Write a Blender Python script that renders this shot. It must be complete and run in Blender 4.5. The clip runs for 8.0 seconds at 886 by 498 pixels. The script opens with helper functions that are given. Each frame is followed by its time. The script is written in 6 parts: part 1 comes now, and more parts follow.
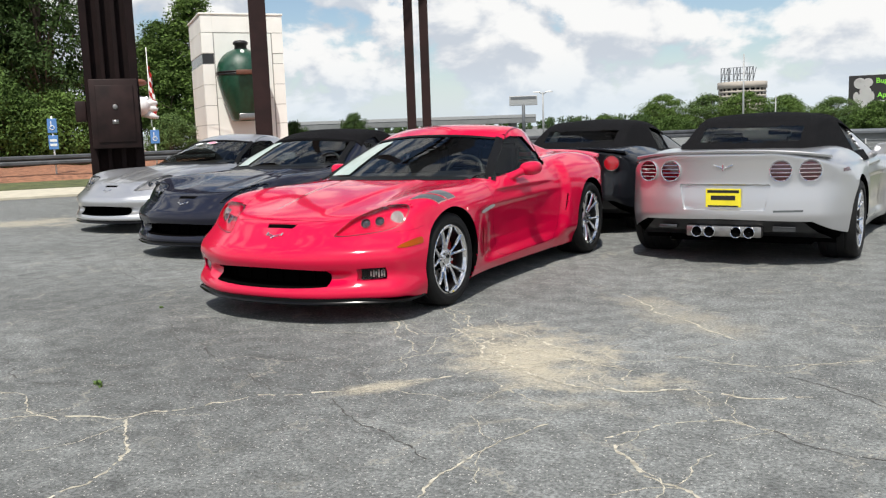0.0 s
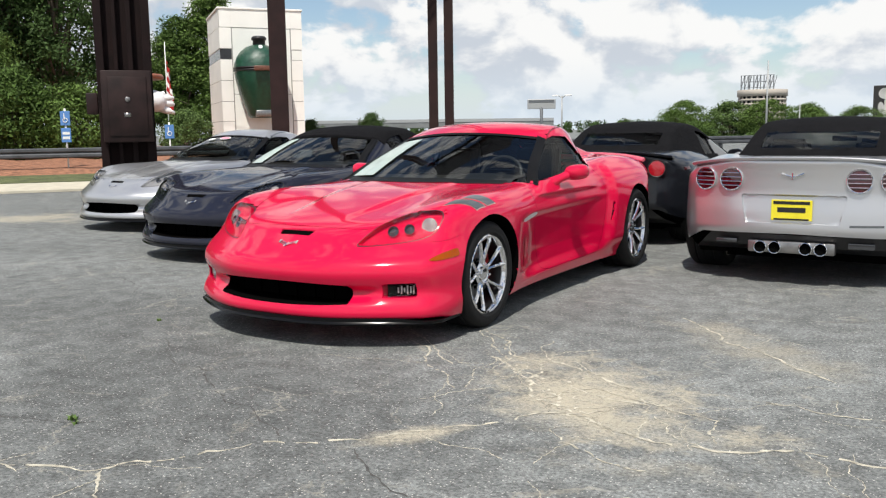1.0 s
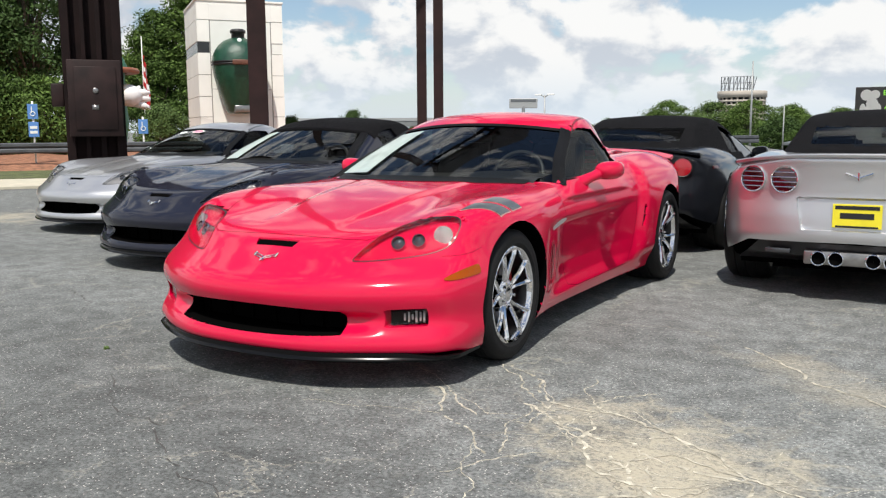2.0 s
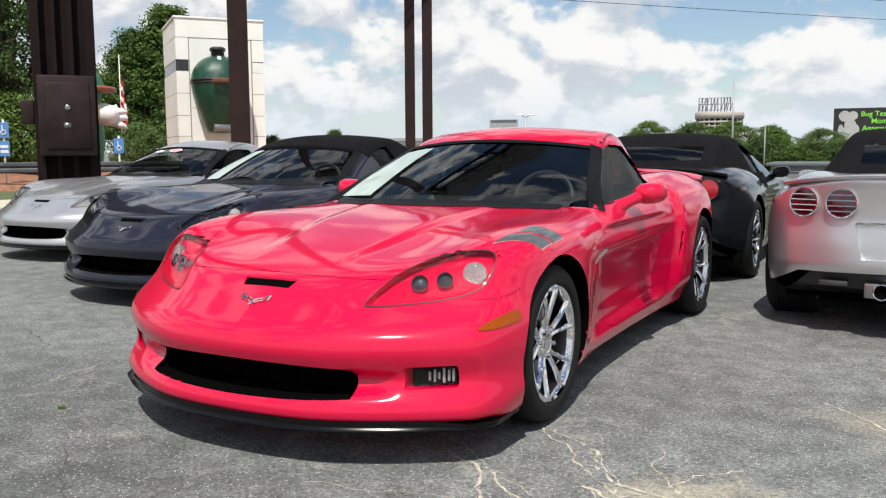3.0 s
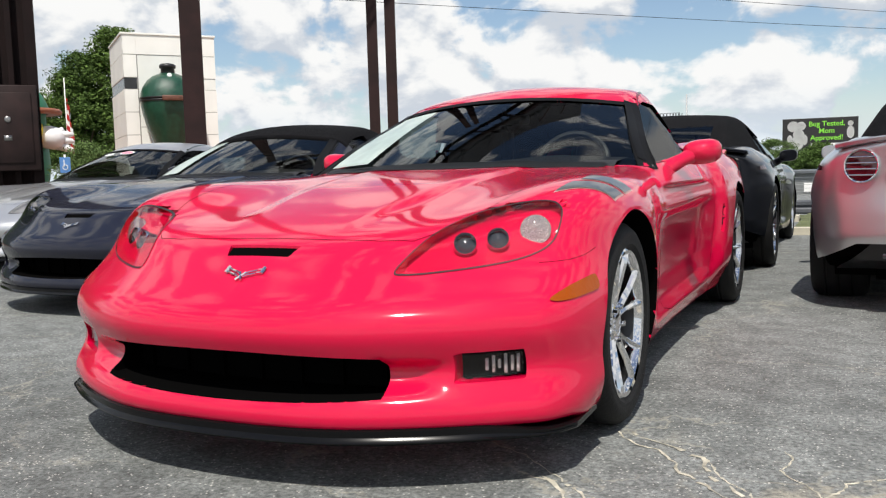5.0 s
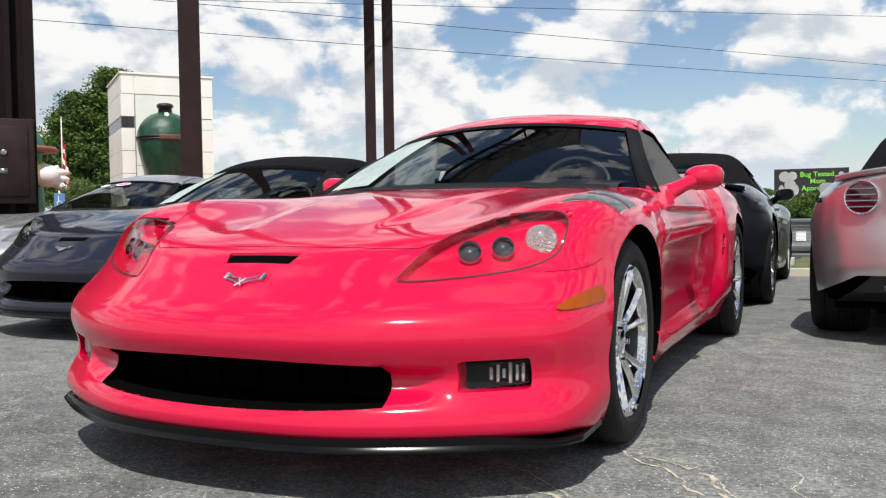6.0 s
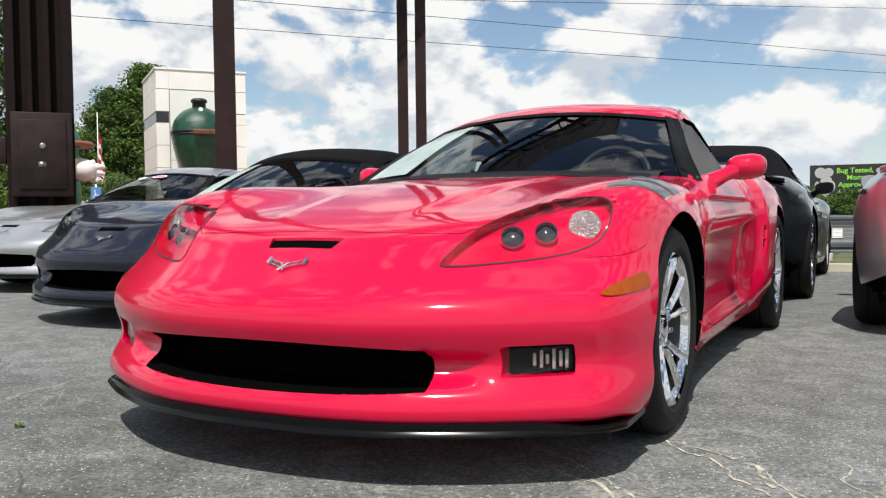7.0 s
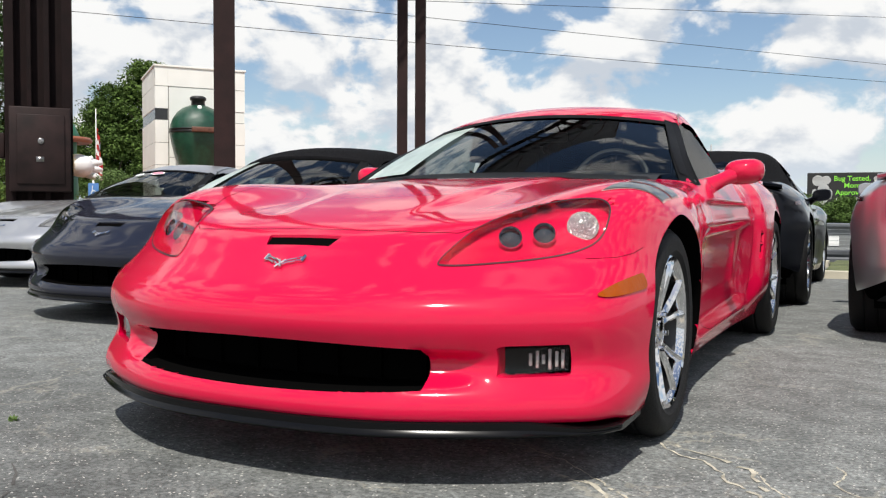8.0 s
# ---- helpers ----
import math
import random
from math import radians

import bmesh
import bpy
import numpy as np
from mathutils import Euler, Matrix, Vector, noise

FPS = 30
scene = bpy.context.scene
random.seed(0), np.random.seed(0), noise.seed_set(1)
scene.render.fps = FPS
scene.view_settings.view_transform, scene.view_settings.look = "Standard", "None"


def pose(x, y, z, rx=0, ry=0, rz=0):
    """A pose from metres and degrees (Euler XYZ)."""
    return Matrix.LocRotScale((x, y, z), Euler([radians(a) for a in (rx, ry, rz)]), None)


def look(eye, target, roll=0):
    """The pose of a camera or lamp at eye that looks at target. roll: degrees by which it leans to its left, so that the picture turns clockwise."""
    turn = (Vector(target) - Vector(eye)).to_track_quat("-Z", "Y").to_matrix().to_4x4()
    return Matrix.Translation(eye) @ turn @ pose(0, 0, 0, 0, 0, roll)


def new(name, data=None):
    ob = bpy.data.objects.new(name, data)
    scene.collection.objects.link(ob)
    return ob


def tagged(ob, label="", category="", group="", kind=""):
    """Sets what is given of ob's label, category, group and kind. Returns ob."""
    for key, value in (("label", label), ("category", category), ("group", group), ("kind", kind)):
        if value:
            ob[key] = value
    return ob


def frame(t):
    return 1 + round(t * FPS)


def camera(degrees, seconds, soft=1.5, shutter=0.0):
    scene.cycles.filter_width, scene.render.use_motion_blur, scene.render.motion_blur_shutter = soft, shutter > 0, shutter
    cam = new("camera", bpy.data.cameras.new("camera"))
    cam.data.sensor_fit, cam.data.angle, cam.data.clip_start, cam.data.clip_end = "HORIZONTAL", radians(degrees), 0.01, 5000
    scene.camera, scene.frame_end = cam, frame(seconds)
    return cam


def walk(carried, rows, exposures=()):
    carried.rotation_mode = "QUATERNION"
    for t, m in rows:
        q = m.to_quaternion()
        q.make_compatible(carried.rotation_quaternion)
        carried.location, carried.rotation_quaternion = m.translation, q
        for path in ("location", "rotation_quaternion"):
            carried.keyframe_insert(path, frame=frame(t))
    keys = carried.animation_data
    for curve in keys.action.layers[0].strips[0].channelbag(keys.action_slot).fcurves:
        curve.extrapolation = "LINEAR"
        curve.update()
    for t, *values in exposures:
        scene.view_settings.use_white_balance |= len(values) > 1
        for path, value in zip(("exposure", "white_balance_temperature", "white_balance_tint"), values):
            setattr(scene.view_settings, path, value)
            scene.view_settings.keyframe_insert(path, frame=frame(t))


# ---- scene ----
cam = camera(54.1, 8.0, 1.25)
PATH = [
    (0, (3.854, -5.185, 1.224), (2.861, -3.47, 0.95), -2.0),
    (0.5, (3.631, -4.914, 1.206), (2.658, -3.189, 0.927), -2.1),
    (1, (3.353, -4.601, 1.191), (2.333, -2.902, 0.922), -0.8),
    (1.5, (3.039, -4.292, 1.175), (2.03, -2.586, 0.908), -1.8),
    (1.7, (2.896, -4.096, 1.151), (1.898, -2.386, 0.877), -1.0),
    (3, (2.169, -3.294, 1.117), (1.227, -1.544, 0.891), -0.3),
    (3.5, (1.959, -3.093, 1.077), (1.061, -1.318, 0.871), -2.1),
    (4, (1.814, -2.905, 1.015), (0.934, -1.122, 0.804), -1.6),
    (4.5, (1.66, -2.805, 0.922), (0.758, -1.032, 0.721), -1.3),
    (4.7, (1.604, -2.765, 0.884), (0.721, -0.981, 0.687), -1.4),
    (5.8, (1.539, -2.738, 0.742), (0.714, -0.919, 0.65), -1.5),
    (6, (1.523, -2.733, 0.729), (0.684, -0.919, 0.653), -0.8),
    (6.5, (1.497, -2.734, 0.705), (0.626, -0.935, 0.636), -0.6),
    (7, (1.487, -2.738, 0.7), (0.586, -0.955, 0.615), -0.6),
    (7.5, (1.487, -2.738, 0.695), (0.585, -0.954, 0.62), -0.2),
    (8, (1.486, -2.741, 0.693), (0.591, -0.954, 0.612), 0.3),
]
walk(cam, [(t, look(eye, target, roll)) for t, eye, target, roll in PATH])

# ---- world, sun, exposure ----
SUN_WAY = Vector((0.17, -0.46, 0.87)).normalized()
world = bpy.data.worlds.new("sky")
scene.world = world
world.use_nodes = True


def build_sky():
    nt = world.node_tree
    N, L = nt.nodes, nt.links
    N.clear()
    out = N.new("ShaderNodeOutputWorld")
    bg = N.new("ShaderNodeBackground")
    sky = N.new("ShaderNodeTexSky")
    sky.sky_type = "NISHITA"
    sky.sun_disc = False
    sky.sun_elevation = math.asin(SUN_WAY.z)
    sky.sun_rotation = math.atan2(SUN_WAY.x, SUN_WAY.y)
    sky.air_density, sky.dust_density, sky.ozone_density = 1.0, 0.6, 1.5
    tc = N.new("ShaderNodeTexCoord")

    def noise_at(offset, scale, detail, rough):
        mp = N.new("ShaderNodeMapping")
        mp.inputs["Location"].default_value = offset
        mp.inputs["Scale"].default_value = (1.0, 1.0, 1.6)
        L.new(tc.outputs["Generated"], mp.inputs[0])
        n = N.new("ShaderNodeTexNoise")
        n.inputs["Scale"].default_value, n.inputs["Detail"].default_value, n.inputs["Roughness"].default_value = scale, detail, rough
        n.inputs["Distortion"].default_value = 0.2
        L.new(mp.outputs[0], n.inputs["Vector"])
        return n.outputs[0]

    def remap(src, a, b, lo, hi):
        r = N.new("ShaderNodeMapRange")
        r.interpolation_type = "SMOOTHSTEP"
        r.inputs[1].default_value, r.inputs[2].default_value, r.inputs[3].default_value, r.inputs[4].default_value = a, b, lo, hi
        L.new(src, r.inputs[0])
        return r.outputs[0]

    def op(kind, a, b):
        n = N.new("ShaderNodeMath"); n.operation = kind
        for i, v in enumerate((a, b)):
            if isinstance(v, float):
                n.inputs[i].default_value = v
            else:
                L.new(v, n.inputs[i])
        return n.outputs[0]

    body = noise_at((5.3, 2.1, 0.4), 8.6, 11, 0.53)
    sep = N.new("ShaderNodeSeparateXYZ")
    L.new(tc.outputs["Generated"], sep.inputs[0])
    # banks of cumulus low down, open sky towards the zenith
    low = op("ADD", remap(sep.outputs[2], 0.08, 0.25, 0.045, 0.0), remap(sep.outputs[2], 0.42, 0.72, 0.0, -0.095))
    cover = remap(op("ADD", body, low), 0.42, 0.505, 0.0, 1.0)
    # tops catch the sun, bellies are grey: compare with the cloud a little higher up
    above = noise_at((5.3, 2.1, 0.4 + 0.045), 8.6, 6, 0.5)
    lit = remap(op("SUBTRACT", body, above), -0.09, 0.06, 0.0, 1.0)
    tone = N.new("ShaderNodeMix"); tone.data_type = "RGBA"
    L.new(lit, tone.inputs[0])
    tone.inputs[6].default_value = (6.0, 6.5, 7.2, 1)
    tone.inputs[7].default_value = (9.6, 9.6, 9.5, 1)
    boost = N.new("ShaderNodeVectorMath"); boost.operation = "SCALE"; boost.inputs[3].default_value = SKY_GAIN
    L.new(sky.outputs[0], boost.inputs[0])
    mix = N.new("ShaderNodeMix"); mix.data_type = "RGBA"
    L.new(cover, mix.inputs[0])
    L.new(boost.outputs[0], mix.inputs[6])
    L.new(tone.outputs[2], mix.inputs[7])
    # pale haze towards the horizon
    haze = remap(sep.outputs[2], 0.0, 0.09, 0.8, 0.0)
    hz = N.new("ShaderNodeMix"); hz.data_type = "RGBA"
    L.new(haze, hz.inputs[0])
    L.new(mix.outputs[2], hz.inputs[6])
    hz.inputs[7].default_value = (6.9, 7.9, 8.8, 1)
    L.new(hz.outputs[2], bg.inputs[0])
    bg.inputs[1].default_value = 0.1
    L.new(bg.outputs[0], out.inputs[0])


SKY_GAIN = 1.15
build_sky()
sun_data = bpy.data.lights.new("sun", "SUN")
sun_data.energy, sun_data.angle, sun_data.color = 5.0, radians(0.53), (1.0, 0.95, 0.87)
sun = new("sun", sun_data)
sun.matrix_world = look(SUN_WAY * 50, (0, 0, 0))
scene.view_settings.exposure = 0.0

# ---- materials ----
def mat(name, color, rough=0.5, metal=0.0, coat=0.0, noise_scale=0.0, noise_amt=0.0, bump=0.0, bump_scale=0.0, spec=0.5, coord="Object"):
    m = bpy.data.materials.new(name)
    m.use_nodes = True
    N, L = m.node_tree.nodes, m.node_tree.links
    b = N["Principled BSDF"]
    b.inputs["Base Color"].default_value = (*color, 1)
    b.inputs["Roughness"].default_value = rough
    b.inputs["Metallic"].default_value = metal
    b.inputs["Coat Weight"].default_value = coat
    b.inputs["Coat Roughness"].default_value = 0.03
    b.inputs["Specular IOR Level"].default_value = spec
    tc = N.new("ShaderNodeTexCoord")
    if noise_amt:
        n = N.new("ShaderNodeTexNoise")
        n.inputs["Scale"].default_value, n.inputs["Detail"].default_value = noise_scale, 6
        L.new(tc.outputs[coord], n.inputs["Vector"])
        r = N.new("ShaderNodeMapRange")
        r.inputs[1].default_value, r.inputs[2].default_value = 0.3, 0.7
        r.inputs[3].default_value, r.inputs[4].default_value = 1 - noise_amt, 1 + noise_amt
        L.new(n.outputs[0], r.inputs[0])
        v = N.new("ShaderNodeVectorMath"); v.operation = "SCALE"
        v.inputs[0].default_value = color
        L.new(r.outputs[0], v.inputs[3])
        L.new(v.outputs[0], b.inputs["Base Color"])
        rr = N.new("ShaderNodeMapRange")
        rr.inputs[3].default_value, rr.inputs[4].default_value = rough * 0.85, min(1, rough * 1.15)
        L.new(n.outputs[0], rr.inputs[0])
        L.new(rr.outputs[0], b.inputs["Roughness"])
    if bump:
        n = N.new("ShaderNodeTexNoise")
        n.inputs["Scale"].default_value, n.inputs["Detail"].default_value = bump_scale, 4
        L.new(tc.outputs[coord], n.inputs["Vector"])
        bp = N.new("ShaderNodeBump")
        bp.inputs["Strength"].default_value, bp.inputs["Distance"].default_value = bump, 0.02
        L.new(n.outputs[0], bp.inputs["Height"])
        L.new(bp.outputs[0], b.inputs["Normal"])
    return m


def car_paint(name, color, metal=0.0, rough=0.4, flake=0.0, coat=0.75):
    m = mat(name, color, rough, metal, coat, spec=0.05 if metal == 0 else 0.3)
    b = m.node_tree.nodes["Principled BSDF"]
    N, L = m.node_tree.nodes, m.node_tree.links
    tc = N.new("ShaderNodeTexCoord")
    # thin road dust in soft clouds dulls the coat here and there
    n = N.new("ShaderNodeTexNoise")
    n.inputs["Scale"].default_value, n.inputs["Detail"].default_value = 2.5, 5
    L.new(tc.outputs["Object"], n.inputs["Vector"])
    r = N.new("ShaderNodeMapRange")
    r.inputs[1].default_value, r.inputs[2].default_value = 0.35, 0.75
    r.inputs[3].default_value, r.inputs[4].default_value = 0.045, 0.11
    L.new(n.outputs[0], r.inputs[0])
    L.new(r.outputs[0], b.inputs["Coat Roughness"])
    if flake:
        f = N.new("ShaderNodeTexNoise")
        f.inputs["Scale"].default_value = 900
        L.new(tc.outputs["Object"], f.inputs["Vector"])
        bp = N.new("ShaderNodeBump")
        bp.inputs["Strength"].default_value, bp.inputs["Distance"].default_value = flake, 0.001
        L.new(f.outputs[0], bp.inputs["Height"])
        L.new(bp.outputs[0], b.inputs["Normal"])
    return m


def glass_mat(name, tint, rough=0.0, ior=1.52, gloss=1.0):
    """Tinted pane: part mirror, part clear, by the angle of view."""
    m = bpy.data.materials.new(name)
    m.use_nodes = True
    N, L = m.node_tree.nodes, m.node_tree.links
    N.clear()
    out = N.new("ShaderNodeOutputMaterial")
    fr = N.new("ShaderNodeFresnel"); fr.inputs[0].default_value = ior
    tr = N.new("ShaderNodeBsdfTransparent"); tr.inputs[0].default_value = (*tint, 1)
    gl = N.new("ShaderNodeBsdfGlossy"); gl.inputs["Roughness"].default_value = rough
    mx = N.new("ShaderNodeMixShader")
    dull = N.new("ShaderNodeMath"); dull.operation = "MULTIPLY"; dull.inputs[1].default_value = gloss
    L.new(fr.outputs[0], dull.inputs[0])
    L.new(dull.outputs[0], mx.inputs[0]); L.new(tr.outputs[0], mx.inputs[1]); L.new(gl.outputs[0], mx.inputs[2])
    L.new(mx.outputs[0], out.inputs[0])
    return m


RED = car_paint("red_paint", (0.60, 0.001, 0.043), 0.0, 0.5, coat=1.0)
GREY = car_paint("dark_grey_paint", (0.011, 0.012, 0.022), 0.0, 0.5, 0.0, 0.75)
SILVER = car_paint("silver_paint", (0.60, 0.60, 0.61), 0.82, 0.33, 0.12)
BLACK = car_paint("black_paint", (0.008, 0.009, 0.012), 0.0, 0.3)
GLASS = glass_mat("car_glass", (0.58, 0.64, 0.61))
SIDE_GLASS = glass_mat("tinted_side_glass", (0.42, 0.47, 0.46), ior=1.4, gloss=0.42)
CLEAR = glass_mat("clear_lens", (0.93, 0.93, 0.93))
RUBBER = mat("tyre_rubber", (0.008, 0.008, 0.0085), 0.7, spec=0.25, noise_scale=14, noise_amt=0.3, bump=0.15, bump_scale=120)
TRIM = mat("black_trim", (0.012, 0.012, 0.013), 0.42, noise_scale=9, noise_amt=0.3)
GLOSSBLACK = mat("gloss_black", (0.004, 0.004, 0.0045), 0.18, spec=0.2)
FRAME = mat("black_rubber_trim", (0.006, 0.006, 0.0065), 0.5, spec=0.12, noise_scale=9, noise_amt=0.3)
VOID = mat("dark_void", (0.003, 0.003, 0.003), 1.0, spec=0.0)
CHROME = mat("chrome", (0.74, 0.74, 0.75), 0.04, 1.0)
BARREL = mat("dark_barrel", (0.05, 0.05, 0.052), 0.3, 0.8)
STEEL = mat("brake_steel", (0.35, 0.34, 0.33), 0.35, 1.0, noise_scale=20, noise_amt=0.2)
FOGMIRROR = mat("fog_reflector", (0.80, 0.80, 0.80), 0.28, 0.35, noise_scale=60, noise_amt=0.3)
CALIPER = mat("red_caliper", (0.45, 0.02, 0.02), 0.4)
AMBER = mat("amber_lens", (0.30, 0.056, 0.0), 0.35, spec=0.1, coat=0.3, bump=0.12, bump_scale=60)
REDLENS = mat("red_lens", (0.055, 0.002, 0.005), 0.15, coat=1.0)
BRIGHTRED = mat("bright_red_lens", (0.36, 0.006, 0.014), 0.2, coat=1.0)
GREYLENS = mat("reflector_lens", (0.36, 0.34, 0.34), 0.22, 0.5, coat=1.0, bump=0.5, bump_scale=170)
DARKLENS = mat("projector_lens", (0.03, 0.032, 0.036), 0.05, 0.0, coat=1.0)
STRIPE = mat("grey_stripe", (0.072, 0.080, 0.084), 0.4, coat=0.6, noise_scale=8, noise_amt=0.08)
HOODGREY = mat("hood_grey", (0.27, 0.27, 0.27), 0.4, 0.3, coat=0.8, noise_scale=8, noise_amt=0.08)
STRIPE_EDGE = mat("stripe_edge", (0.55, 0.30, 0.28), 0.4)
LEATHER = mat("black_leather", (0.016, 0.016, 0.017), 0.55, noise_scale=25, noise_amt=0.25, bump=0.2, bump_scale=90)
CANVAS = mat("black_canvas", (0.008, 0.008, 0.009), 0.95, spec=0.08, noise_scale=10, noise_amt=0.25, bump=0.4, bump_scale=350)
BADGE = mat("badge_metal", (0.66, 0.66, 0.66), 0.35, 0.25)
STICKER = mat("price_paper", (0.40, 0.48, 0.44), 0.55, noise_scale=14, noise_amt=0.12, coat=0.6)
PAPER = mat("sticker_paper", (0.72, 0.78, 0.74), 0.6, noise_scale=12, noise_amt=0.05)
PINK = mat("pink_sticker", (0.75, 0.25, 0.35), 0.5)
YELLOW = mat("plate_yellow", (0.78, 0.68, 0.03), 0.4, noise_scale=15, noise_amt=0.06)


def part(name, bm, material, parent=None, label="", smooth=True):
    """One mesh object from a bmesh, under a thing or a part."""
    me = bpy.data.meshes.new(name)
    bm.to_mesh(me)
    bm.free()
    if smooth:
        me.shade_smooth()
    me.materials.append(material)
    ob = new(name, me)
    if parent is not None:
        ob.parent = parent
    if label:
        tagged(ob, label)
    return ob


def mesh_part(name, verts, faces, material, parent=None, label="", smooth=True):
    me = bpy.data.meshes.new(name)
    me.from_pydata([tuple(v) for v in verts], [], [tuple(f) for f in faces])
    me.update()
    if smooth:
        me.shade_smooth()
    me.materials.append(material)
    ob = new(name, me)
    if parent is not None:
        ob.parent = parent
    if label:
        tagged(ob, label)
    return ob


def box(bm, x0, x1, y0, y1, z0, z1, bevel=0.0):
    r = bmesh.ops.create_cube(bm, size=1)
    for v in r["verts"]:
        v.co = Vector(((x0 + x1) / 2 + v.co.x * (x1 - x0), (y0 + y1) / 2 + v.co.y * (y1 - y0), (z0 + z1) / 2 + v.co.z * (z1 - z0)))
    if bevel:
        es = list({e for v in r["verts"] for e in v.link_edges})
        bmesh.ops.bevel(bm, geom=es, offset=bevel, segments=2, affect="EDGES", profile=0.5)


def tube(bm, pts, r, sides=8, close=False):
    """A round bar along pts; r may be one radius or one for each point."""
    pts = [Vector(p) for p in pts]
    rs = r if isinstance(r, (list, tuple)) else [r] * len(pts)
    rings = []
    for i, p in enumerate(pts):
        d = (pts[(i + 1) % len(pts)] - pts[i - 1]) if close else (pts[min(i + 1, len(pts) - 1)] - pts[max(i - 1, 0)])
        d.normalize()
        a = d.cross(Vector((0, 0, 1)) if abs(d.z) < 0.9 else Vector((1, 0, 0))).normalized()
        b = d.cross(a)
        rings.append([bm.verts.new(p + (a * math.cos(q) + b * math.sin(q)) * rs[i]) for q in [2 * math.pi * k / sides for k in range(sides)]])
    n = len(rings)
    for i in range(n if close else n - 1):
        for k in range(sides):
            bm.faces.new((rings[i][k], rings[i][(k + 1) % sides], rings[(i + 1) % n][(k + 1) % sides], rings[(i + 1) % n][k]))
    if not close:
        bm.faces.new(rings[0][::-1]); bm.faces.new(rings[-1])


def lathe(bm, prof, seg=48, axis="x", closed=False):
    """Turns the profile of (along, radius) pairs round an axis."""
    rings = []
    for a, r in prof:
        ring = []
        for k in range(seg):
            q = 2 * math.pi * k / seg
            c, s = r * math.cos(q), r * math.sin(q)
            ring.append(bm.verts.new({"x": (a, c, s), "y": (c, a, s), "z": (c, s, a)}[axis]))
        rings.append(ring)
    n = len(rings)
    for i in range(n if closed else n - 1):
        for k in range(seg):
            bm.faces.new((rings[i][k], rings[i][(k + 1) % seg], rings[(i + 1) % n][(k + 1) % seg], rings[(i + 1) % n][k]))
    bmesh.ops.recalc_face_normals(bm, faces=bm.faces)

# ---- the sports car: a solid from smooth curves ----
def curve(*pts, soft=0.06):
    """A fair spline close to (t, value) pairs; soft is the length below which it smooths."""
    t = np.array([p[0] for p in pts], float)
    v = np.array([p[1] for p in pts], float)
    n = 700
    grid = np.linspace(t[0] - 0.3, t[-1] + 0.3, n)
    step = grid[1] - grid[0]
    at = (t - grid[0]) / step
    i = np.floor(at).astype(int)
    A = np.zeros((len(t), n))
    A[np.arange(len(t)), i], A[np.arange(len(t)), i + 1] = 1 - (at - i), at - i
    w = np.gradient(t)
    D = (np.eye(n)[:-2] - 2 * np.eye(n)[1:-1] + np.eye(n)[2:]) / step ** 2
    out = np.linalg.solve(A.T @ (w[:, None] * A) + (soft ** 4 * step) * (D.T @ D), A.T @ (w * v))
    fine = np.linspace(grid[0], grid[-1], 5600)
    raw = np.interp(fine, grid, out)
    g = np.exp(-0.5 * (np.arange(-42, 43) / 14.0) ** 2)
    raw = np.convolve(np.pad(raw, 42, mode="reflect", reflect_type="odd"), g / g.sum(), mode="valid")
    return lambda q: np.interp(q, fine, raw)


def bend(*pts, soft=0.02):
    """Straight runs between (t, value) pairs with rounded corners."""
    t = np.array([p[0] for p in pts], float)
    v = np.array([p[1] for p in pts], float)
    fine = np.linspace(t[0] - 0.3, t[-1] + 0.3, 1400)
    raw = np.interp(fine, t, v)
    lo, hi = fine < t[0], fine > t[-1]
    raw[lo] = v[0] + (fine[lo] - t[0]) * (v[1] - v[0]) / (t[1] - t[0])
    raw[hi] = v[-1] + (fine[hi] - t[-1]) * (v[-1] - v[-2]) / (t[-1] - t[-2])
    step = fine[1] - fine[0]
    w = np.exp(-0.5 * (np.arange(-200, 201) * step / soft) ** 2)
    w /= w.sum()
    out = np.convolve(np.pad(raw, 200, mode="reflect", reflect_type="odd"), w, mode="valid")
    return lambda q: np.interp(q, fine, out)


def smax(a, b, k):
    h = np.maximum(1 - np.abs(a - b) / (1.6 * k), 0)
    return np.maximum(a, b) + h * h * h * (k * 0.267)


def smin(a, b, k):
    return -smax(-a, -b, k)


def sstep(a, b, x):
    t = np.clip((x - a) / (b - a), 0, 1)
    return t * t * t * (t * (6 * t - 15) + 10)


def hump(t):
    return np.exp(-t * t)


HOOD = curve((-0.97, 0.50), (-0.80, 0.575), (-0.70, 0.63), (-0.5, 0.685), (-0.25, 0.74), (0.0, 0.785), (0.3, 0.82), (0.6, 0.845), (0.9, 0.865),
             (1.5, 0.90), (2.3, 0.935), (2.8, 0.955), (3.2, 0.955), (3.44, 0.95), (3.55, 0.94), soft=0.11)
VALLEY = curve((-0.97, 0.45), (-0.65, 0.597), (-0.45, 0.664), (-0.25, 0.72), (0.0, 0.768), (0.3, 0.804), (0.6, 0.833), (0.9, 0.85), (1.5, 0.88), (2.3, 0.93),
               (2.8, 0.95), (3.2, 0.95), (3.44, 0.945), (3.55, 0.935), soft=0.11)
CROWN = curve((-0.97, 0.42), (-0.65, 0.60), (-0.45, 0.712), (-0.33, 0.766), (-0.1, 0.802), (0.1, 0.812), (0.4, 0.815), (0.8, 0.83), (1.2, 0.855), (1.7, 0.885),
              (2.1, 0.925), (2.5, 0.965), (2.75, 0.97), (3.1, 0.94), (3.35, 0.90), (3.55, 0.86), soft=0.09)
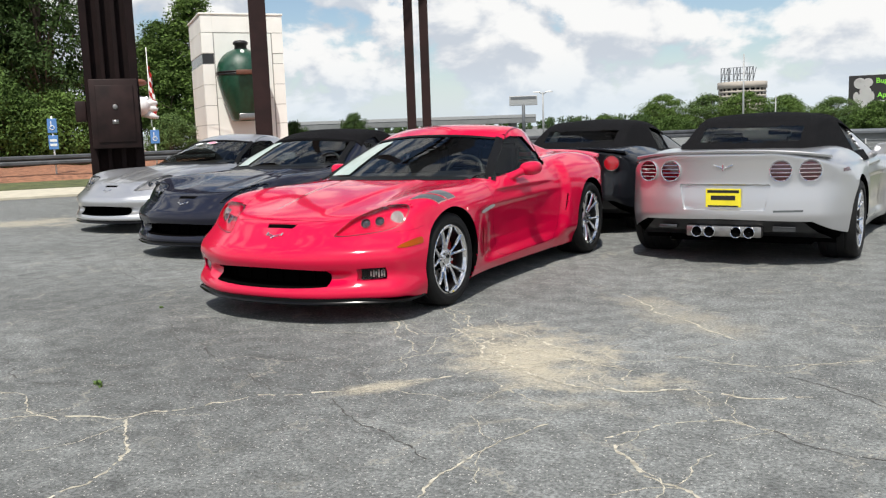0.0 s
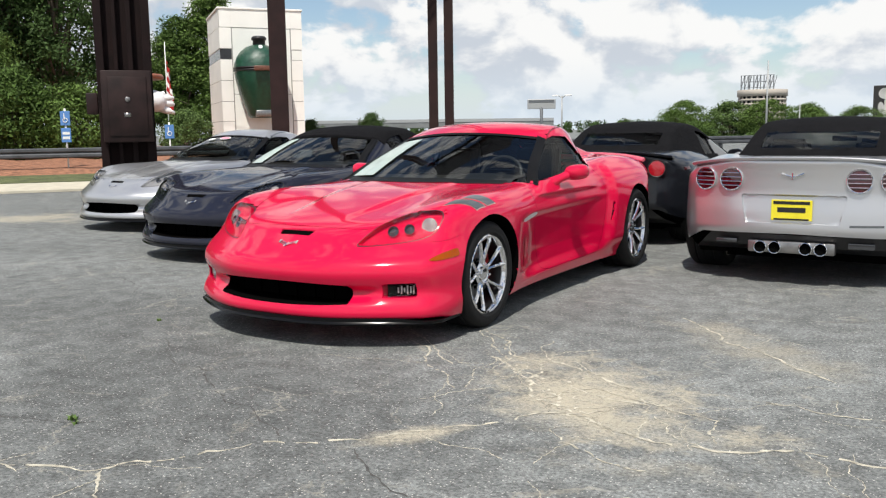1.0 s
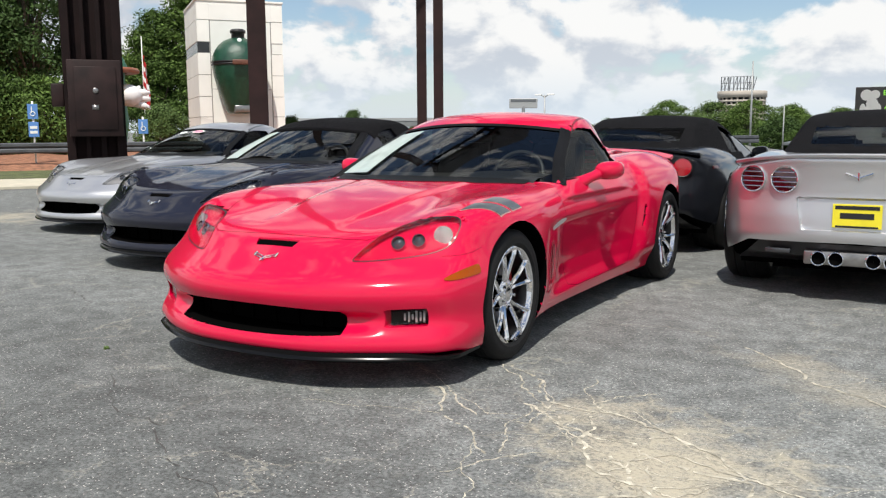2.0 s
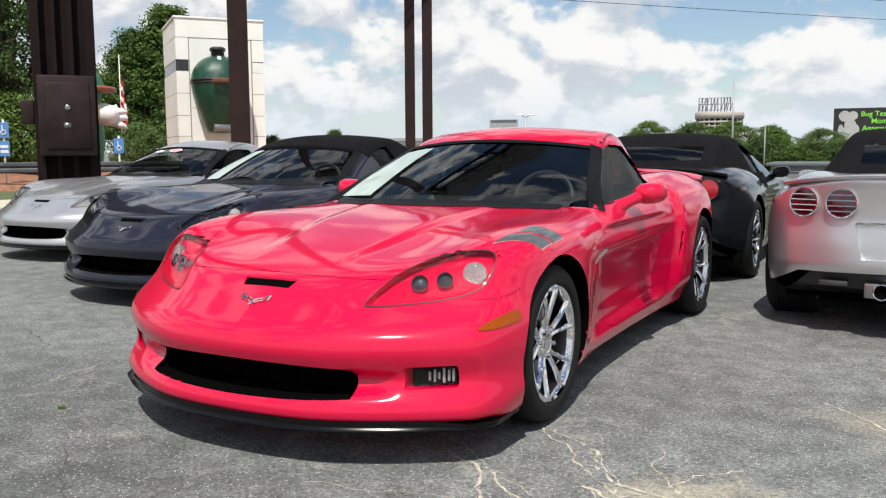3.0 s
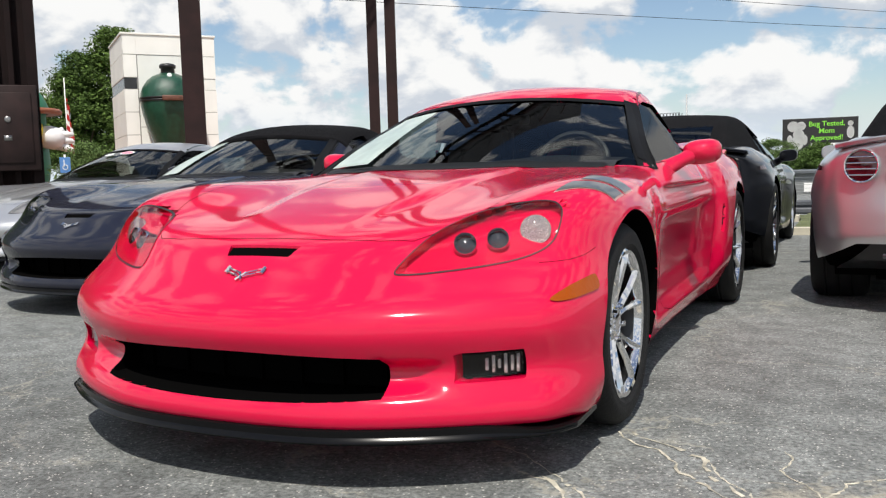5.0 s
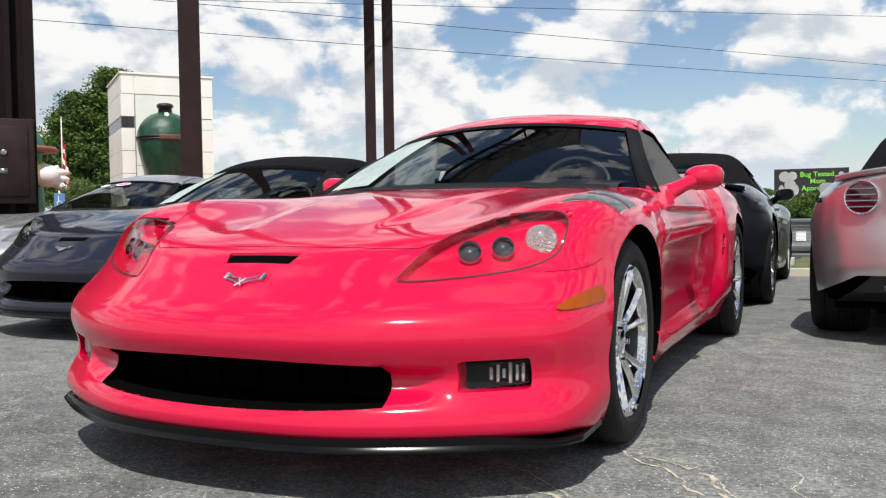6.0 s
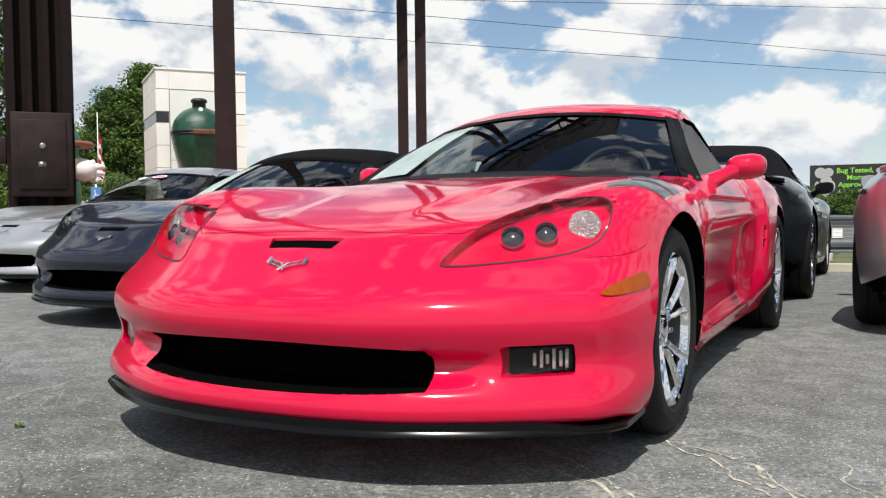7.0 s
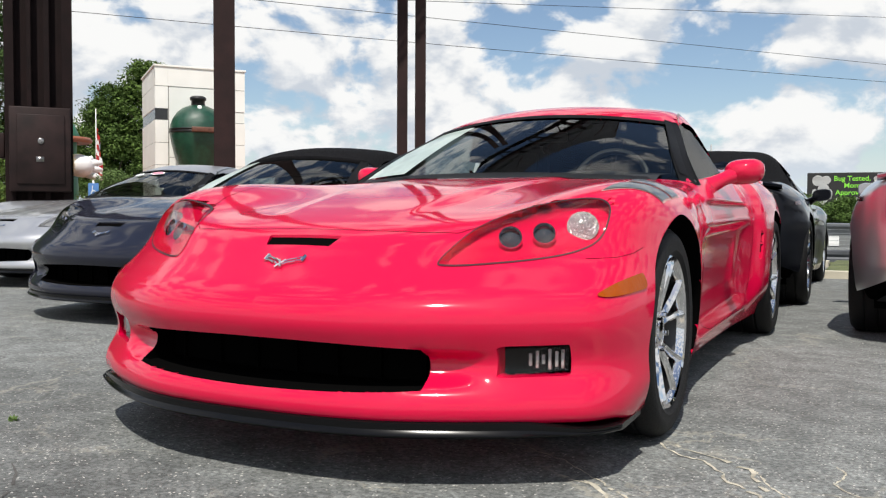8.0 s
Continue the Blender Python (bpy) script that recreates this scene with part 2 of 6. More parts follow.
PLAN = curve((-0.7, 0.95), (-0.45, 0.955), (-0.2, 0.957), (0.0, 0.957), (0.3, 0.948), (0.6, 0.914), (1.0, 0.898), (1.5, 0.900), (1.85, 0.906), (2.05, 0.913), (2.2, 0.922), (2.4, 0.929), (2.75, 0.932),
             (3.1, 0.915), (3.35, 0.885), (3.55, 0.83), soft=0.065)
FLANK = curve((0.05, -0.10), (0.15, -0.05), (0.28, -0.012), (0.45, 0.0), (0.58, 0.0), (0.70, -0.015), (0.80, -0.05), (0.9, -0.11), (1.0, -0.19), soft=0.03)
NOSE = curve((0.0, -0.925), (0.2, -0.915), (0.4, -0.875), (0.55, -0.81), (0.64, -0.762), (0.72, -0.712), (0.8, -0.648), (0.87, -0.583), (0.92, -0.512), (0.955, -0.38), (0.97, -0.2),
             (0.98, 0.0), soft=0.035)
BROW = curve((0.05, 0.07), (0.12, 0.022), (0.17, -0.010), (0.21, -0.018), (0.245, 0.0), (0.275, 0.026), (0.315, 0.038), (0.36, 0.024), (0.40, 0.008), (0.44, 0.012), (0.48, 0.036), (0.52, 0.09), (0.57, 0.156), (0.62, 0.200), (0.70, 0.252),
             (0.8, 0.36), soft=0.016)
TAIL = curve((0.0, 3.505), (0.3, 3.495), (0.5, 3.47), (0.7, 3.40), (0.85, 3.27), (0.94, 3.05), (1.0, 2.8), soft=0.05)
STERN = bend((0.1, -0.25), (0.2, -0.14), (0.3, -0.05), (0.42, -0.005), (0.55, -0.015), (0.64, -0.028), (0.7, -0.034), (0.8, -0.03), (0.89, -0.02), (0.97, 0.0), soft=0.02)
ROOF = curve((0.2, 0.665), (0.56, 0.842), (0.8, 0.96), (1.0, 1.05), (1.25, 1.152), (1.42, 1.214), (1.6, 1.25), (1.8, 1.256), (2.1, 1.215), (2.5, 1.12), (2.9, 1.025), (3.3, 0.94), soft=0.05)
COVE = bend((0.1, 0.0), (0.20, 0.0), (0.27, 0.040), (0.36, 0.052), (0.50, 0.042), (0.607, 0.028), (0.642, 0.0), (1.2, 0.0), soft=0.008)
ROOF_SOFT = curve((0.2, 0.665), (0.56, 0.842), (0.8, 0.96), (1.0, 1.05), (1.25, 1.152), (1.42, 1.215), (1.65, 1.255), (1.95, 1.262), (2.2, 1.225), (2.4, 1.14), (2.62, 1.0),
                  (2.75, 0.90), (3.0, 0.7), soft=0.04)


def lower_body(x, y, z):
    """Below nought inside the body under the belt line; x is the half width."""
    wide = np.clip(0.20 + 0.13 * (y + 0.7), 0.14, 0.42)
    b1 = sstep(wide - 0.05, wide + 0.06, x)
    b2 = sstep(0.36, 0.84, x)
    dip = HOOD(y) + (VALLEY(y) - HOOD(y)) * 0.8 * sstep(-0.62, -0.1, y)
    top = HOOD(y) + (dip - HOOD(y)) * b1 + (CROWN(y) - dip) * b2 - 2.0 * np.maximum(x - 0.68, 0) ** 3 - 0.02 * x * x * sstep(0.2, -0.6, y)
    slope = 0.92 - 0.2 * sstep(-0.2, -0.8, y)
    f_top = (z - top) * slope
    cove = COVE(z - 0.02 * (y - 0.5)) * sstep(0.26, 0.80, y) * sstep(2.25, 1.6, y)
    flare = 0.038 * sstep(1.99, 2.17, y - 0.22 * (z - 0.5)) * sstep(3.40, 2.95, y) * sstep(0.16, 0.34, z) * sstep(0.98, 0.80, z)
    f_side = x - (PLAN(y) + FLANK(z) - cove + flare)
    scoop = 0.034 * sstep(0.66, 0.49, x) * sstep(0.425, 0.455, x) * sstep(0.238, 0.300, z) * sstep(0.356, 0.318, z)
    f_nose = (NOSE(x) + BROW(z) + scoop - y) * 0.85
    f_tail = (y - TAIL(x) - STERN(z)) * 0.9
    floor_z = 0.135 + 0.11 * sstep(2.9, 3.35, y) + 0.03 * sstep(-0.35, -0.6, y)
    f = smax(f_top, f_side, 0.09)
    f = smax(f, f_nose, 0.07)
    f = smax(f, f_tail, 0.03)
    return smax(f, floor_z - z, 0.02)


def bent(x, y):
    return y - 0.42 * x * x


def green_half(y, z, taper=0.5):
    return (0.815 - 0.68 * (z - 0.87)) * (1 - taper * sstep(1.65, 2.95, y))


def green_house(x, y, z, roof):
    top = roof(bent(x, y)) - 0.026 * (x / 0.6) ** 2 * sstep(0.9, 1.5, y) - 0.05 * x * x
    f = smax((z - top) * 0.9, (x - green_half(y, z, 0.5 if roof is ROOF else 0.22)) * 0.83, 0.05)
    return smax(f, 0.75 - z, 0.02)


def poly_region(px, py, pts):
    """Signed distance to a closed outline."""
    d = np.full(np.shape(px), 1e9)
    inside = np.zeros(np.shape(px), bool)
    for (ax, ay), (bx, by) in zip(pts, pts[1:] + pts[:1]):
        ex, ey = bx - ax, by - ay
        wx, wy = px - ax, py - ay
        t = np.clip((wx * ex + wy * ey) / (ex * ex + ey * ey), 0, 1)
        d = np.minimum(d, (wx - t * ex) ** 2 + (wy - t * ey) ** 2)
        c = (ay <= py) != (by <= py)
        with np.errstate(divide="ignore", invalid="ignore"):
            inside ^= c & (px < ax + (py - ay) / (by - ay if by != ay else 1e-9) * ex)
    return np.where(inside, -1, 1) * np.sqrt(d)


def round_loop(pts, n=8):
    """A closed outline through pts, rounded by a spline."""
    out = []
    m = len(pts)
    for i in range(m):
        p0, p1, p2, p3 = (Vector(pts[(i + k) % m]) for k in (-1, 0, 1, 2))
        for j in range(n):
            t = j / n
            out.append(tuple(0.5 * (2 * p1 + (p2 - p0) * t + (2 * p0 - 5 * p1 + 4 * p2 - p3) * t * t + (3 * p1 - p0 - 3 * p2 + p3) * t ** 3)))
    return out


LAMP = round_loop([(0.450, 0.568), (0.487, 0.634), (0.528, 0.676), (0.585, 0.709), (0.69, 0.732), (0.771, 0.737), (0.812, 0.717), (0.821, 0.675), (0.810, 0.626), (0.77, 0.596), (0.70, 0.577), (0.59, 0.563), (0.48, 0.556)], 6)
WHEEL_F, WHEEL_R = (0.0, 0.327), (2.685, 0.340)


def skin(x, y, z, soft_top):
    low = lower_body(x, y, z)
    gh = green_house(x, y, z, ROOF_SOFT if soft_top else ROOF)
    if soft_top:
        # the body itself keeps the windscreen frame alone
        gh = np.maximum(gh, bent(x, y) - 1.36)
    return smin(low, gh, 0.025), gh


def cutters(x, y, z, f0, gh, soft_top):
    """Regions taken out of the body; below nought inside each."""
    out = []
    for (wy, wz), r in ((WHEEL_F, 0.368), (WHEEL_R, 0.383)):
        out.append(np.maximum(np.sqrt((y - wy) ** 2 + (z - wz) ** 2) - r, 0.60 - x))
    # air intake in the nose, with its long lower lip
    top = 0.363 - 0.06 * x * x
    out.append(np.maximum.reduce([x - 0.472 + 0.12 * (z - 0.28), z - top, 0.236 + 0.06 * x * x - z, y + 0.60]))
    # lamp wells
    lamp = poly_region(x, z, LAMP)
    out.append(np.maximum.reduce([lamp, -(f0 + 0.028), y + 0.1]))
    out.append(np.maximum.reduce([np.abs(x - 0.714) - 0.080, np.abs(z - 0.321 - 0.02 * (x - 0.7)) - 0.040, y + 0.3, -(f0 + 0.05)]))
    # slot in the hood
    out.append(np.maximum.reduce([x - 0.118 - 0.4 * (y + 0.685), np.abs(y + 0.685) - 0.022, 0.5 - z, -(f0 + 0.03)]))
    # outlet before the rear wheel
    out.append(np.maximum.reduce([np.abs(y - 2.10 - 0.25 * (z - 0.50)) - 0.015, np.abs(z - 0.54) - 0.075, 0.8 - x, -(f0 + 0.03)]))
    # cabin
    inner = np.maximum.reduce([gh + 0.034, 0.84 - z - 0.0 * x])
    pit = np.maximum.reduce([x - 0.70, 0.95 - y, y - 2.05, 0.30 - z, z - 1.0])
    out.append(np.minimum(inner, pit) if not soft_top else np.minimum(np.maximum(inner, y - 2.6), np.maximum(pit, y - 2.05)))
    b = bent(x, y)
    out.append(np.maximum.reduce([x - green_half(y, z) + 0.055, 0.575 - b, b - 1.30, 0.80 - z, -(gh + 0.07)]))
    if not soft_top:
        side = np.maximum.reduce([0.842 + 0.045 * (y - 1.0) - z, gh - 0.012, z - (ROOF(b) - 0.026 * (x / 0.6) ** 2 * sstep(0.9, 1.5, y)) + 0.035 + 0.06 * sstep(1.4, 1.95, y), 0.3 - x, y - 2.04 + 0.8 * (z - 0.9), -(gh + 0.09), 0.75 - y])
        out.append(side)
        # rear hatch glass
        out.append(np.maximum.reduce([x - green_half(y, z) + 0.08, 2.0 - y, y - 2.95, 0.96 - z, -(gh + 0.07)]))
    # plate recess and diffuser in the tail
    out.append(np.maximum.reduce([x - 0.34 - 0.2 * (z - 0.5), np.abs(z - 0.575) - 0.105, 3.0 - y, -(f0 + 0.018)]))
    out.append(np.maximum.reduce([x - 0.66 - 1.9 * (0.395 - z), z - 0.395 + 0.02 * x, 3.0 - y, -(f0 + 0.06)]))
    return out


def solid_mesh(func, cutfunc, lo, hi, h):
    """Meshes the space below nought of func less the cutters, mirrored over x = 0 (x from 0)."""
    xs = np.arange(0, hi[0] + h, h)
    ys = np.arange(lo[1], hi[1] + h, h)
    zs = np.arange(lo[2], hi[2] + h, h)
    X, Y, Z = np.meshgrid(xs, ys, zs, indexing="ij")

    def whole(x, y, z):
        f0, gh = func(x, y, z)
        f = f0
        for c in cutfunc(x, y, z, f0, gh):
            f = np.maximum(f, -c)
        return f

    V = whole(X, Y, Z)
    V = np.concatenate([V[:0:-1], V], axis=0)
    xs = np.concatenate([-xs[:0:-1], xs])
    S = V < 0
    nx, ny, nz = V.shape
    cnt = np.zeros((nx - 1, ny - 1, nz - 1), np.int8)
    for i in (0, 1):
        for j in (0, 1):
            for k in (0, 1):
                cnt += S[i:nx - 1 + i, j:ny - 1 + j, k:nz - 1 + k]
    act = (cnt > 0) & (cnt < 8)
    idx = -np.ones(act.shape, np.int64)
    cells = np.argwhere(act)
    idx[act] = np.arange(len(cells))
    acc = np.zeros((len(cells), 3))
    num = np.zeros(len(cells))
    corner = [(i, j, k) for i in (0, 1) for j in (0, 1) for k in (0, 1)]
    for a in corner:
        for ax in range(3):
            if a[ax]:
                continue
            b = list(a); b[ax] = 1
            va = V[cells[:, 0] + a[0], cells[:, 1] + a[1], cells[:, 2] + a[2]]
            vb = V[cells[:, 0] + b[0], cells[:, 1] + b[1], cells[:, 2] + b[2]]
            m = (va < 0) != (vb < 0)
            t = np.where(m, va / np.where(va == vb, 1, va - vb), 0)
            p = np.array(a, float)[None, :] + np.zeros((len(cells), 3))
            p[:, ax] += t
            acc[m] += p[m]
            num[m] += 1
    P = (cells + acc / num[:, None]) * h + np.array([xs[0], ys[0], zs[0]])

    def grad(fn, P):
        e = 0.002
        g = np.empty_like(P)
        for ax in range(3):
            d = np.zeros(3); d[ax] = e
            g[:, ax] = (fn(P + d) - fn(P - d)) / (2 * e)
        return g

    def pull(fn, P, sel, steps=2):
        for _ in range(steps):
            Q = P[sel]
            f = fn(Q)
            g = grad(fn, Q)
            s = np.clip(f / np.maximum((g * g).sum(1), 0.05), -h, h)
            P[sel] = Q - g * s[:, None]

    f_all = lambda Q: whole(np.abs(Q[:, 0]), Q[:, 1], Q[:, 2])
    f_base = lambda Q: func(np.abs(Q[:, 0]), Q[:, 1], Q[:, 2])[0]
    pull(f_all, P, np.ones(len(P), bool), 2)
    # crisp rims: in cells where the base and a cutter both change sign, pull onto both
    base_lo, base_hi, cut_lo, cut_hi = None, None, None, None
    for a in corner:
        Q = (cells + np.array(a)) * h + np.array([xs[0], ys[0], zs[0]])
        q0, qg = func(np.abs(Q[:, 0]), Q[:, 1], Q[:, 2])
        qc = np.stack(cutfunc(np.abs(Q[:, 0]), Q[:, 1], Q[:, 2], q0, qg))
        if base_lo is None:
            base_lo, base_hi, cut_lo, cut_hi = q0.copy(), q0.copy(), qc.copy(), qc.copy()
        else:
            base_lo, base_hi = np.minimum(base_lo, q0), np.maximum(base_hi, q0)
            cut_lo, cut_hi = np.minimum(cut_lo, qc), np.maximum(cut_hi, qc)
    was = P.copy()
    for n in range(len(cut_lo)):
        near = (base_lo < 0) & (base_hi > 0) & (cut_lo[n] < 0) & (cut_hi[n] > 0)
        if near.any():
            f_cut = lambda Q, n=n: cutfunc(np.abs(Q[:, 0]), Q[:, 1], Q[:, 2], *func(np.abs(Q[:, 0]), Q[:, 1], Q[:, 2]))[n]
            for _ in range(4):
                pull(f_cut, P, near, 1)
                pull(f_base, P, near, 1)
    far = np.linalg.norm(P - was, axis=1) > 1.3 * h
    P[far] = was[far]
    quads = []
    for ax in range(3):
        o = [a for a in range(3) if a != ax]
        sl0, sl1 = [slice(None)] * 3, [slice(None)] * 3
        sl0[ax], sl1[ax] = slice(0, -1), slice(1, None)
        A, B = S[tuple(sl0)], S[tuple(sl1)]
        e = np.argwhere(A != B)
        ok = (e[:, o[0]] > 0) & (e[:, o[1]] > 0) & (e[:, o[0]] < V.shape[o[0]] - 1) & (e[:, o[1]] < V.shape[o[1]] - 1)
        e = e[ok]
        flip = ~A[e[:, 0], e[:, 1], e[:, 2]]
        q = []
        for d0, d1 in ((-1, -1), (0, -1), (0, 0), (-1, 0)):
            c = e.copy()
            c[:, o[0]] += d0
            c[:, o[1]] += d1
            q.append(idx[c[:, 0], c[:, 1], c[:, 2]])
        q = np.stack(q, 1)
        if ax == 1:
            flip = ~flip
        q[flip] = q[flip][:, ::-1]
        quads.append(q)
    return P, np.concatenate(quads)


def solid_to_mesh(name, P, F, func):
    """A mesh from points and quads; its outer skin takes the normals of the true surface."""
    f = lambda Q: func(np.abs(Q[:, 0]), Q[:, 1], Q[:, 2])[0]
    nrm = np.stack([f(P + d) - f(P - d) for d in np.eye(3) * 0.006], 1)
    nrm /= np.maximum(np.linalg.norm(nrm, axis=1), 1e-9)[:, None]
    outer = (np.abs(f(P)) < 0.0012)[F].all(axis=1)
    me = bpy.data.meshes.new(name)
    me.vertices.add(len(P))
    me.vertices.foreach_set("co", P.astype(np.float32).ravel())
    me.loops.add(len(F) * 4)
    me.loops.foreach_set("vertex_index", F.astype(np.int32).ravel())
    me.polygons.add(len(F))
    me.polygons.foreach_set("loop_start", np.arange(0, len(F) * 4, 4, dtype=np.int32))
    me.update(calc_edges=True)
    me.validate()
    me.shade_smooth()
    return me, np.where(np.repeat(outer, 4)[:, None], nrm[F.ravel()], 0.0)


def surface(mode, soft_top, u, v, base=lower_body):
    """The body's skin over (u, v): top gives z over x, y; front and rear y over x, z; side x over y, z."""
    u, v = np.atleast_1d(np.asarray(u, float)), np.atleast_1d(np.asarray(v, float))
    full = lambda x, y, z: skin(np.abs(x), y, z, soft_top)[0]
    g = {"top": lambda s: full(u, v, s), "front": lambda s: full(u, s, v), "rear": lambda s: full(u, s, v), "side": lambda s: full(s, u, v)}[mode]
    start, stop = {"top": (1.32, 0.3), "front": (-1.1, 0.3), "rear": (3.7, 2.4), "side": (1.1, 0.3)}[mode]
    lo = np.full(u.shape, start)
    hi = np.full(u.shape, stop)
    found = np.zeros(u.shape, bool)
    prev = np.full(u.shape, start)
    for s in np.linspace(start, stop, 140):
        inside = (g(np.full(u.shape, s)) < 0) & ~found
        lo[inside], hi[inside] = prev[inside], s
        found |= inside
        prev = np.full(u.shape, s)
    for _ in range(16):
        mid = (lo + hi) / 2
        inn = g(mid) < 0
        hi = np.where(inn, mid, hi)
        lo = np.where(inn, lo, mid)
    return (lo + hi) / 2


def place(mode, soft_top, u, v, lift, side=1):
    s = surface(mode, soft_top, u, v)
    u, v = np.atleast_1d(u), np.atleast_1d(v)
    e = 0.004
    su = (surface(mode, soft_top, u + e, v) - s) / e
    sv = (surface(mode, soft_top, u, v + e) - s) / e
    if mode == "top":
        P = np.stack([u, v, s], 1); n = np.stack([-su, -sv, np.ones_like(s)], 1)
    elif mode == "side":
        P = np.stack([s, u, v], 1); n = np.stack([np.ones_like(s), -su, -sv], 1)
    else:
        sg = -1 if mode == "front" else 1
        P = np.stack([u, s, v], 1); n = np.stack([-su * sg, np.full_like(s, sg), -sv * sg], 1)
    n = np.clip(n, -3, 3)
    n /= np.linalg.norm(n, axis=1)[:, None]
    P = P + n * lift
    P[:, 0] *= side
    return P


def patch_bm(loop, mode, soft_top, lift, side=1, cell=0.03, thick=0.0):
    """A sheet inside an outline, laid on the skin."""
    bm = bmesh.new()
    bm.faces.new([bm.verts.new((a, b, 0)) for a, b in loop])
    us, vs = [p[0] for p in loop], [p[1] for p in loop]
    for ax, lo, hi in ((0, min(us), max(us)), (1, min(vs), max(vs))):
        for s in np.arange(lo + cell * 0.5, hi, cell):
            bmesh.ops.bisect_plane(bm, geom=bm.verts[:] + bm.edges[:] + bm.faces[:], plane_co=(s, 0, 0) if ax == 0 else (0, s, 0), plane_no=(1, 0, 0) if ax == 0 else (0, 1, 0))
    co = np.array([v.co[:2] for v in bm.verts])
    P = place(mode, soft_top, co[:, 0], co[:, 1], lift, side)
    for v, p in zip(bm.verts, P):
        v.co = p
    bm.normal_update()
    out = {"top": Vector((0, 0, 1)), "front": Vector((0, -1, 0)), "rear": Vector((0, 1, 0)), "side": Vector((side, 0, 0))}[mode]
    bmesh.ops.reverse_faces(bm, faces=[f for f in bm.faces if f.normal.dot(out) < 0])
    if thick:
        bmesh.ops.solidify(bm, geom=bm.faces[:], thickness=thick)
    return bm


def ribbon_bm(pts, width, mode, soft_top, lift, side=1, close=False, step=0.02):
    """A narrow band along a line on the skin."""
    line = []
    pts = list(pts) + ([pts[0]] if close else [])
    for a, b in zip(pts, pts[1:]):
        n = max(1, int(math.dist(a, b) / step))
        line += [(a[0] + (b[0] - a[0]) * k / n, a[1] + (b[1] - a[1]) * k / n) for k in range(n)]
    line.append(pts[-1])
    L = np.array(line)
    d = np.gradient(L, axis=0)
    d /= np.maximum(np.linalg.norm(d, axis=1), 1e-6)[:, None]
    n = np.stack([-d[:, 1], d[:, 0]], 1) * width / 2
    A = place(mode, soft_top, *(L + n).T, lift, side)
    B = place(mode, soft_top, *(L - n).T, lift, side)
    bm = bmesh.new()
    va, vb = [bm.verts.new(p) for p in A], [bm.verts.new(p) for p in B]
    for i in range(len(va) - 1):
        bm.faces.new((va[i], va[i + 1], vb[i + 1], vb[i]))
    return bm


def mirrored(bm):
    for v in bm.verts:
        v.co.x = -v.co.x
    bmesh.ops.reverse_faces(bm, faces=bm.faces)
    return bm


def grid_faces(nu, nv):
    return [(i * nv + j, (i + 1) * nv + j, (i + 1) * nv + j + 1, i * nv + j + 1) for i in range(nu - 1) for j in range(nv - 1)]


CACHE = {}


def cached(key, maker, material, parent, label=""):
    """Builds a part's mesh once; further cars take a copy of it in their own paint."""
    name = key.split(":")[0]
    slot = (key, material.name)
    if slot not in CACHE:
        if key not in CACHE:
            CACHE[key] = maker()
            CACHE[key].name = name
        me = CACHE[key].copy()
        me.name = name
        slots = np.zeros(len(me.polygons), np.int32)
        me.polygons.foreach_get("material_index", slots)
        me.materials.clear()
        me.materials.append(material)
        if name == "body":
            me.materials.append(VOID)
            me.polygons.foreach_set("material_index", slots)
        CACHE[slot] = me
    ob = new(name, CACHE[slot])
    ob.parent = parent
    if label:
        tagged(ob, label)
    return ob


def bm_mesh(bm, smooth=True, sharp=40):
    me = bpy.data.meshes.new("m")
    bm.to_mesh(me)
    bm.free()
    if smooth:
        me.shade_smooth()
        me.set_sharp_from_angle(angle=radians(sharp))
    return me


def body_mesh(soft_top):
    func = lambda x, y, z: skin(x, y, z, soft_top)
    P, F = solid_mesh(func, lambda x, y, z, f0, gh: cutters(x, y, z, f0, gh, soft_top), (0, -0.99, 0.10), (0.99, 3.54, 1.28), 0.0145)
    me, normals = solid_to_mesh("body", P, F, func)
    # the cabin's lining, wheel arches and vents are black, not painted
    c = P[F].mean(axis=1)
    x, y, z = np.abs(c[:, 0]), c[:, 1], c[:, 2]
    f0, gh = skin(x, y, z, soft_top)
    deep = f0 < np.where((y < -0.5) | (y > 3.0), -0.045, -0.016)
    for (wy, wz), r in ((WHEEL_F, 0.368), (WHEEL_R, 0.383)):
        deep |= (f0 < -0.004) & (np.hypot(y - wy, z - wz) < r + 0.014)
    deep |= (f0 < -0.003) & (y < -0.55) & (x < 0.476) & (z < 0.37) & (z > 0.225)
    deep |= (f0 < -0.004) & (y > 2.95) & (z < 0.40)
    deep |= (z < 0.165 + 0.11 * sstep(2.9, 3.35, y)) & (y > 2.75)
    deep |= (f0 < -0.003) & (y > 0.5) & (y < 3.0) & (z > 0.81)
    deep |= (z < 0.143 + 0.11 * sstep(2.9, 3.35, y)) & (y > -0.3)
    lamp = (poly_region(x, z, LAMP) < 0.01) & (y < -0.1)
    me.polygons.foreach_set("material_index", (deep & ~lamp).astype(np.int32))
    me.set_sharp_from_angle(angle=radians(32))
    me.normals_split_custom_set(normals.tolist())
    return me


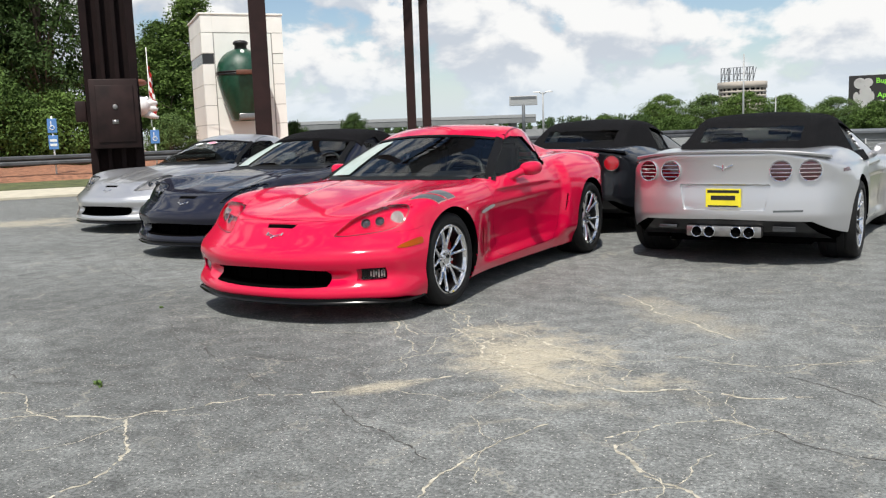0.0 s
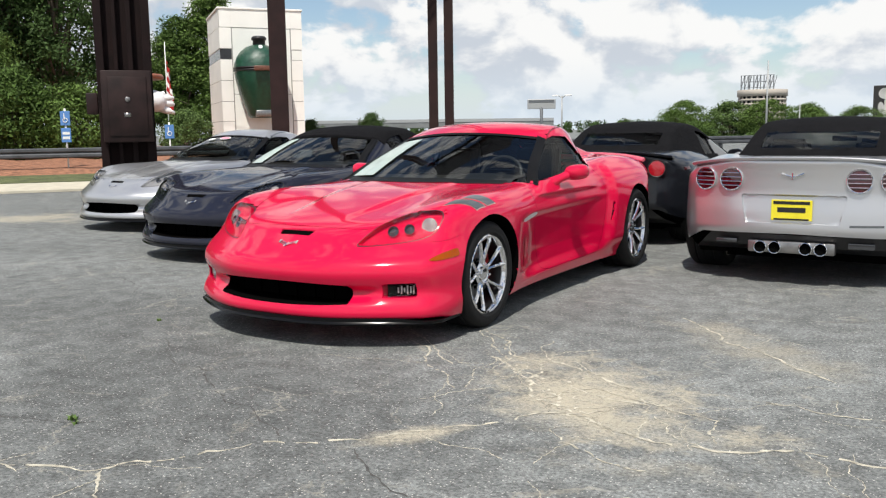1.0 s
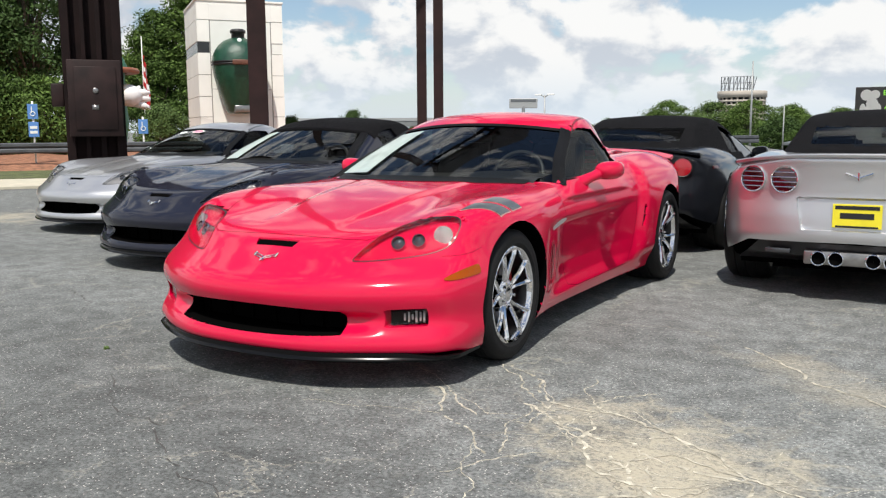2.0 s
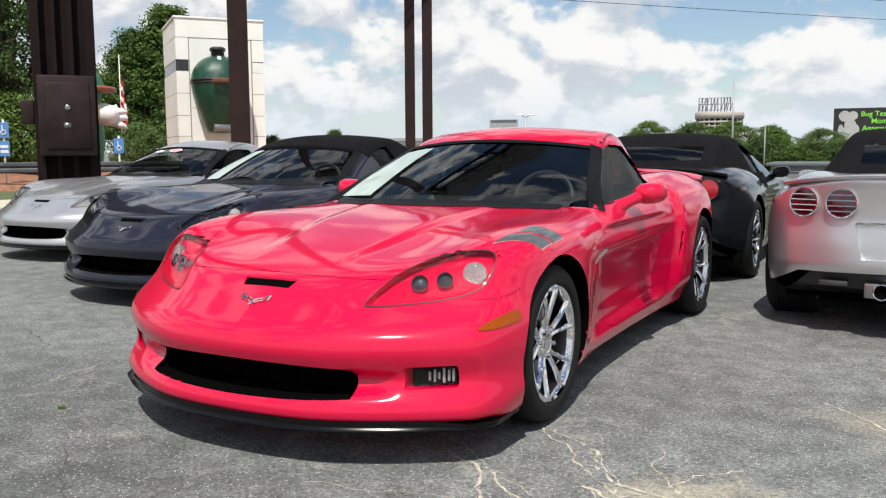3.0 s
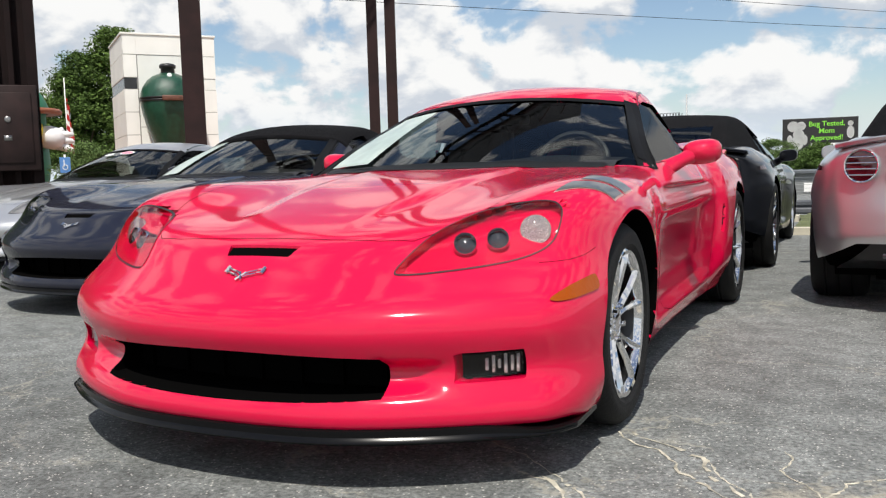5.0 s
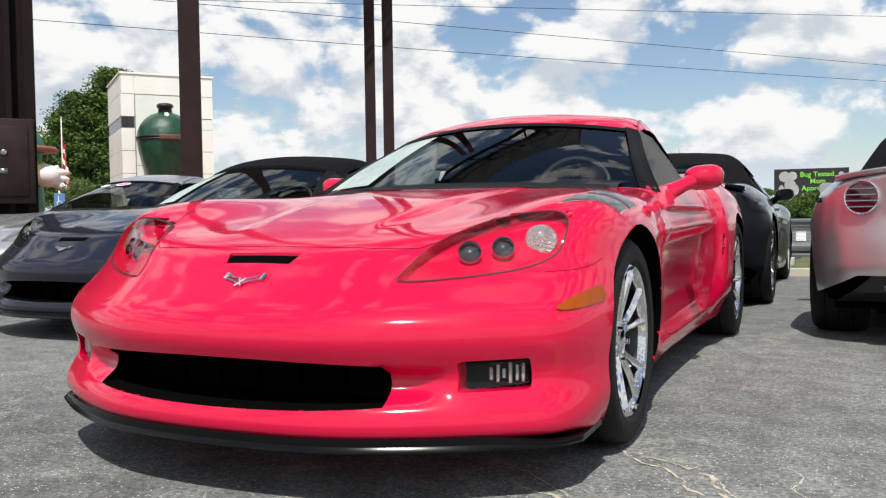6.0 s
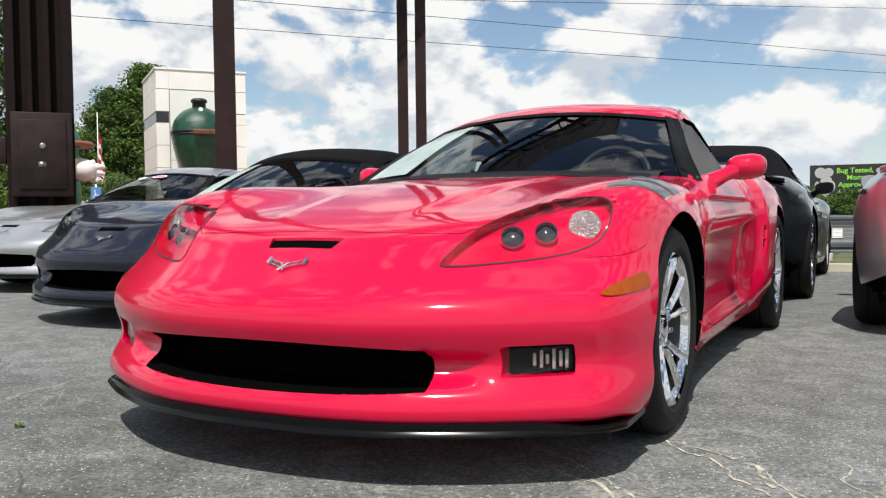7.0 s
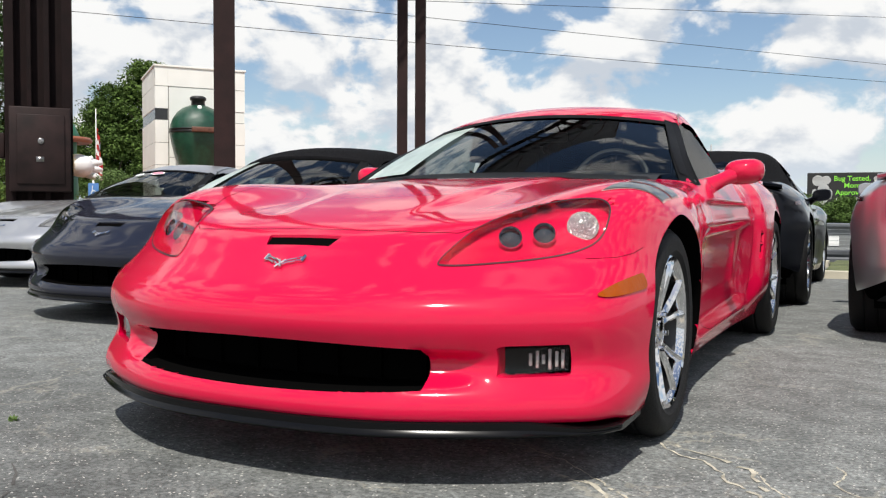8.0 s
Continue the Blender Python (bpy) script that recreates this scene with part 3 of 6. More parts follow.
def soft_top_mesh():
    def func(x, y, z):
        gh = green_house(x, y, z, ROOF_SOFT)
        f = np.maximum(gh - 0.010, 1.27 - bent(x, y))
        return f, gh

    def cuts(x, y, z, f0, gh):
        b = bent(x, y)
        inner = gh + 0.022
        side = np.maximum.reduce([0.892 - z, z - (ROOF_SOFT(b) - 0.026 * (x / 0.6) ** 2) + 0.075, 0.3 - x, y - 2.0 + 0.45 * (z - 0.9), -(gh + 0.09)])
        back = np.maximum.reduce([x - 0.44, 1.015 - z, z - 1.135, 2.1 - y, -(gh + 0.06)])
        return [inner, side, back]

    P, F = solid_mesh(func, cuts, (0, 1.2, 0.80), (0.95, 3.0, 1.30), 0.0145)
    me, normals = solid_to_mesh("soft_top", P, F, func)
    me.set_sharp_from_angle(angle=radians(40))
    return me


def outward(me):
    """Turns the faces of a pane away from the cabin's middle."""
    bm = bmesh.new()
    bm.from_mesh(me)
    bm.normal_update()
    bmesh.ops.reverse_faces(bm, faces=[f for f in bm.faces if f.normal.dot(f.calc_center_median() - Vector((0, 1.6, 0.7))) < 0])
    bm.to_mesh(me)
    bm.free()
    me.shade_smooth()
    return me


def windscreen_mesh():
    bs = np.linspace(0.56, 1.325, 26)
    us = np.linspace(1, -1, 33)
    V = []
    for b in bs:
        for u in us:
            x = u * 0.60
            for _ in range(8):
                y = b + 0.42 * x * x
                z = ROOF(b) - 0.026 * (x / 0.6) ** 2 * sstep(0.9, 1.5, y) - 0.05 * x * x - 0.010
                x = u * (green_half(y, z) - 0.04)
            V.append((x, b + 0.42 * x * x, z))
    me = bpy.data.meshes.new("m")
    me.from_pydata([tuple(map(float, v)) for v in V], [], grid_faces(len(bs), len(us)))
    return outward(me)


def pillar_mesh(soft_top, side):
    """Black trim that hugs the pillar between windscreen and side window."""
    ys, qs = np.linspace(0.90, 1.47, 28), np.linspace(0, 1, 10)
    V = []
    for y in ys:
        z = 1.0
        for _ in range(12):
            x = float(green_half(y, z))
            z = float(ROOF(bent(x, y)) - 0.026 * (x / 0.6) ** 2 * sstep(0.9, 1.5, y) - 0.05 * x * x)
        cx, cz = x - 0.055, z - 0.05
        for q in np.radians(112 + (52 + 28 * float(sstep(1.10, 0.94, y)) - 112) * qs):
            r = np.linspace(0.0, 0.16, 200)
            f = green_house(cx + r * math.cos(q), np.full(200, y), cz + r * math.sin(q), ROOF_SOFT if soft_top else ROOF)
            hit = r[np.argmax(f > 0)] + 0.003
            V.append((side * (cx + hit * math.cos(q)), y, cz + hit * math.sin(q)))
    me = bpy.data.meshes.new("m")
    me.from_pydata([tuple(map(float, v)) for v in V], [], grid_faces(len(ys), len(qs)))
    return outward(me)


def glass_frame_mesh():
    edge = [(u, 0.575) for u in np.linspace(-1, 1, 24)] + [(1, b) for b in np.linspace(0.575, 1.30, 22)] + [(u, 1.30) for u in np.linspace(1, -1, 24)] + [(-1, b) for b in np.linspace(1.30, 0.575, 22)]
    bm = bmesh.new()
    inner = [bm.verts.new(screen_spot(u * 0.955, 0.9 + (b - 0.9) * (0.965 if b > 0.7 else 0.99), -0.004)) for u, b in edge]
    outer = [bm.verts.new(screen_spot(u * 1.035, 0.9 + (b - 0.9) * 1.02, 0.0035)) for u, b in edge]
    for i in range(len(edge)):
        j = (i + 1) % len(edge)
        try:
            bm.faces.new((inner[i], inner[j], outer[j], outer[i]))
        except ValueError:
            pass
    bmesh.ops.remove_doubles(bm, verts=bm.verts, dist=0.0005)
    bmesh.ops.recalc_face_normals(bm, faces=bm.faces)
    return bm_mesh(bm, True, 60)


def screen_spot(u, b, lift=0.004):
    """A spot on the windscreen from its width share u and its way b up the glass."""
    x = u * 0.60
    for _ in range(8):
        y = b + 0.42 * x * x
        z = ROOF(b) - 0.026 * (x / 0.6) ** 2 * sstep(0.9, 1.5, y) - 0.05 * x * x
        x = u * (green_half(y, z) - 0.04)
    return Vector((float(x), float(b + 0.42 * x * x), float(z) + lift))


def screen_band_mesh(u0, u1, b0, b1, n=10):
    V = [screen_spot(u0 + (u1 - u0) * i / n, b0 + (b1 - b0) * j / n, 0.002) for i in range(n + 1) for j in range(n + 1)]
    me = bpy.data.meshes.new("m")
    me.from_pydata(V, [], grid_faces(n + 1, n + 1))
    me.shade_smooth()
    return me


def side_glass_mesh(soft_top, side):
    roof = ROOF_SOFT if soft_top else ROOF
    ys, ts = np.linspace(0.82, 2.03, 30), np.linspace(0, 1, 12)
    V = []
    for y in ys:
        zt = 1.2
        for _ in range(12):
            x = green_half(y, zt, 0.22 if soft_top else 0.5)
            zt = float(roof(bent(x, y)) - 0.026 * (x / 0.6) ** 2 * sstep(0.9, 1.5, y) - 0.018)
        zt = max(zt, 0.835)
        zt = min(zt, 0.835 + max(0.0, (2.06 - y) * 2.4))
        for t in ts:
            z = 0.825 + (zt - 0.825) * t
            V.append((side * (float(green_half(y, z, 0.22 if soft_top else 0.5)) - 0.016), y, z))
    me = bpy.data.meshes.new("m")
    fs = grid_faces(len(ys), len(ts))
    me.from_pydata(V, [], fs if side > 0 else [f[::-1] for f in fs])
    return outward(me)


def rear_glass_mesh(soft_top):
    V = []
    if soft_top:
        xs, zs = np.linspace(-0.47, 0.47, 17), np.linspace(1.0, 1.15, 6)
        for x in xs:
            for z in zs:
                y = np.linspace(2.0, 3.0, 400)
                g = green_house(np.full(400, abs(x)), y, np.full(400, z), ROOF_SOFT)
                V.append((float(x), float(y[np.argmax(g > 0.009)]), float(z)))
        nu, nv = len(xs), len(zs)
    else:
        ys, us = np.linspace(1.98, 3.0, 20), np.linspace(-1, 1, 17)
        for y in ys:
            for u in us:
                x, z = 0.3, 1.1
                for _ in range(8):
                    x = u * (float(green_half(y, z)) - 0.07)
                    z = float(ROOF(bent(x, y))) - 0.026 * (x / 0.6) ** 2 - 0.05 * x * x - 0.014
                V.append((float(x), float(y), float(z)))
        nu, nv = len(ys), len(us)
    me = bpy.data.meshes.new("m")
    me.from_pydata(V, [], grid_faces(nu, nv))
    return outward(me)


# -- wheels: local x is the axle, outward is +x --
def tyre_mesh(r, w, rim):
    bm = bmesh.new()
    h = w / 2
    prof = [(-h * 0.86, rim), (-h * 0.98, rim + 0.02), (-h, (rim + r) / 2), (-h * 0.95, r - 0.022), (-h * 0.80, r - 0.004), (-h * 0.5, r), (-h * 0.47, r - 0.007), (-h * 0.43, r - 0.007),
            (-h * 0.40, r), (-h * 0.06, r), (-h * 0.04, r - 0.007), (h * 0.04, r - 0.007), (h * 0.06, r), (h * 0.40, r), (h * 0.43, r - 0.007), (h * 0.47, r - 0.007), (h * 0.5, r),
            (h * 0.80, r - 0.004), (h * 0.95, r - 0.022), (h, (rim + r) / 2 + 0.01), (h * 0.985, (rim + r) / 2 - 0.005), (h * 0.99, rim + 0.02), (h * 0.86, rim)]
    lathe(bm, prof, 72)
    return bm_mesh(bm, True, 40)


def rim_mesh(r, w):
    bm = bmesh.new()
    h = w / 2
    lathe(bm, [(h * 0.84, r + 0.004), (h * 0.90, r + 0.007), (h * 0.93, r), (h * 0.90, r - 0.012), (h * 0.80, r - 0.020), (h * 0.72, r - 0.022)], 72)
    # five spokes, each forked into a wide V with sharp ridges
    for k in range(5):
        q0 = 2 * math.pi * k / 5 + math.pi / 2
        for fork in (-1, 1):
            stations = ((0.040, 0.13, 0.62, 0.017, 0.045), (0.085, 0.15, 0.69, 0.0135, 0.042), (0.150, 0.215, 0.80, 0.0115, 0.036), (r - 0.03, 0.275, 0.885, 0.0125, 0.032), (r - 0.006, 0.29, 0.885, 0.017, 0.032))
            rings = []
            for rad, dq, out, wd, dp in stations:
                q = q0 + fork * dq
                c = Vector((h * out, rad * math.cos(q), rad * math.sin(q)))
                t = Vector((0, -math.sin(q), math.cos(q)))
                cx = [(-wd * 0.55, -dp), (-wd, -0.014), (-wd * 0.75, -0.004), (-wd * 0.1, 0.003), (wd * 0.1, 0.003), (wd * 0.75, -0.004), (wd, -0.014), (wd * 0.55, -dp)]
                rings.append([bm.verts.new(c + t * e + Vector((d, 0, 0))) for e, d in cx])
            n = len(rings[0])
            for A, B in zip(rings, rings[1:]):
                for i in range(n):
                    bm.faces.new((A[i], A[(i + 1) % n], B[(i + 1) % n], B[i]))
            bm.faces.new(rings[0]); bm.faces.new(rings[-1][::-1])
    lathe(bm, [(h * 0.35, 0.085), (h * 0.58, 0.08), (h * 0.66, 0.066), (h * 0.68, 0.05), (h * 0.62, 0.036), (h * 0.70, 0.034), (h * 0.715, 0.02), (h * 0.715, 0.0005)], 40)
    for k in range(5):
        q = 2 * math.pi * (k + 0.5) / 5 + math.pi / 2
        r2 = bmesh.ops.create_cone(bm, cap_ends=True, segments=6, radius1=0.011, radius2=0.009, depth=0.03)
        bmesh.ops.transform(bm, matrix=Matrix.Translation((h * 0.66, 0.056 * math.cos(q), 0.056 * math.sin(q))) @ Matrix.Rotation(math.pi / 2, 4, "Y"), verts=r2["verts"])
    bmesh.ops.recalc_face_normals(bm, faces=bm.faces)
    return bm_mesh(bm, True, 30)


def barrel_mesh(r, w):
    bm = bmesh.new()
    h = w / 2
    lathe(bm, [(h * 0.72, r - 0.021), (h * 0.3, r - 0.035), (-h * 0.8, r - 0.03), (-h * 0.86, r + 0.004)], 60)
    return bm_mesh(bm, True, 30)


def disc_mesh(r):
    bm = bmesh.new()
    lathe(bm, [(0.0, 0.09), (0.0, r), (-0.03, r), (-0.03, 0.09)], 48, closed=True)
    return bm_mesh(bm, True, 30)


def caliper_mesh(r):
    bm = bmesh.new()
    for q in np.linspace(-0.45, 0.45, 5):
        box(bm, -0.06, 0.03, r * 0.80 * math.cos(q) - 0.045, r * 0.80 * math.cos(q) + 0.05, r * 0.85 * math.sin(q) - 0.045, r * 0.85 * math.sin(q) + 0.045, 0.012)
    return bm_mesh(bm, True, 40)


def add_wheel(car, side, front):
    (wy, wz), r, w, rim = ((WHEEL_F, 0.327, 0.27, 0.236) if front else (WHEEL_R, 0.340, 0.31, 0.249))
    wheel = new("wheel")
    wheel.parent = car
    tag = "front" if front else "rear"
    wheel.matrix_basis = pose(side * (0.925 - w / 2 if front else 0.955 - w / 2), wy, wz, 7 if front else 31, 0, 0 if side > 0 else 180)
    cached(f"tyre:{tag}", lambda: tyre_mesh(r, w, rim), RUBBER, wheel, "black low-profile tyre")
    cached(f"rim:{tag}", lambda: rim_mesh(rim, w), CHROME, wheel, "chrome forked five-spoke rim")
    cached(f"rim_barrel:{tag}", lambda: barrel_mesh(rim, w), BARREL, wheel, "dark inner rim barrel")
    cached(f"brake_disc:{tag}", lambda: disc_mesh(0.178), STEEL, wheel, "grey steel brake disc")
    cached(f"caliper:{tag}", lambda: caliper_mesh(0.178), CALIPER, wheel, "red brake caliper")


def mirror_mesh(side):
    bm = bmesh.new()
    # housing: a rounded pod, flat towards the rear, on a stalk
    prof = [(-0.062, 0.05), (-0.055, 0.55), (-0.03, 0.85), (0.01, 1.0), (0.05, 0.98), (0.062, 0.9), (0.062, 0.01)]
    seg = 28
    rings = []
    for a, s in prof:
        ring = []
        for k in range(seg):
            q = 2 * math.pi * k / seg
            c, sn = math.cos(q), math.sin(q)
            ex = math.copysign(abs(c) ** 0.7, c) * 0.115 * s
            ez = math.copysign(abs(sn) ** 0.75, sn) * 0.062 * s
            ring.append(bm.verts.new((0.955 + ex * 0.72, 1.25 + a + 0.12 * (ex + 0.1), 0.885 + ez * 0.9 + 0.05 * ex)))
        rings.append(ring)
    for A, B in zip(rings, rings[1:]):
        for k in range(seg):
            bm.faces.new((A[k], A[(k + 1) % seg], B[(k + 1) % seg], B[k]))
    bm.faces.new(rings[0][::-1]); bm.faces.new(rings[-1])
    tube(bm, [(0.80, 1.10, 0.80), (0.84, 1.14, 0.825), (0.88, 1.19, 0.85), (0.92, 1.235, 0.872)], [0.05, 0.036, 0.03, 0.036], 12)
    bmesh.ops.recalc_face_normals(bm, faces=bm.faces)
    if side < 0:
        mirrored(bm)
    return bm_mesh(bm, True, 60)


def splitter_mesh():
    bm = bmesh.new()
    xs = np.linspace(-0.905, 0.905, 61)
    prof = [(0.0, 0.105), (-0.030, 0.106), (-0.040, 0.111), (-0.042, 0.116), (-0.036, 0.121), (-0.030, 0.130), (-0.030, 0.150), (-0.020, 0.155), (0.16, 0.155), (0.16, 0.108)]
    rings = []
    for x in xs:
        y0 = float(NOSE(abs(x))) + 0.012
        thin = 1 - 0.6 * float(sstep(0.66, 0.90, abs(x)))
        rings.append([bm.verts.new((x, y0 + a, 0.134 + (z - 0.105) * 0.85 * (thin if z > 0.12 else 1))) for a, z in prof])
    n = len(prof)
    for A, B in zip(rings, rings[1:]):
        for k in range(n):
            bm.faces.new((A[k], A[(k + 1) % n], B[(k + 1) % n], B[k]))
    bm.faces.new(rings[0]); bm.faces.new(rings[-1][::-1])
    bmesh.ops.recalc_face_normals(bm, faces=bm.faces)
    return bm_mesh(bm, True, 18)


def simple(maker):
    bm = bmesh.new()
    maker(bm)
    bmesh.ops.recalc_face_normals(bm, faces=bm.faces)
    return bm_mesh(bm, True, 40)


def seat_shape(bm, x):
    box(bm, x - 0.24, x + 0.24, 1.25, 1.75, 0.36, 0.52, 0.05)
    r = bmesh.ops.create_cube(bm, size=1)
    for v in r["verts"]:
        t = v.co.z + 0.5
        v.co = Vector((x + v.co.x * (0.48 - 0.12 * t), 1.74 + 0.20 * t + v.co.y * 0.13, 0.48 + 0.60 * t))
    bmesh.ops.bevel(bm, geom=list({e for v in r["verts"] for e in v.link_edges}), offset=0.045, segments=3, affect="EDGES")


def dash_shape(bm):
    ys = [(0.62, 0.80), (0.75, 0.852), (0.95, 0.868), (1.10, 0.855), (1.17, 0.80), (1.20, 0.62), (1.15, 0.45)]
    rings = []
    for x in np.linspace(-0.69, 0.69, 15):
        b = 0.02 * math.exp(-((x - 0.37) / 0.2) ** 2)
        rings.append([bm.verts.new((x, y + 0.1 * x * x, z + b)) for y, z in ys])
    for A, B in zip(rings, rings[1:]):
        for k in range(len(ys) - 1):
            bm.faces.new((A[k], A[k + 1], B[k + 1], B[k]))


def ring_pts(c, r, n, tilt):
    return [(c[0] + r * math.cos(2 * math.pi * k / n), c[1] + r * math.sin(2 * math.pi * k / n) * math.sin(tilt), c[2] + r * math.sin(2 * math.pi * k / n) * math.cos(tilt)) for k in range(n)]


def steering_shape(bm):
    c = (0.37, 1.22, 0.83)
    tube(bm, ring_pts(c, 0.175, 28, 0.4), 0.015, 8, True)
    for q in (0.1, math.pi - 0.1, -math.pi / 2):
        p = (c[0] + 0.17 * math.cos(q), c[1] + 0.17 * math.sin(q) * math.sin(0.4), c[2] + 0.17 * math.sin(q) * math.cos(0.4))
        tube(bm, [c, p], 0.016, 6)
    tube(bm, [(c[0], c[1] + 0.015, c[2] - 0.005), (c[0], c[1] - 0.16, c[2] - 0.04)], [0.06, 0.03], 12)


def lathe_at(bm, prof, seg, at, way):
    """Turned shape whose axis runs along way from at."""
    b2 = bmesh.new()
    lathe(b2, prof, seg, "z")
    m = Vector(way).to_track_quat("Z", "Y").to_matrix().to_4x4()
    m.translation = Vector(at)
    bmesh.ops.transform(b2, matrix=m, verts=b2.verts)
    tmp = bpy.data.meshes.new("t")
    b2.to_mesh(tmp)
    b2.free()
    bm.from_mesh(tmp)
    bpy.data.meshes.remove(tmp)


def on_lamp(x, y, sink=0.030):
    p = place("front", False, np.array([x]), np.array([y]), -sink)[0]
    return Vector(p)


TAIL_LAMPS = (0.45, 0.662)


def tail_bits(bm_kind, x, side):
    """Ring, red lens or bars of one round tail lamp."""
    bm = bmesh.new()
    y = float(surface("rear", True, [x], [0.795])[0])
    y2 = float(surface("rear", True, [x + 0.01], [0.795])[0])
    way = Vector((-(y2 - y) / 0.01 * 0.8, 1, 0.05)).normalized()
    at = Vector((x, y, 0.795)) + way * 0.012
    if bm_kind == "ring":
        lathe_at(bm, [(-0.03, 0.090), (0.008, 0.090), (0.011, 0.087), (0.009, 0.082), (-0.03, 0.081)], 36, at, way)
    elif bm_kind == "lens":
        lathe_at(bm, [(-0.03, 0.08), (0.0, 0.08), (0.004, 0.05), (0.006, 0.001)], 32, at, way)
    else:
        t = Vector((0, 0, 1)).cross(way).normalized()
        for dz in (-0.048, -0.016, 0.016, 0.048):
            hw = math.sqrt(0.08 ** 2 - dz * dz)
            p = at + way * 0.011 + Vector((0, 0, dz))
            tube(bm, [p - t * hw, p + t * hw], 0.0036, 6)
    if side < 0:
        mirrored(bm)
    return bm_mesh(bm, True, 40)


def liner_shape(bm, s, wy, wz, r):
    """Black inner wall and hoop of a wheel arch, open below."""
    lathe_at(bm, [(0.0, 0.001), (0.0, r), (0.215, r)], 40, (s * 0.60, wy, wz), (s, 0, 0))
    bmesh.ops.bisect_plane(bm, geom=bm.verts[:] + bm.edges[:] + bm.faces[:], plane_co=(0, 0, 0.17), plane_no=(0, 0, -1), clear_outer=True)


def build_car(paint, soft_top, at, label, stripe=None, sticker=False, rings=None, hood_stripes=False, wordmark=False):
    kind = "open" if soft_top else "coupe"
    car = new("sports_car")
    car.matrix_basis = at
    tagged(car, label, "car", "parked sports cars")
    C = lambda key, maker, material, lab="", parent=None: cached(key, maker, material, parent or car, lab)
    C(f"body:{kind}", lambda: body_mesh(soft_top), paint)
    if soft_top:
        C("soft_top", soft_top_mesh, CANVAS, "black canvas folding roof")
    g = C("windscreen", windscreen_mesh, GLASS, "tinted windscreen glass")
    g.visible_shadow = False
    for s in (1, -1):
        g = C(f"side_window:{kind}{s}", lambda: side_glass_mesh(soft_top, s), SIDE_GLASS, "tinted side window")
        g.visible_shadow = False
        C(f"door_mirror:{s}", lambda: mirror_mesh(s), paint)
        add_wheel(car, s, True)
        add_wheel(car, s, False)
    g = C(f"rear_window:{kind}", lambda: rear_glass_mesh(soft_top), GLASS, "tinted rear window")
    g.visible_shadow = False
    C("splitter", splitter_mesh, GLOSSBLACK, "black front splitter lip")
    for s in (1, -1):
        C(f"pillar_trim:{kind}{s}", lambda: pillar_mesh(soft_top, s), FRAME, "black windscreen pillar trim")
        C(f"outlet_back:{s}", lambda: bm_mesh(patch_bm([(2.065, 0.455), (2.105, 0.455), (2.145, 0.625), (2.105, 0.625)], "side", False, -0.016, s, 0.04)), VOID, "dark outlet recess")
    C("glass_frame", glass_frame_mesh, FRAME, "black rubber windscreen surround")
    # black liners behind the openings
    C("grille", lambda: simple(lambda bm: [box(bm, -0.47, 0.47, -0.70, -0.69, 0.17, 0.39)] + [box(bm, x - 0.003, x + 0.003, -0.715, -0.695, 0.20, 0.38) for x in np.linspace(-0.42, 0.42, 7)]), VOID, "black grille insert")
    for s in (1, -1):
        for (wy, wz), r in ((WHEEL_F, 0.364), (WHEEL_R, 0.379)):
            C(f"wheel_liner:{s}{r}", lambda: simple(lambda bm: liner_shape(bm, s, wy, wz, r)), VOID, "black wheel-arch liner")
    # lamps
    for s in (1, -1):
        lamp = new("headlight")
        lamp.parent = car
        C(f"lens:{s}", lambda: bm_mesh(patch_bm(LAMP, "front", False, 0.001, s, 0.03)), CLEAR, "clear plastic lens", lamp).visible_shadow = False
        C(f"bezel:{s}", lambda: bm_mesh(ribbon_bm(LAMP, 0.0036, "front", False, 0.0022, s, True)), TRIM, "dark lamp seal", lamp)

        def barrel(bm, x, y, r):
            p = on_lamp(x, y)
            lathe_at(bm, [(-0.01, r * 1.14), (0.026, r * 1.14), (0.030, r * 1.08), (0.022, r * 1.0), (0.01, r * 0.98)], 28, p, (0.33, -0.82, 0.36))
            if s < 0:
                mirrored(bm)

        def bulb(bm, x, y, r):
            p = on_lamp(x, y)
            lathe_at(bm, [(-0.01, r * 1.0), (0.012, r * 0.98), (0.018, r * 0.6), (0.020, 0.001)], 28, p, (0.33, -0.82, 0.36))
            if s < 0:
                mirrored(bm)

        for n, (x, y, r) in enumerate(((0.592, 0.643, 0.029), (0.674, 0.652, 0.028))):
            C(f"projector_ring:{n}{s}", lambda: simple(lambda bm: barrel(bm, x, y, r)), CHROME, "chrome projector ring", lamp)
            C(f"projector_lens:{n}{s}", lambda: simple(lambda bm: bulb(bm, x, y, r)), DARKLENS, "dark glass projector", lamp)
        C(f"turn_signal:{s}", lambda: simple(lambda bm: bulb(bm, 0.764, 0.676, 0.045)), GREYLENS, "ribbed clear turn signal", lamp)
        C(f"side_marker:{s}", lambda: bm_mesh(patch_bm(round_loop([(-0.575, 0.487), (-0.55, 0.479), (-0.45, 0.487), (-0.385, 0.496), (-0.378, 0.527), (-0.40, 0.532), (-0.50, 0.513)], 4), "side", False, 0.004, s, 0.03)), AMBER, "amber side marker")
        C(f"fog_lamp:{s}", lambda: fog_mesh(s), CLEAR, "clear fog lamp lens").visible_shadow = False
        C(f"fog_bulb:{s}", lambda: fog_bulb_mesh(s), FOGMIRROR, "bright ribbed fog lamp reflector")
        C(f"fog_well:{s}", lambda: fog_well_mesh(s), VOID, "black fog lamp well")
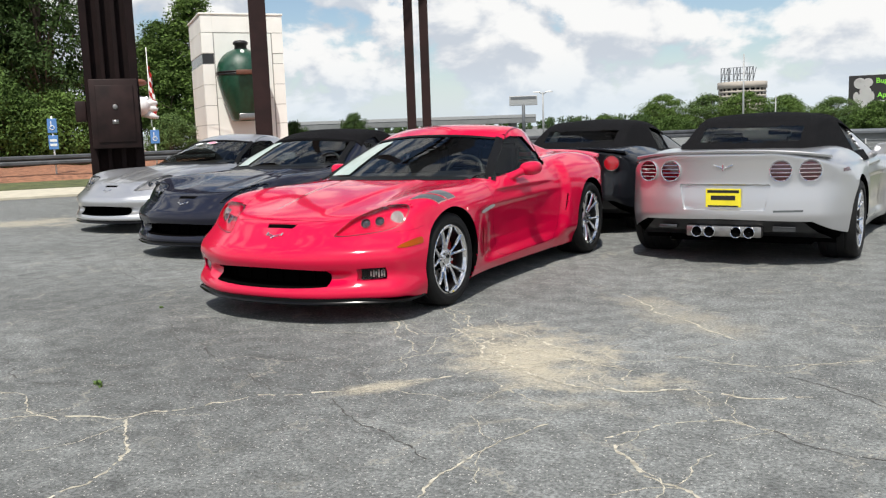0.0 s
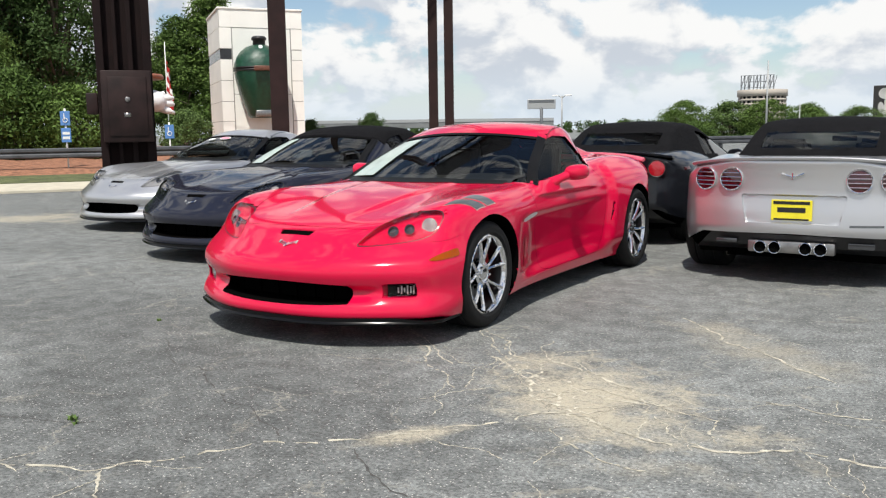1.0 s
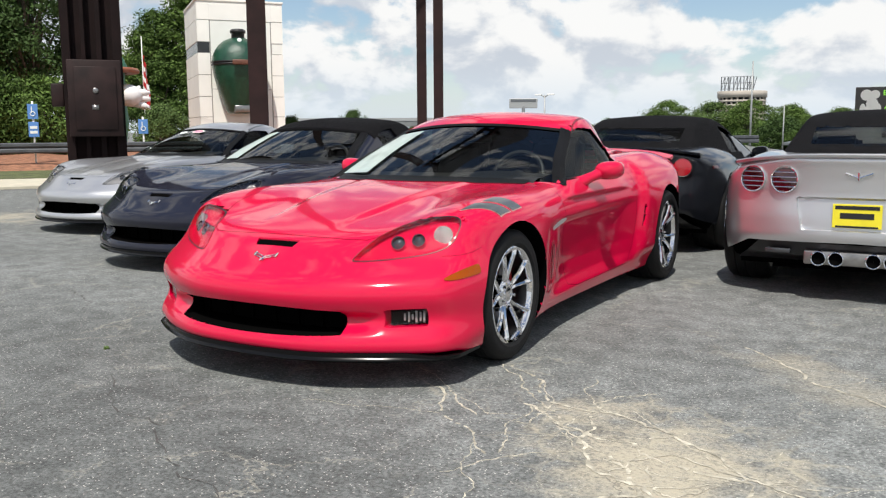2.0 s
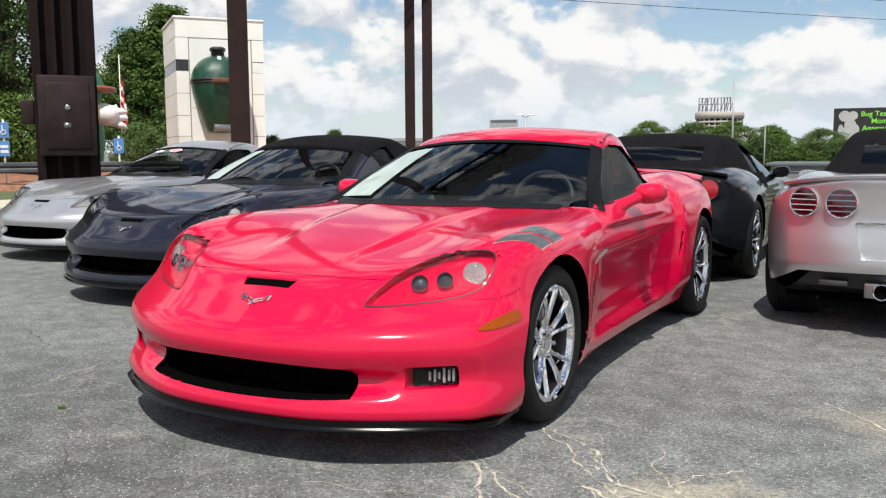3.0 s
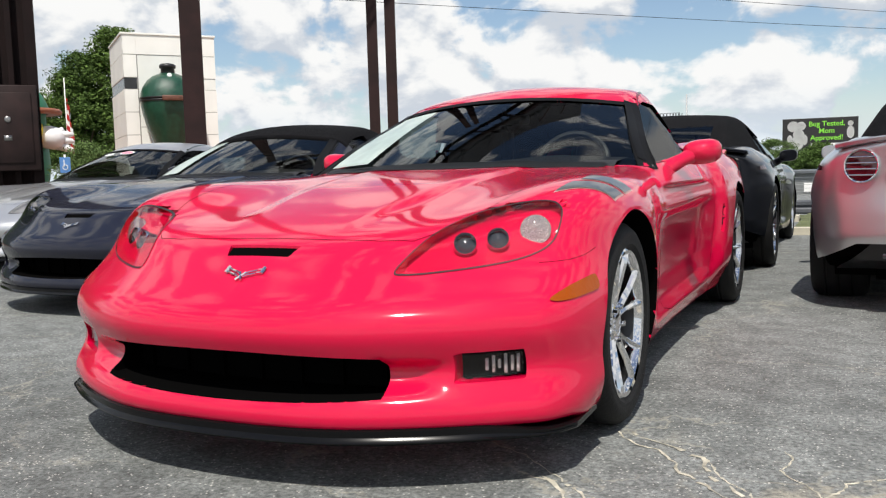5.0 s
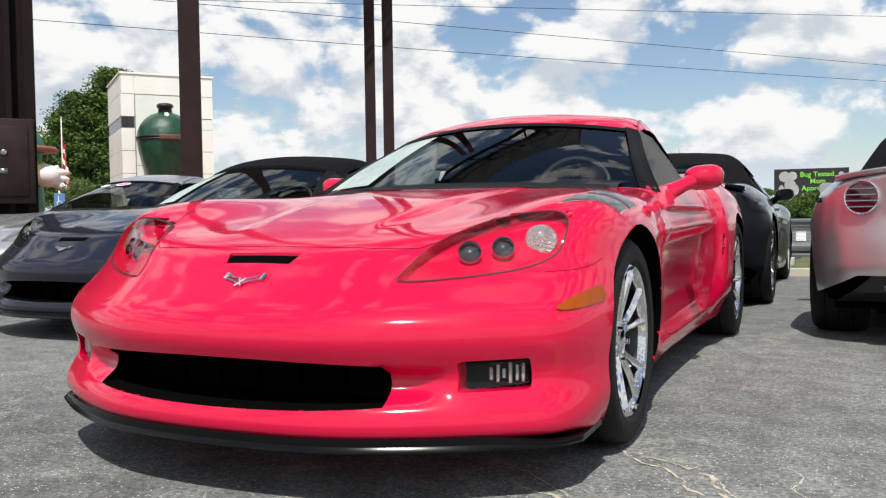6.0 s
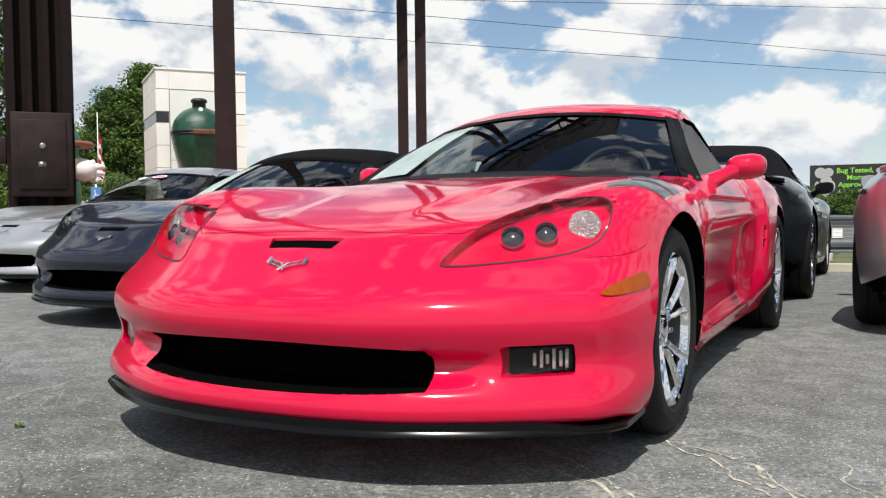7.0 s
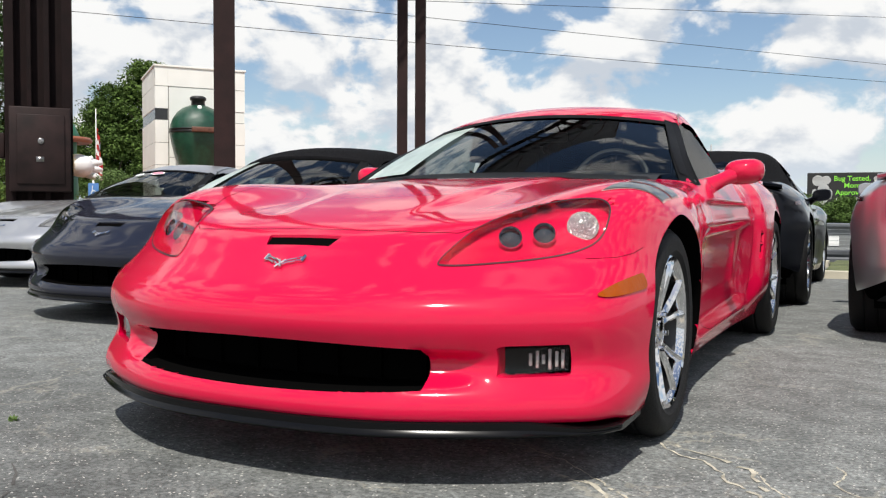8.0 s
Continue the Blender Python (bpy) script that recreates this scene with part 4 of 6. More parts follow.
    C("hood_slot", lambda: bm_mesh(patch_bm([(-0.112, -0.706), (0.112, -0.706), (0.124, -0.665), (-0.124, -0.665)], "top", False, -0.007, 1, 0.04)), VOID, "black hood air slot")
    # shut lines
    hood = [(0.0, -0.628), (0.2, -0.630), (0.36, -0.622), (0.46, -0.60), (0.52, -0.54), (0.57, -0.45), (0.625, -0.28), (0.665, 0.0), (0.70, 0.30), (0.72, 0.62)]
    for s in (1, -1):
        C(f"hood_seam:{s}", lambda: bm_mesh(ribbon_bm(hood, 0.0017, "top", False, 0.0010, s)), VOID, "dark hood shut line")
        C(f"bumper_seam:{s}", lambda: bm_mesh(ribbon_bm([(-0.50, 0.575), (-0.44, 0.578), (-0.38, 0.588), (-0.33, 0.603)], 0.0010, "side", False, 0.0008, s)), VOID, "dark bumper shut line")
        C(f"door_seam:{s}", lambda: bm_mesh(ribbon_bm([(0.70, 0.82), (0.72, 0.70), (0.78, 0.45), (0.86, 0.24), (1.0, 0.215), (1.9, 0.225), (1.98, 0.35), (2.02, 0.55), (2.03, 0.80), (1.98, 0.87)], 0.0020, "side", False, 0.0012, s)), VOID, "dark door shut line")
        C(f"fender_badge:{s}", lambda: bm_mesh(patch_bm(round_loop([(0.455, 0.618), (0.475, 0.600), (0.60, 0.608), (0.70, 0.624), (0.715, 0.645), (0.60, 0.644)], 4), "side", False, 0.010, s, 0.03)), BADGE, "chrome fender badge")
        gill = new("fender_gill")
        gill.parent = car
        C(f"gill_recess:{s}:{paint.name}", lambda: bm_mesh(patch_bm([(0.535, 0.295), (0.715, 0.31), (0.685, 0.51), (0.52, 0.50)], "side", False, 0.002, s, 0.03)), paint, "", gill)
        for k in range(3):
            o = 0.072 * k
            C(f"fin:{k}{s}:{paint.name}", lambda: bm_mesh(patch_bm([(0.515 + o, 0.285), (0.552 + o, 0.288), (0.532 + o, 0.520), (0.492 + o, 0.516)], "side", False, 0.013, s, 0.03)), paint, "", gill)
        outlet = new("side_outlet")
        outlet.parent = car
        for z in (0.49, 0.525, 0.56, 0.595):
            C(f"slat:{s}{z}", lambda: simple(lambda bm: box(bm, s * 0.88, s * 0.925, 2.075 + 0.25 * (z - 0.50), 2.115 + 0.25 * (z - 0.50), z - 0.004, z + 0.004)), TRIM, "black outlet slat", outlet)
    # badge in the nose: two crossed flags as plain shapes
    C("nose_badge", lambda: simple(badge_shape), CHROME, "small chrome crossed emblem")
    # cabin
    C("dashboard", lambda: simple(dash_shape), LEATHER)
    C("steering_wheel", lambda: simple(steering_shape), LEATHER)
    for s in (1, -1):
        C(f"seat:{s}", lambda: simple(lambda bm: seat_shape(bm, s * 0.37)), LEATHER, "black leather bucket seat")
    C("cabin_floor", lambda: simple(lambda bm: box(bm, -0.69, 0.69, 0.96, 2.1, 0.30, 0.36)), LEATHER)
    C("rear_bulkhead", lambda: simple(lambda bm: box(bm, -0.66, 0.66, 2.02, 2.06, 0.35, 0.86)), LEATHER)
    C("inside_mirror", lambda: simple(lambda bm: (box(bm, -0.11, 0.11, 1.36, 1.385, 1.05, 1.10, 0.012), tube(bm, [(0, 1.36, 1.09), (0, 1.31, 1.135)], 0.01, 6))), TRIM, "black inside mirror")
    for s, u0 in ((-1, -0.35),):
        C(f"wiper:{s}", lambda: simple(lambda bm: (tube(bm, [screen_spot(u0 + 0.1, 0.55, 0.010), screen_spot(u0 - 0.15, 0.575, 0.012), screen_spot(u0 - 0.45, 0.58, 0.010)], 0.006, 6))), TRIM, "black wiper arm")
    C("cowl", lambda: bm_mesh(patch_bm([(x, 0.50 + 0.40 * x * x) for x in np.linspace(-0.66, 0.66, 15)] + [(x, 0.60 + 0.42 * x * x) for x in np.linspace(0.66, -0.66, 15)], "top", False, 0.003, 1, 0.05)), FRAME, "black plastic cowl panel")
    # tail
    for s in (1, -1):
        for x in TAIL_LAMPS:
            tl = new("tail_light")
            tl.parent = car
            C(f"lens:tail{x}{s}", lambda: tail_bits("lens", x, s), REDLENS if rings else BRIGHTRED, "dark red round lens" if rings else "bright red round lens", tl)
            C(f"bezel:tail{x}{s}", lambda: tail_bits("ring", x, s), rings or TRIM, "round bezel", tl)
            if rings:
                C(f"bar:{x}{s}", lambda: tail_bits("bars", x, s), rings, "silver bars across the lens", tl)
    C("diffuser", lambda: bm_mesh(patch_bm([(-0.62, 0.375), (0.62, 0.375), (0.80, 0.20), (-0.80, 0.20)], "rear", True, -0.022, 1, 0.05)), TRIM, "black lower rear valance")
    C("exhaust_plate", lambda: simple(lambda bm: [box(bm, -0.31, 0.31, 3.41, 3.478, 0.245, 0.335, 0.01)]), STEEL, "bright metal exhaust surround")
    for x in (-0.215, -0.11, 0.11, 0.215):
        C(f"tailpipe:{x}", lambda: simple(lambda bm: lathe_at(bm, [(-0.02, 0.040), (0.03, 0.040), (0.034, 0.044), (0.03, 0.048), (-0.06, 0.048)], 28, (x, 3.475, 0.288), (0, 1, 0))), CHROME, "round chrome tailpipe")
    for x in (-0.215, -0.11, 0.11, 0.215):
        C(f"pipe_bore:{x}", lambda: simple(lambda bm: lathe_at(bm, [(-0.005, 0.0405), (0.010, 0.040), (0.006, 0.001)], 24, (x, 3.475, 0.288), (0, 1, 0))), VOID, "dark pipe opening")
    for s in (1, -1):
        C(f"reverse_lamp:{s}", lambda: simple(lambda bm: box(bm, s * 0.40, s * 0.56, 3.41, 3.452, 0.305, 0.335, 0.006)), DARKLENS, "dim smoked reverse lamp")
        C(f"rear_marker:{s}", lambda: bm_mesh(patch_bm([(3.06, 0.775), (3.18, 0.775), (3.17, 0.80), (3.07, 0.805)], "side", True, 0.004, s, 0.03)), REDLENS, "small red rear marker")
    C("rear_emblem", lambda: simple(lambda bm: (tube(bm, [(-0.08, 3.484, 0.845), (0, 3.482, 0.815), (0.08, 3.484, 0.845)], 0.007, 6), tube(bm, [(0, 3.484, 0.85), (0, 3.482, 0.80)], 0.007, 6))), CHROME, "small chrome tail emblem")
    C("spoiler", lambda: spoiler_mesh(), paint)
    C("brake_light", lambda: simple(lambda bm: box(bm, -0.11, 0.11, 3.42, 3.452, 0.944, 0.956, 0.003)), REDLENS, "dark red high brake light")
    if stripe:
        for n, loop in enumerate(([(0.772, -0.285), (0.792, -0.172), (0.912, -0.045), (0.912, -0.150)], [(0.803, -0.120), (0.800, 0.010), (0.908, 0.090), (0.912, -0.018)])):
            mid = (sum(p[0] for p in loop) / 4, sum(p[1] for p in loop) / 4)
            wide = [(mid[0] + (p[0] - mid[0]) * 1.06, mid[1] + (p[1] - mid[1]) * 1.09) for p in loop]
            C(f"stripe_edge:{n}", lambda: bm_mesh(patch_bm(wide, "top", False, 0.0015, 1, 0.015)), STRIPE_EDGE, "pale stripe border")
            C(f"hash_stripe:{n}", lambda: bm_mesh(patch_bm(loop, "top", False, 0.0034, 1, 0.012)), STRIPE, "dark grey fender hash stripe")
    if hood_stripes:
        for s in (1, -1):
            C(f"hood_stripe:{s}", lambda: bm_mesh(patch_bm([(s * 0.05, -0.60), (s * 0.30, -0.59), (s * 0.36, 0.48), (s * 0.05, 0.46)], "top", False, 0.0015, 1, 0.03)), HOODGREY, "broad grey hood stripe")
        for n, (u, b, ru, rb, m) in enumerate(((0.05, 1.20, 0.17, 0.045, PAPER), (0.05, 1.20, 0.14, 0.033, PINK), (-0.38, 1.17, 0.13, 0.035, PAPER))):
            C(f"window_sticker:{n}", lambda: sticker_mesh(u, b, ru, rb, 0.004 + 0.002 * n), m, "oval windscreen sticker")
    if wordmark:
        C("wordmark", lambda: bm_mesh(patch_bm([(-0.62, 0.462), (-0.40, 0.458), (-0.40, 0.474), (-0.62, 0.478)], "rear", True, 0.003, 1, 0.04)), STRIPE, "thin grey bar of lettering")
    if sticker:
        C("price_sticker", lambda: screen_band_mesh(-0.93, -0.58, 0.64, 1.22), STICKER, "pale green paper price sticker on the glass")
    return car


def sticker_mesh(u, b, ru, rb, lift):
    bm = bmesh.new()
    bm.faces.new([bm.verts.new(screen_spot(u + ru * math.cos(q), b + rb * math.sin(q), lift)) for q in np.linspace(0, 2 * math.pi, 28, endpoint=False)])
    bm.normal_update()
    bmesh.ops.reverse_faces(bm, faces=[f for f in bm.faces if f.normal.z < 0])
    return bm_mesh(bm)


def fog_mesh(s):
    bm = patch_bm([(0.64, 0.285), (0.79, 0.297), (0.792, 0.352), (0.64, 0.346)], "front", False, -0.012, s, 0.03)
    return bm_mesh(bm)


def fog_well_mesh(s):
    bm = patch_bm([(0.615, 0.262), (0.815, 0.275), (0.815, 0.372), (0.615, 0.365)], "front", False, -0.046, s, 0.03)
    return bm_mesh(bm)


def fog_bulb_mesh(s):
    bm = bmesh.new()
    for x, h in ((0.70, 0.016), (0.715, 0.022), (0.728, 0.012), (0.742, 0.026), (0.757, 0.020), (0.770, 0.024)):
        y = float(surface("front", False, [x], [0.32])[0]) + 0.020
        box(bm, x - 0.0035, x + 0.0035, y - 0.004, y + 0.004, 0.322 - h, 0.322 + h, 0.001)
    if s < 0:
        mirrored(bm)
    return bm_mesh(bm)


def badge_shape(bm):
    y = float(surface("top", False, [0.0], [-0.785])[0])
    n = Vector((0, -0.55, 0.83))
    t = Vector((0, 0.83, 0.55))
    c = Vector((0, -0.785, y)) + n * 0.006
    for s in (-1, 1):
        for k in range(3):
            a = c + Vector((s * (0.010 + 0.022 * k), 0, 0)) + t * (0.006 + 0.012 * k)
            b = a + Vector((s * 0.020, 0, 0)) + t * (0.014 - 0.006 * k)
            tube(bm, [a - t * 0.008, b - t * 0.008], 0.0035, 5)
            tube(bm, [a + t * 0.008, b + t * 0.008], 0.0035, 5)
        tube(bm, [c - t * 0.018 - Vector((s * 0.012, 0, 0)), c + t * 0.022 + Vector((s * 0.012, 0, 0))], 0.005, 5)
        tube(bm, [c + Vector((s * 0.074, 0, 0)) + t * 0.018, c + Vector((s * 0.074, 0, 0)) + t * 0.05], 0.006, 5)
    bmesh.ops.transform(bm, matrix=Matrix.Translation(c) @ Matrix.Scale(0.84, 4) @ Matrix.Translation(-c), verts=bm.verts)


def spoiler_mesh():
    bm = bmesh.new()
    rings = []
    for x in np.linspace(-0.80, 0.80, 33):
        y = float(TAIL(abs(x))) - 0.01
        z = 0.952 - 0.05 * (abs(x) / 0.8) ** 3
        rings.append([bm.verts.new((x, y + a, z + b)) for a, b in ((-0.11, -0.005), (-0.04, 0.010), (0.005, 0.017), (0.012, 0.010), (0.006, -0.006), (-0.04, -0.02))])
    for A, B in zip(rings, rings[1:]):
        for k in range(6):
            bm.faces.new((A[k], A[(k + 1) % 6], B[(k + 1) % 6], B[k]))
    bm.faces.new(rings[0]); bm.faces.new(rings[-1][::-1])
    bmesh.ops.recalc_face_normals(bm, faces=bm.faces)
    return bm_mesh(bm, True, 40)


build_car(RED, False, pose(0, 0, 0), "glossy red sports coupe with chrome wheels on cracked asphalt", stripe=True, sticker=True)
build_car(GREY, True, pose(-2.92, 1.97, 0), "dark grey sports convertible with a black canvas roof", sticker=True)
build_car(SILVER, False, pose(-5.85, 3.42, 0), "silver sports coupe with broad grey hood stripes", hood_stripes=True)
build_car(BLACK, True, pose(0.06, 4.65 + 2.685, 0, 0, 0, 180), "glossy black sports convertible with its canvas roof up")
build_car(SILVER, True, pose(2.31, 3.05, 0, 0, 0, -3) @ pose(0, 2.685, 0, 0, 0, 180), "silver sports convertible with a yellow dealer plate", rings=CHROME, wordmark=True)

# ---- ground ----
def ground_height(x, y):
    """Level car park; past the far kerb the land falls away."""
    fall = sstep(9.0, 26.0, y - 0.10 * x) * sstep(-16.0, -4.0, x)
    return -1.3 * fall


def node_chain(m):
    return m.node_tree.nodes, m.node_tree.links, m.node_tree.nodes["Principled BSDF"]


def asphalt_material():
    m = mat("asphalt", (0.15, 0.15, 0.15), 0.82)
    N, L, b = node_chain(m)
    tc = N.new("ShaderNodeTexCoord")

    def noise_node(scale, detail=4, rough=0.55):
        n = N.new("ShaderNodeTexNoise")
        n.inputs["Scale"].default_value, n.inputs["Detail"].default_value, n.inputs["Roughness"].default_value = scale, detail, rough
        L.new(tc.outputs["Object"], n.inputs["Vector"])
        return n

    def remap(src, a, b2, lo, hi):
        r = N.new("ShaderNodeMapRange")
        r.inputs[1].default_value, r.inputs[2].default_value, r.inputs[3].default_value, r.inputs[4].default_value = a, b2, lo, hi
        L.new(src, r.inputs[0])
        return r.outputs[0]

    def math_node(op, a, b2):
        n = N.new("ShaderNodeMath"); n.operation = op
        for i, v in enumerate((a, b2)):
            if isinstance(v, float):
                n.inputs[i].default_value = v
            else:
                L.new(v, n.inputs[i])
        return n.outputs[0]

    big = remap(noise_node(0.55, 6, 0.6).outputs[0], 0.3, 0.7, 0.78, 1.22)
    mid = remap(noise_node(6.0, 9, 0.72).outputs[0], 0.40, 0.60, 0.74, 1.24)
    fine = remap(noise_node(58.0, 4, 0.8).outputs[0], 0.40, 0.60, 0.56, 1.46)
    tone = math_node("MULTIPLY", math_node("MULTIPLY", big, mid), fine)
    # dark oil blots
    blot = remap(noise_node(3.3, 3, 0.6).outputs[0], 0.60, 0.72, 1.0, 0.80)
    tone = math_node("MULTIPLY", tone, blot)
    # shade painted into the ground colour before the cars, deepening their shadow; ragged edge
    for (cx, cy), rx, ry, rot, amount in SHADE_PATCHES:
        mp = N.new("ShaderNodeMapping"); mp.vector_type = "TEXTURE"
        mp.inputs["Location"].default_value = (cx, cy, 0)
        mp.inputs["Rotation"].default_value = (0, 0, radians(rot))
        mp.inputs["Scale"].default_value = (rx, ry, 1)
        L.new(tc.outputs["Object"], mp.inputs[0])
        ln = N.new("ShaderNodeVectorMath"); ln.operation = "LENGTH"
        L.new(mp.outputs[0], ln.inputs[0])
        darkened = math_node("ADD", ln.outputs["Value"], math_node("MULTIPLY", math_node("SUBTRACT", noise_node(1.7, 6, 0.7).outputs[0], 0.5), 1.6))
        tone = math_node("MULTIPLY", tone, remap(darkened, 0.5, 1.2, amount, 1.0))
    # pale stone chips
    vor = N.new("ShaderNodeTexVoronoi")
    vor.inputs["Scale"].default_value = 105
    L.new(tc.outputs["Object"], vor.inputs["Vector"])
    sepc = N.new("ShaderNodeSeparateColor")
    L.new(vor.outputs["Color"], sepc.inputs[0])
    chip = math_node("MULTIPLY", remap(vor.outputs["Distance"], 0.25, 0.40, 1.0, 0.0), remap(sepc.outputs[0], 0.86, 0.89, 0.0, 1.0))
    base = N.new("ShaderNodeVectorMath"); base.operation = "SCALE"
    base.inputs[0].default_value = (0.156, 0.164, 0.159)
    L.new(tone, base.inputs[3])
    mixc = N.new("ShaderNodeMix"); mixc.data_type = "RGBA"
    L.new(math_node("MULTIPLY", chip, 0.8), mixc.inputs[0])
    L.new(base.outputs[0], mixc.inputs[6])
    mixc.inputs[7].default_value = (0.62, 0.60, 0.56, 1)
    # sand washed into low places
    col = mixc.outputs[2]
    ragged = noise_node(2.2, 8, 0.72).outputs[0]
    for (cx, cy), rx, ry, rot, amount in SAND:
        mp = N.new("ShaderNodeMapping"); mp.vector_type = "TEXTURE"
        mp.inputs["Location"].default_value = (cx, cy, 0)
        mp.inputs["Rotation"].default_value = (0, 0, radians(rot))
        mp.inputs["Scale"].default_value = (rx, ry, 1)
        L.new(tc.outputs["Object"], mp.inputs[0])
        ln = N.new("ShaderNodeVectorMath"); ln.operation = "LENGTH"
        L.new(mp.outputs[0], ln.inputs[0])
        edge = math_node("ADD", ln.outputs["Value"], math_node("MULTIPLY", math_node("SUBTRACT", ragged, 0.5), 3.6))
        mask = remap(edge, 0.15, 1.0, amount, 0.0)
        mx = N.new("ShaderNodeMix"); mx.data_type = "RGBA"
        L.new(math_node("MULTIPLY", mask, fine), mx.inputs[0])
        L.new(col, mx.inputs[6])
        mx.inputs[7].default_value = (0.43, 0.39, 0.30, 1)
        col = mx.outputs[2]
        if amount > 0.7 and rx > 0.5 and cx > 0:
            # a fine net of sandy hair cracks through the broken patch
            warp = N.new("ShaderNodeVectorMath"); warp.operation = "MULTIPLY_ADD"
            L.new(noise_node(3.0, 4, 0.6).outputs["Color"], warp.inputs[0])
            warp.inputs[1].default_value = (0.35, 0.35, 0.0)
            L.new(tc.outputs["Object"], warp.inputs[2])
            net = N.new("ShaderNodeTexVoronoi"); net.feature = "DISTANCE_TO_EDGE"
            net.inputs["Scale"].default_value = 3.6
            L.new(warp.outputs[0], net.inputs["Vector"])
            hair = math_node("MULTIPLY", remap(net.outputs["Distance"], 0.012, 0.045, 1.0, 0.0), remap(edge, 0.5, 1.5, 0.5, 0.0))
            mx = N.new("ShaderNodeMix"); mx.data_type = "RGBA"
            L.new(hair, mx.inputs[0])
            L.new(col, mx.inputs[6])
            mx.inputs[7].default_value = (0.45, 0.41, 0.31, 1)
            col = mx.outputs[2]
    # a wide faint net of hair cracks, some holding dust, some open
    warp = N.new("ShaderNodeVectorMath"); warp.operation = "MULTIPLY_ADD"
    L.new(noise_node(1.6, 6, 0.7).outputs["Color"], warp.inputs[0])
    warp.inputs[1].default_value = (0.9, 0.9, 0.0)
    L.new(tc.outputs["Object"], warp.inputs[2])
    for size, seed, shade, amount in ((1.15, 0.44, (0.36, 0.34, 0.28, 1), 0.55), (2.3, 0.50, (0.045, 0.045, 0.045, 1), 0.55)):
        net = N.new("ShaderNodeTexVoronoi"); net.feature = "DISTANCE_TO_EDGE"
        net.inputs["Scale"].default_value = size
        L.new(warp.outputs[0], net.inputs["Vector"])
        where = remap(noise_node(1.3 * size, 3, 0.6).outputs[0], seed, seed + 0.14, 0.0, amount)
        hair = math_node("MULTIPLY", remap(net.outputs["Distance"], 0.002, 0.011 * size, 1.0, 0.0), where)
        mx = N.new("ShaderNodeMix"); mx.data_type = "RGBA"
        L.new(hair, mx.inputs[0])
        L.new(col, mx.inputs[6])
        mx.inputs[7].default_value = shade
        col = mx.outputs[2]
    L.new(col, b.inputs["Base Color"])
    bp = N.new("ShaderNodeBump")
    bp.inputs["Strength"].default_value, bp.inputs["Distance"].default_value = 0.4, 0.010
    L.new(noise_node(110.0, 3, 0.7).outputs[0], bp.inputs["Height"])
    L.new(bp.outputs[0], b.inputs["Normal"])
    return m


# painted shade: centre, radii, turn and darkening of each oval
SHADE_PATCHES = [((0.3, -1.75), 1.5, 0.9, -20, 0.70), ((-1.6, -0.9), 1.2, 0.9, 20, 0.78)]
SAND = [((1.95, -0.95), 0.75, 0.45, -35, 0.95), ((2.45, 0.2), 0.9, 0.28, -45, 0.45), ((1.6, -1.76), 0.35, 0.10, 50, 0.8), ((2.5, -1.7), 0.30, 0.16, 20, 0.5), ((-8.4, 3.2), 1.6, 0.8, 30, 0.7), ((2.2, -1.35), 0.7, 0.25, 0, 0.5)]
ASPHALT = asphalt_material()


def build_ground():
    xs = np.concatenate([[-1500, -600, -200, -80], np.linspace(-40, 40, 61), [80, 200, 600, 1500]])
    ys = np.concatenate([[-600, -200, -60], np.linspace(-20, 60, 61), [90, 160, 300, 700, 1500, 2600]])
    V = [(x, y, float(ground_height(x, y))) for x in xs for y in ys]
    ob = mesh_part("ground", V, grid_faces(len(xs), len(ys)), ASPHALT)
    tagged(ob, "worn grey asphalt car park with sandy cracks", "ground", kind="structure")


build_ground()
SANDFILL = mat("sand_in_crack", (0.46, 0.43, 0.35), 0.95, noise_scale=22, noise_amt=0.5, spec=0.1)
DARKCRACK = mat("open_crack", (0.075, 0.072, 0.068), 0.95, noise_scale=30, noise_amt=0.4)
rng = random.Random(5)


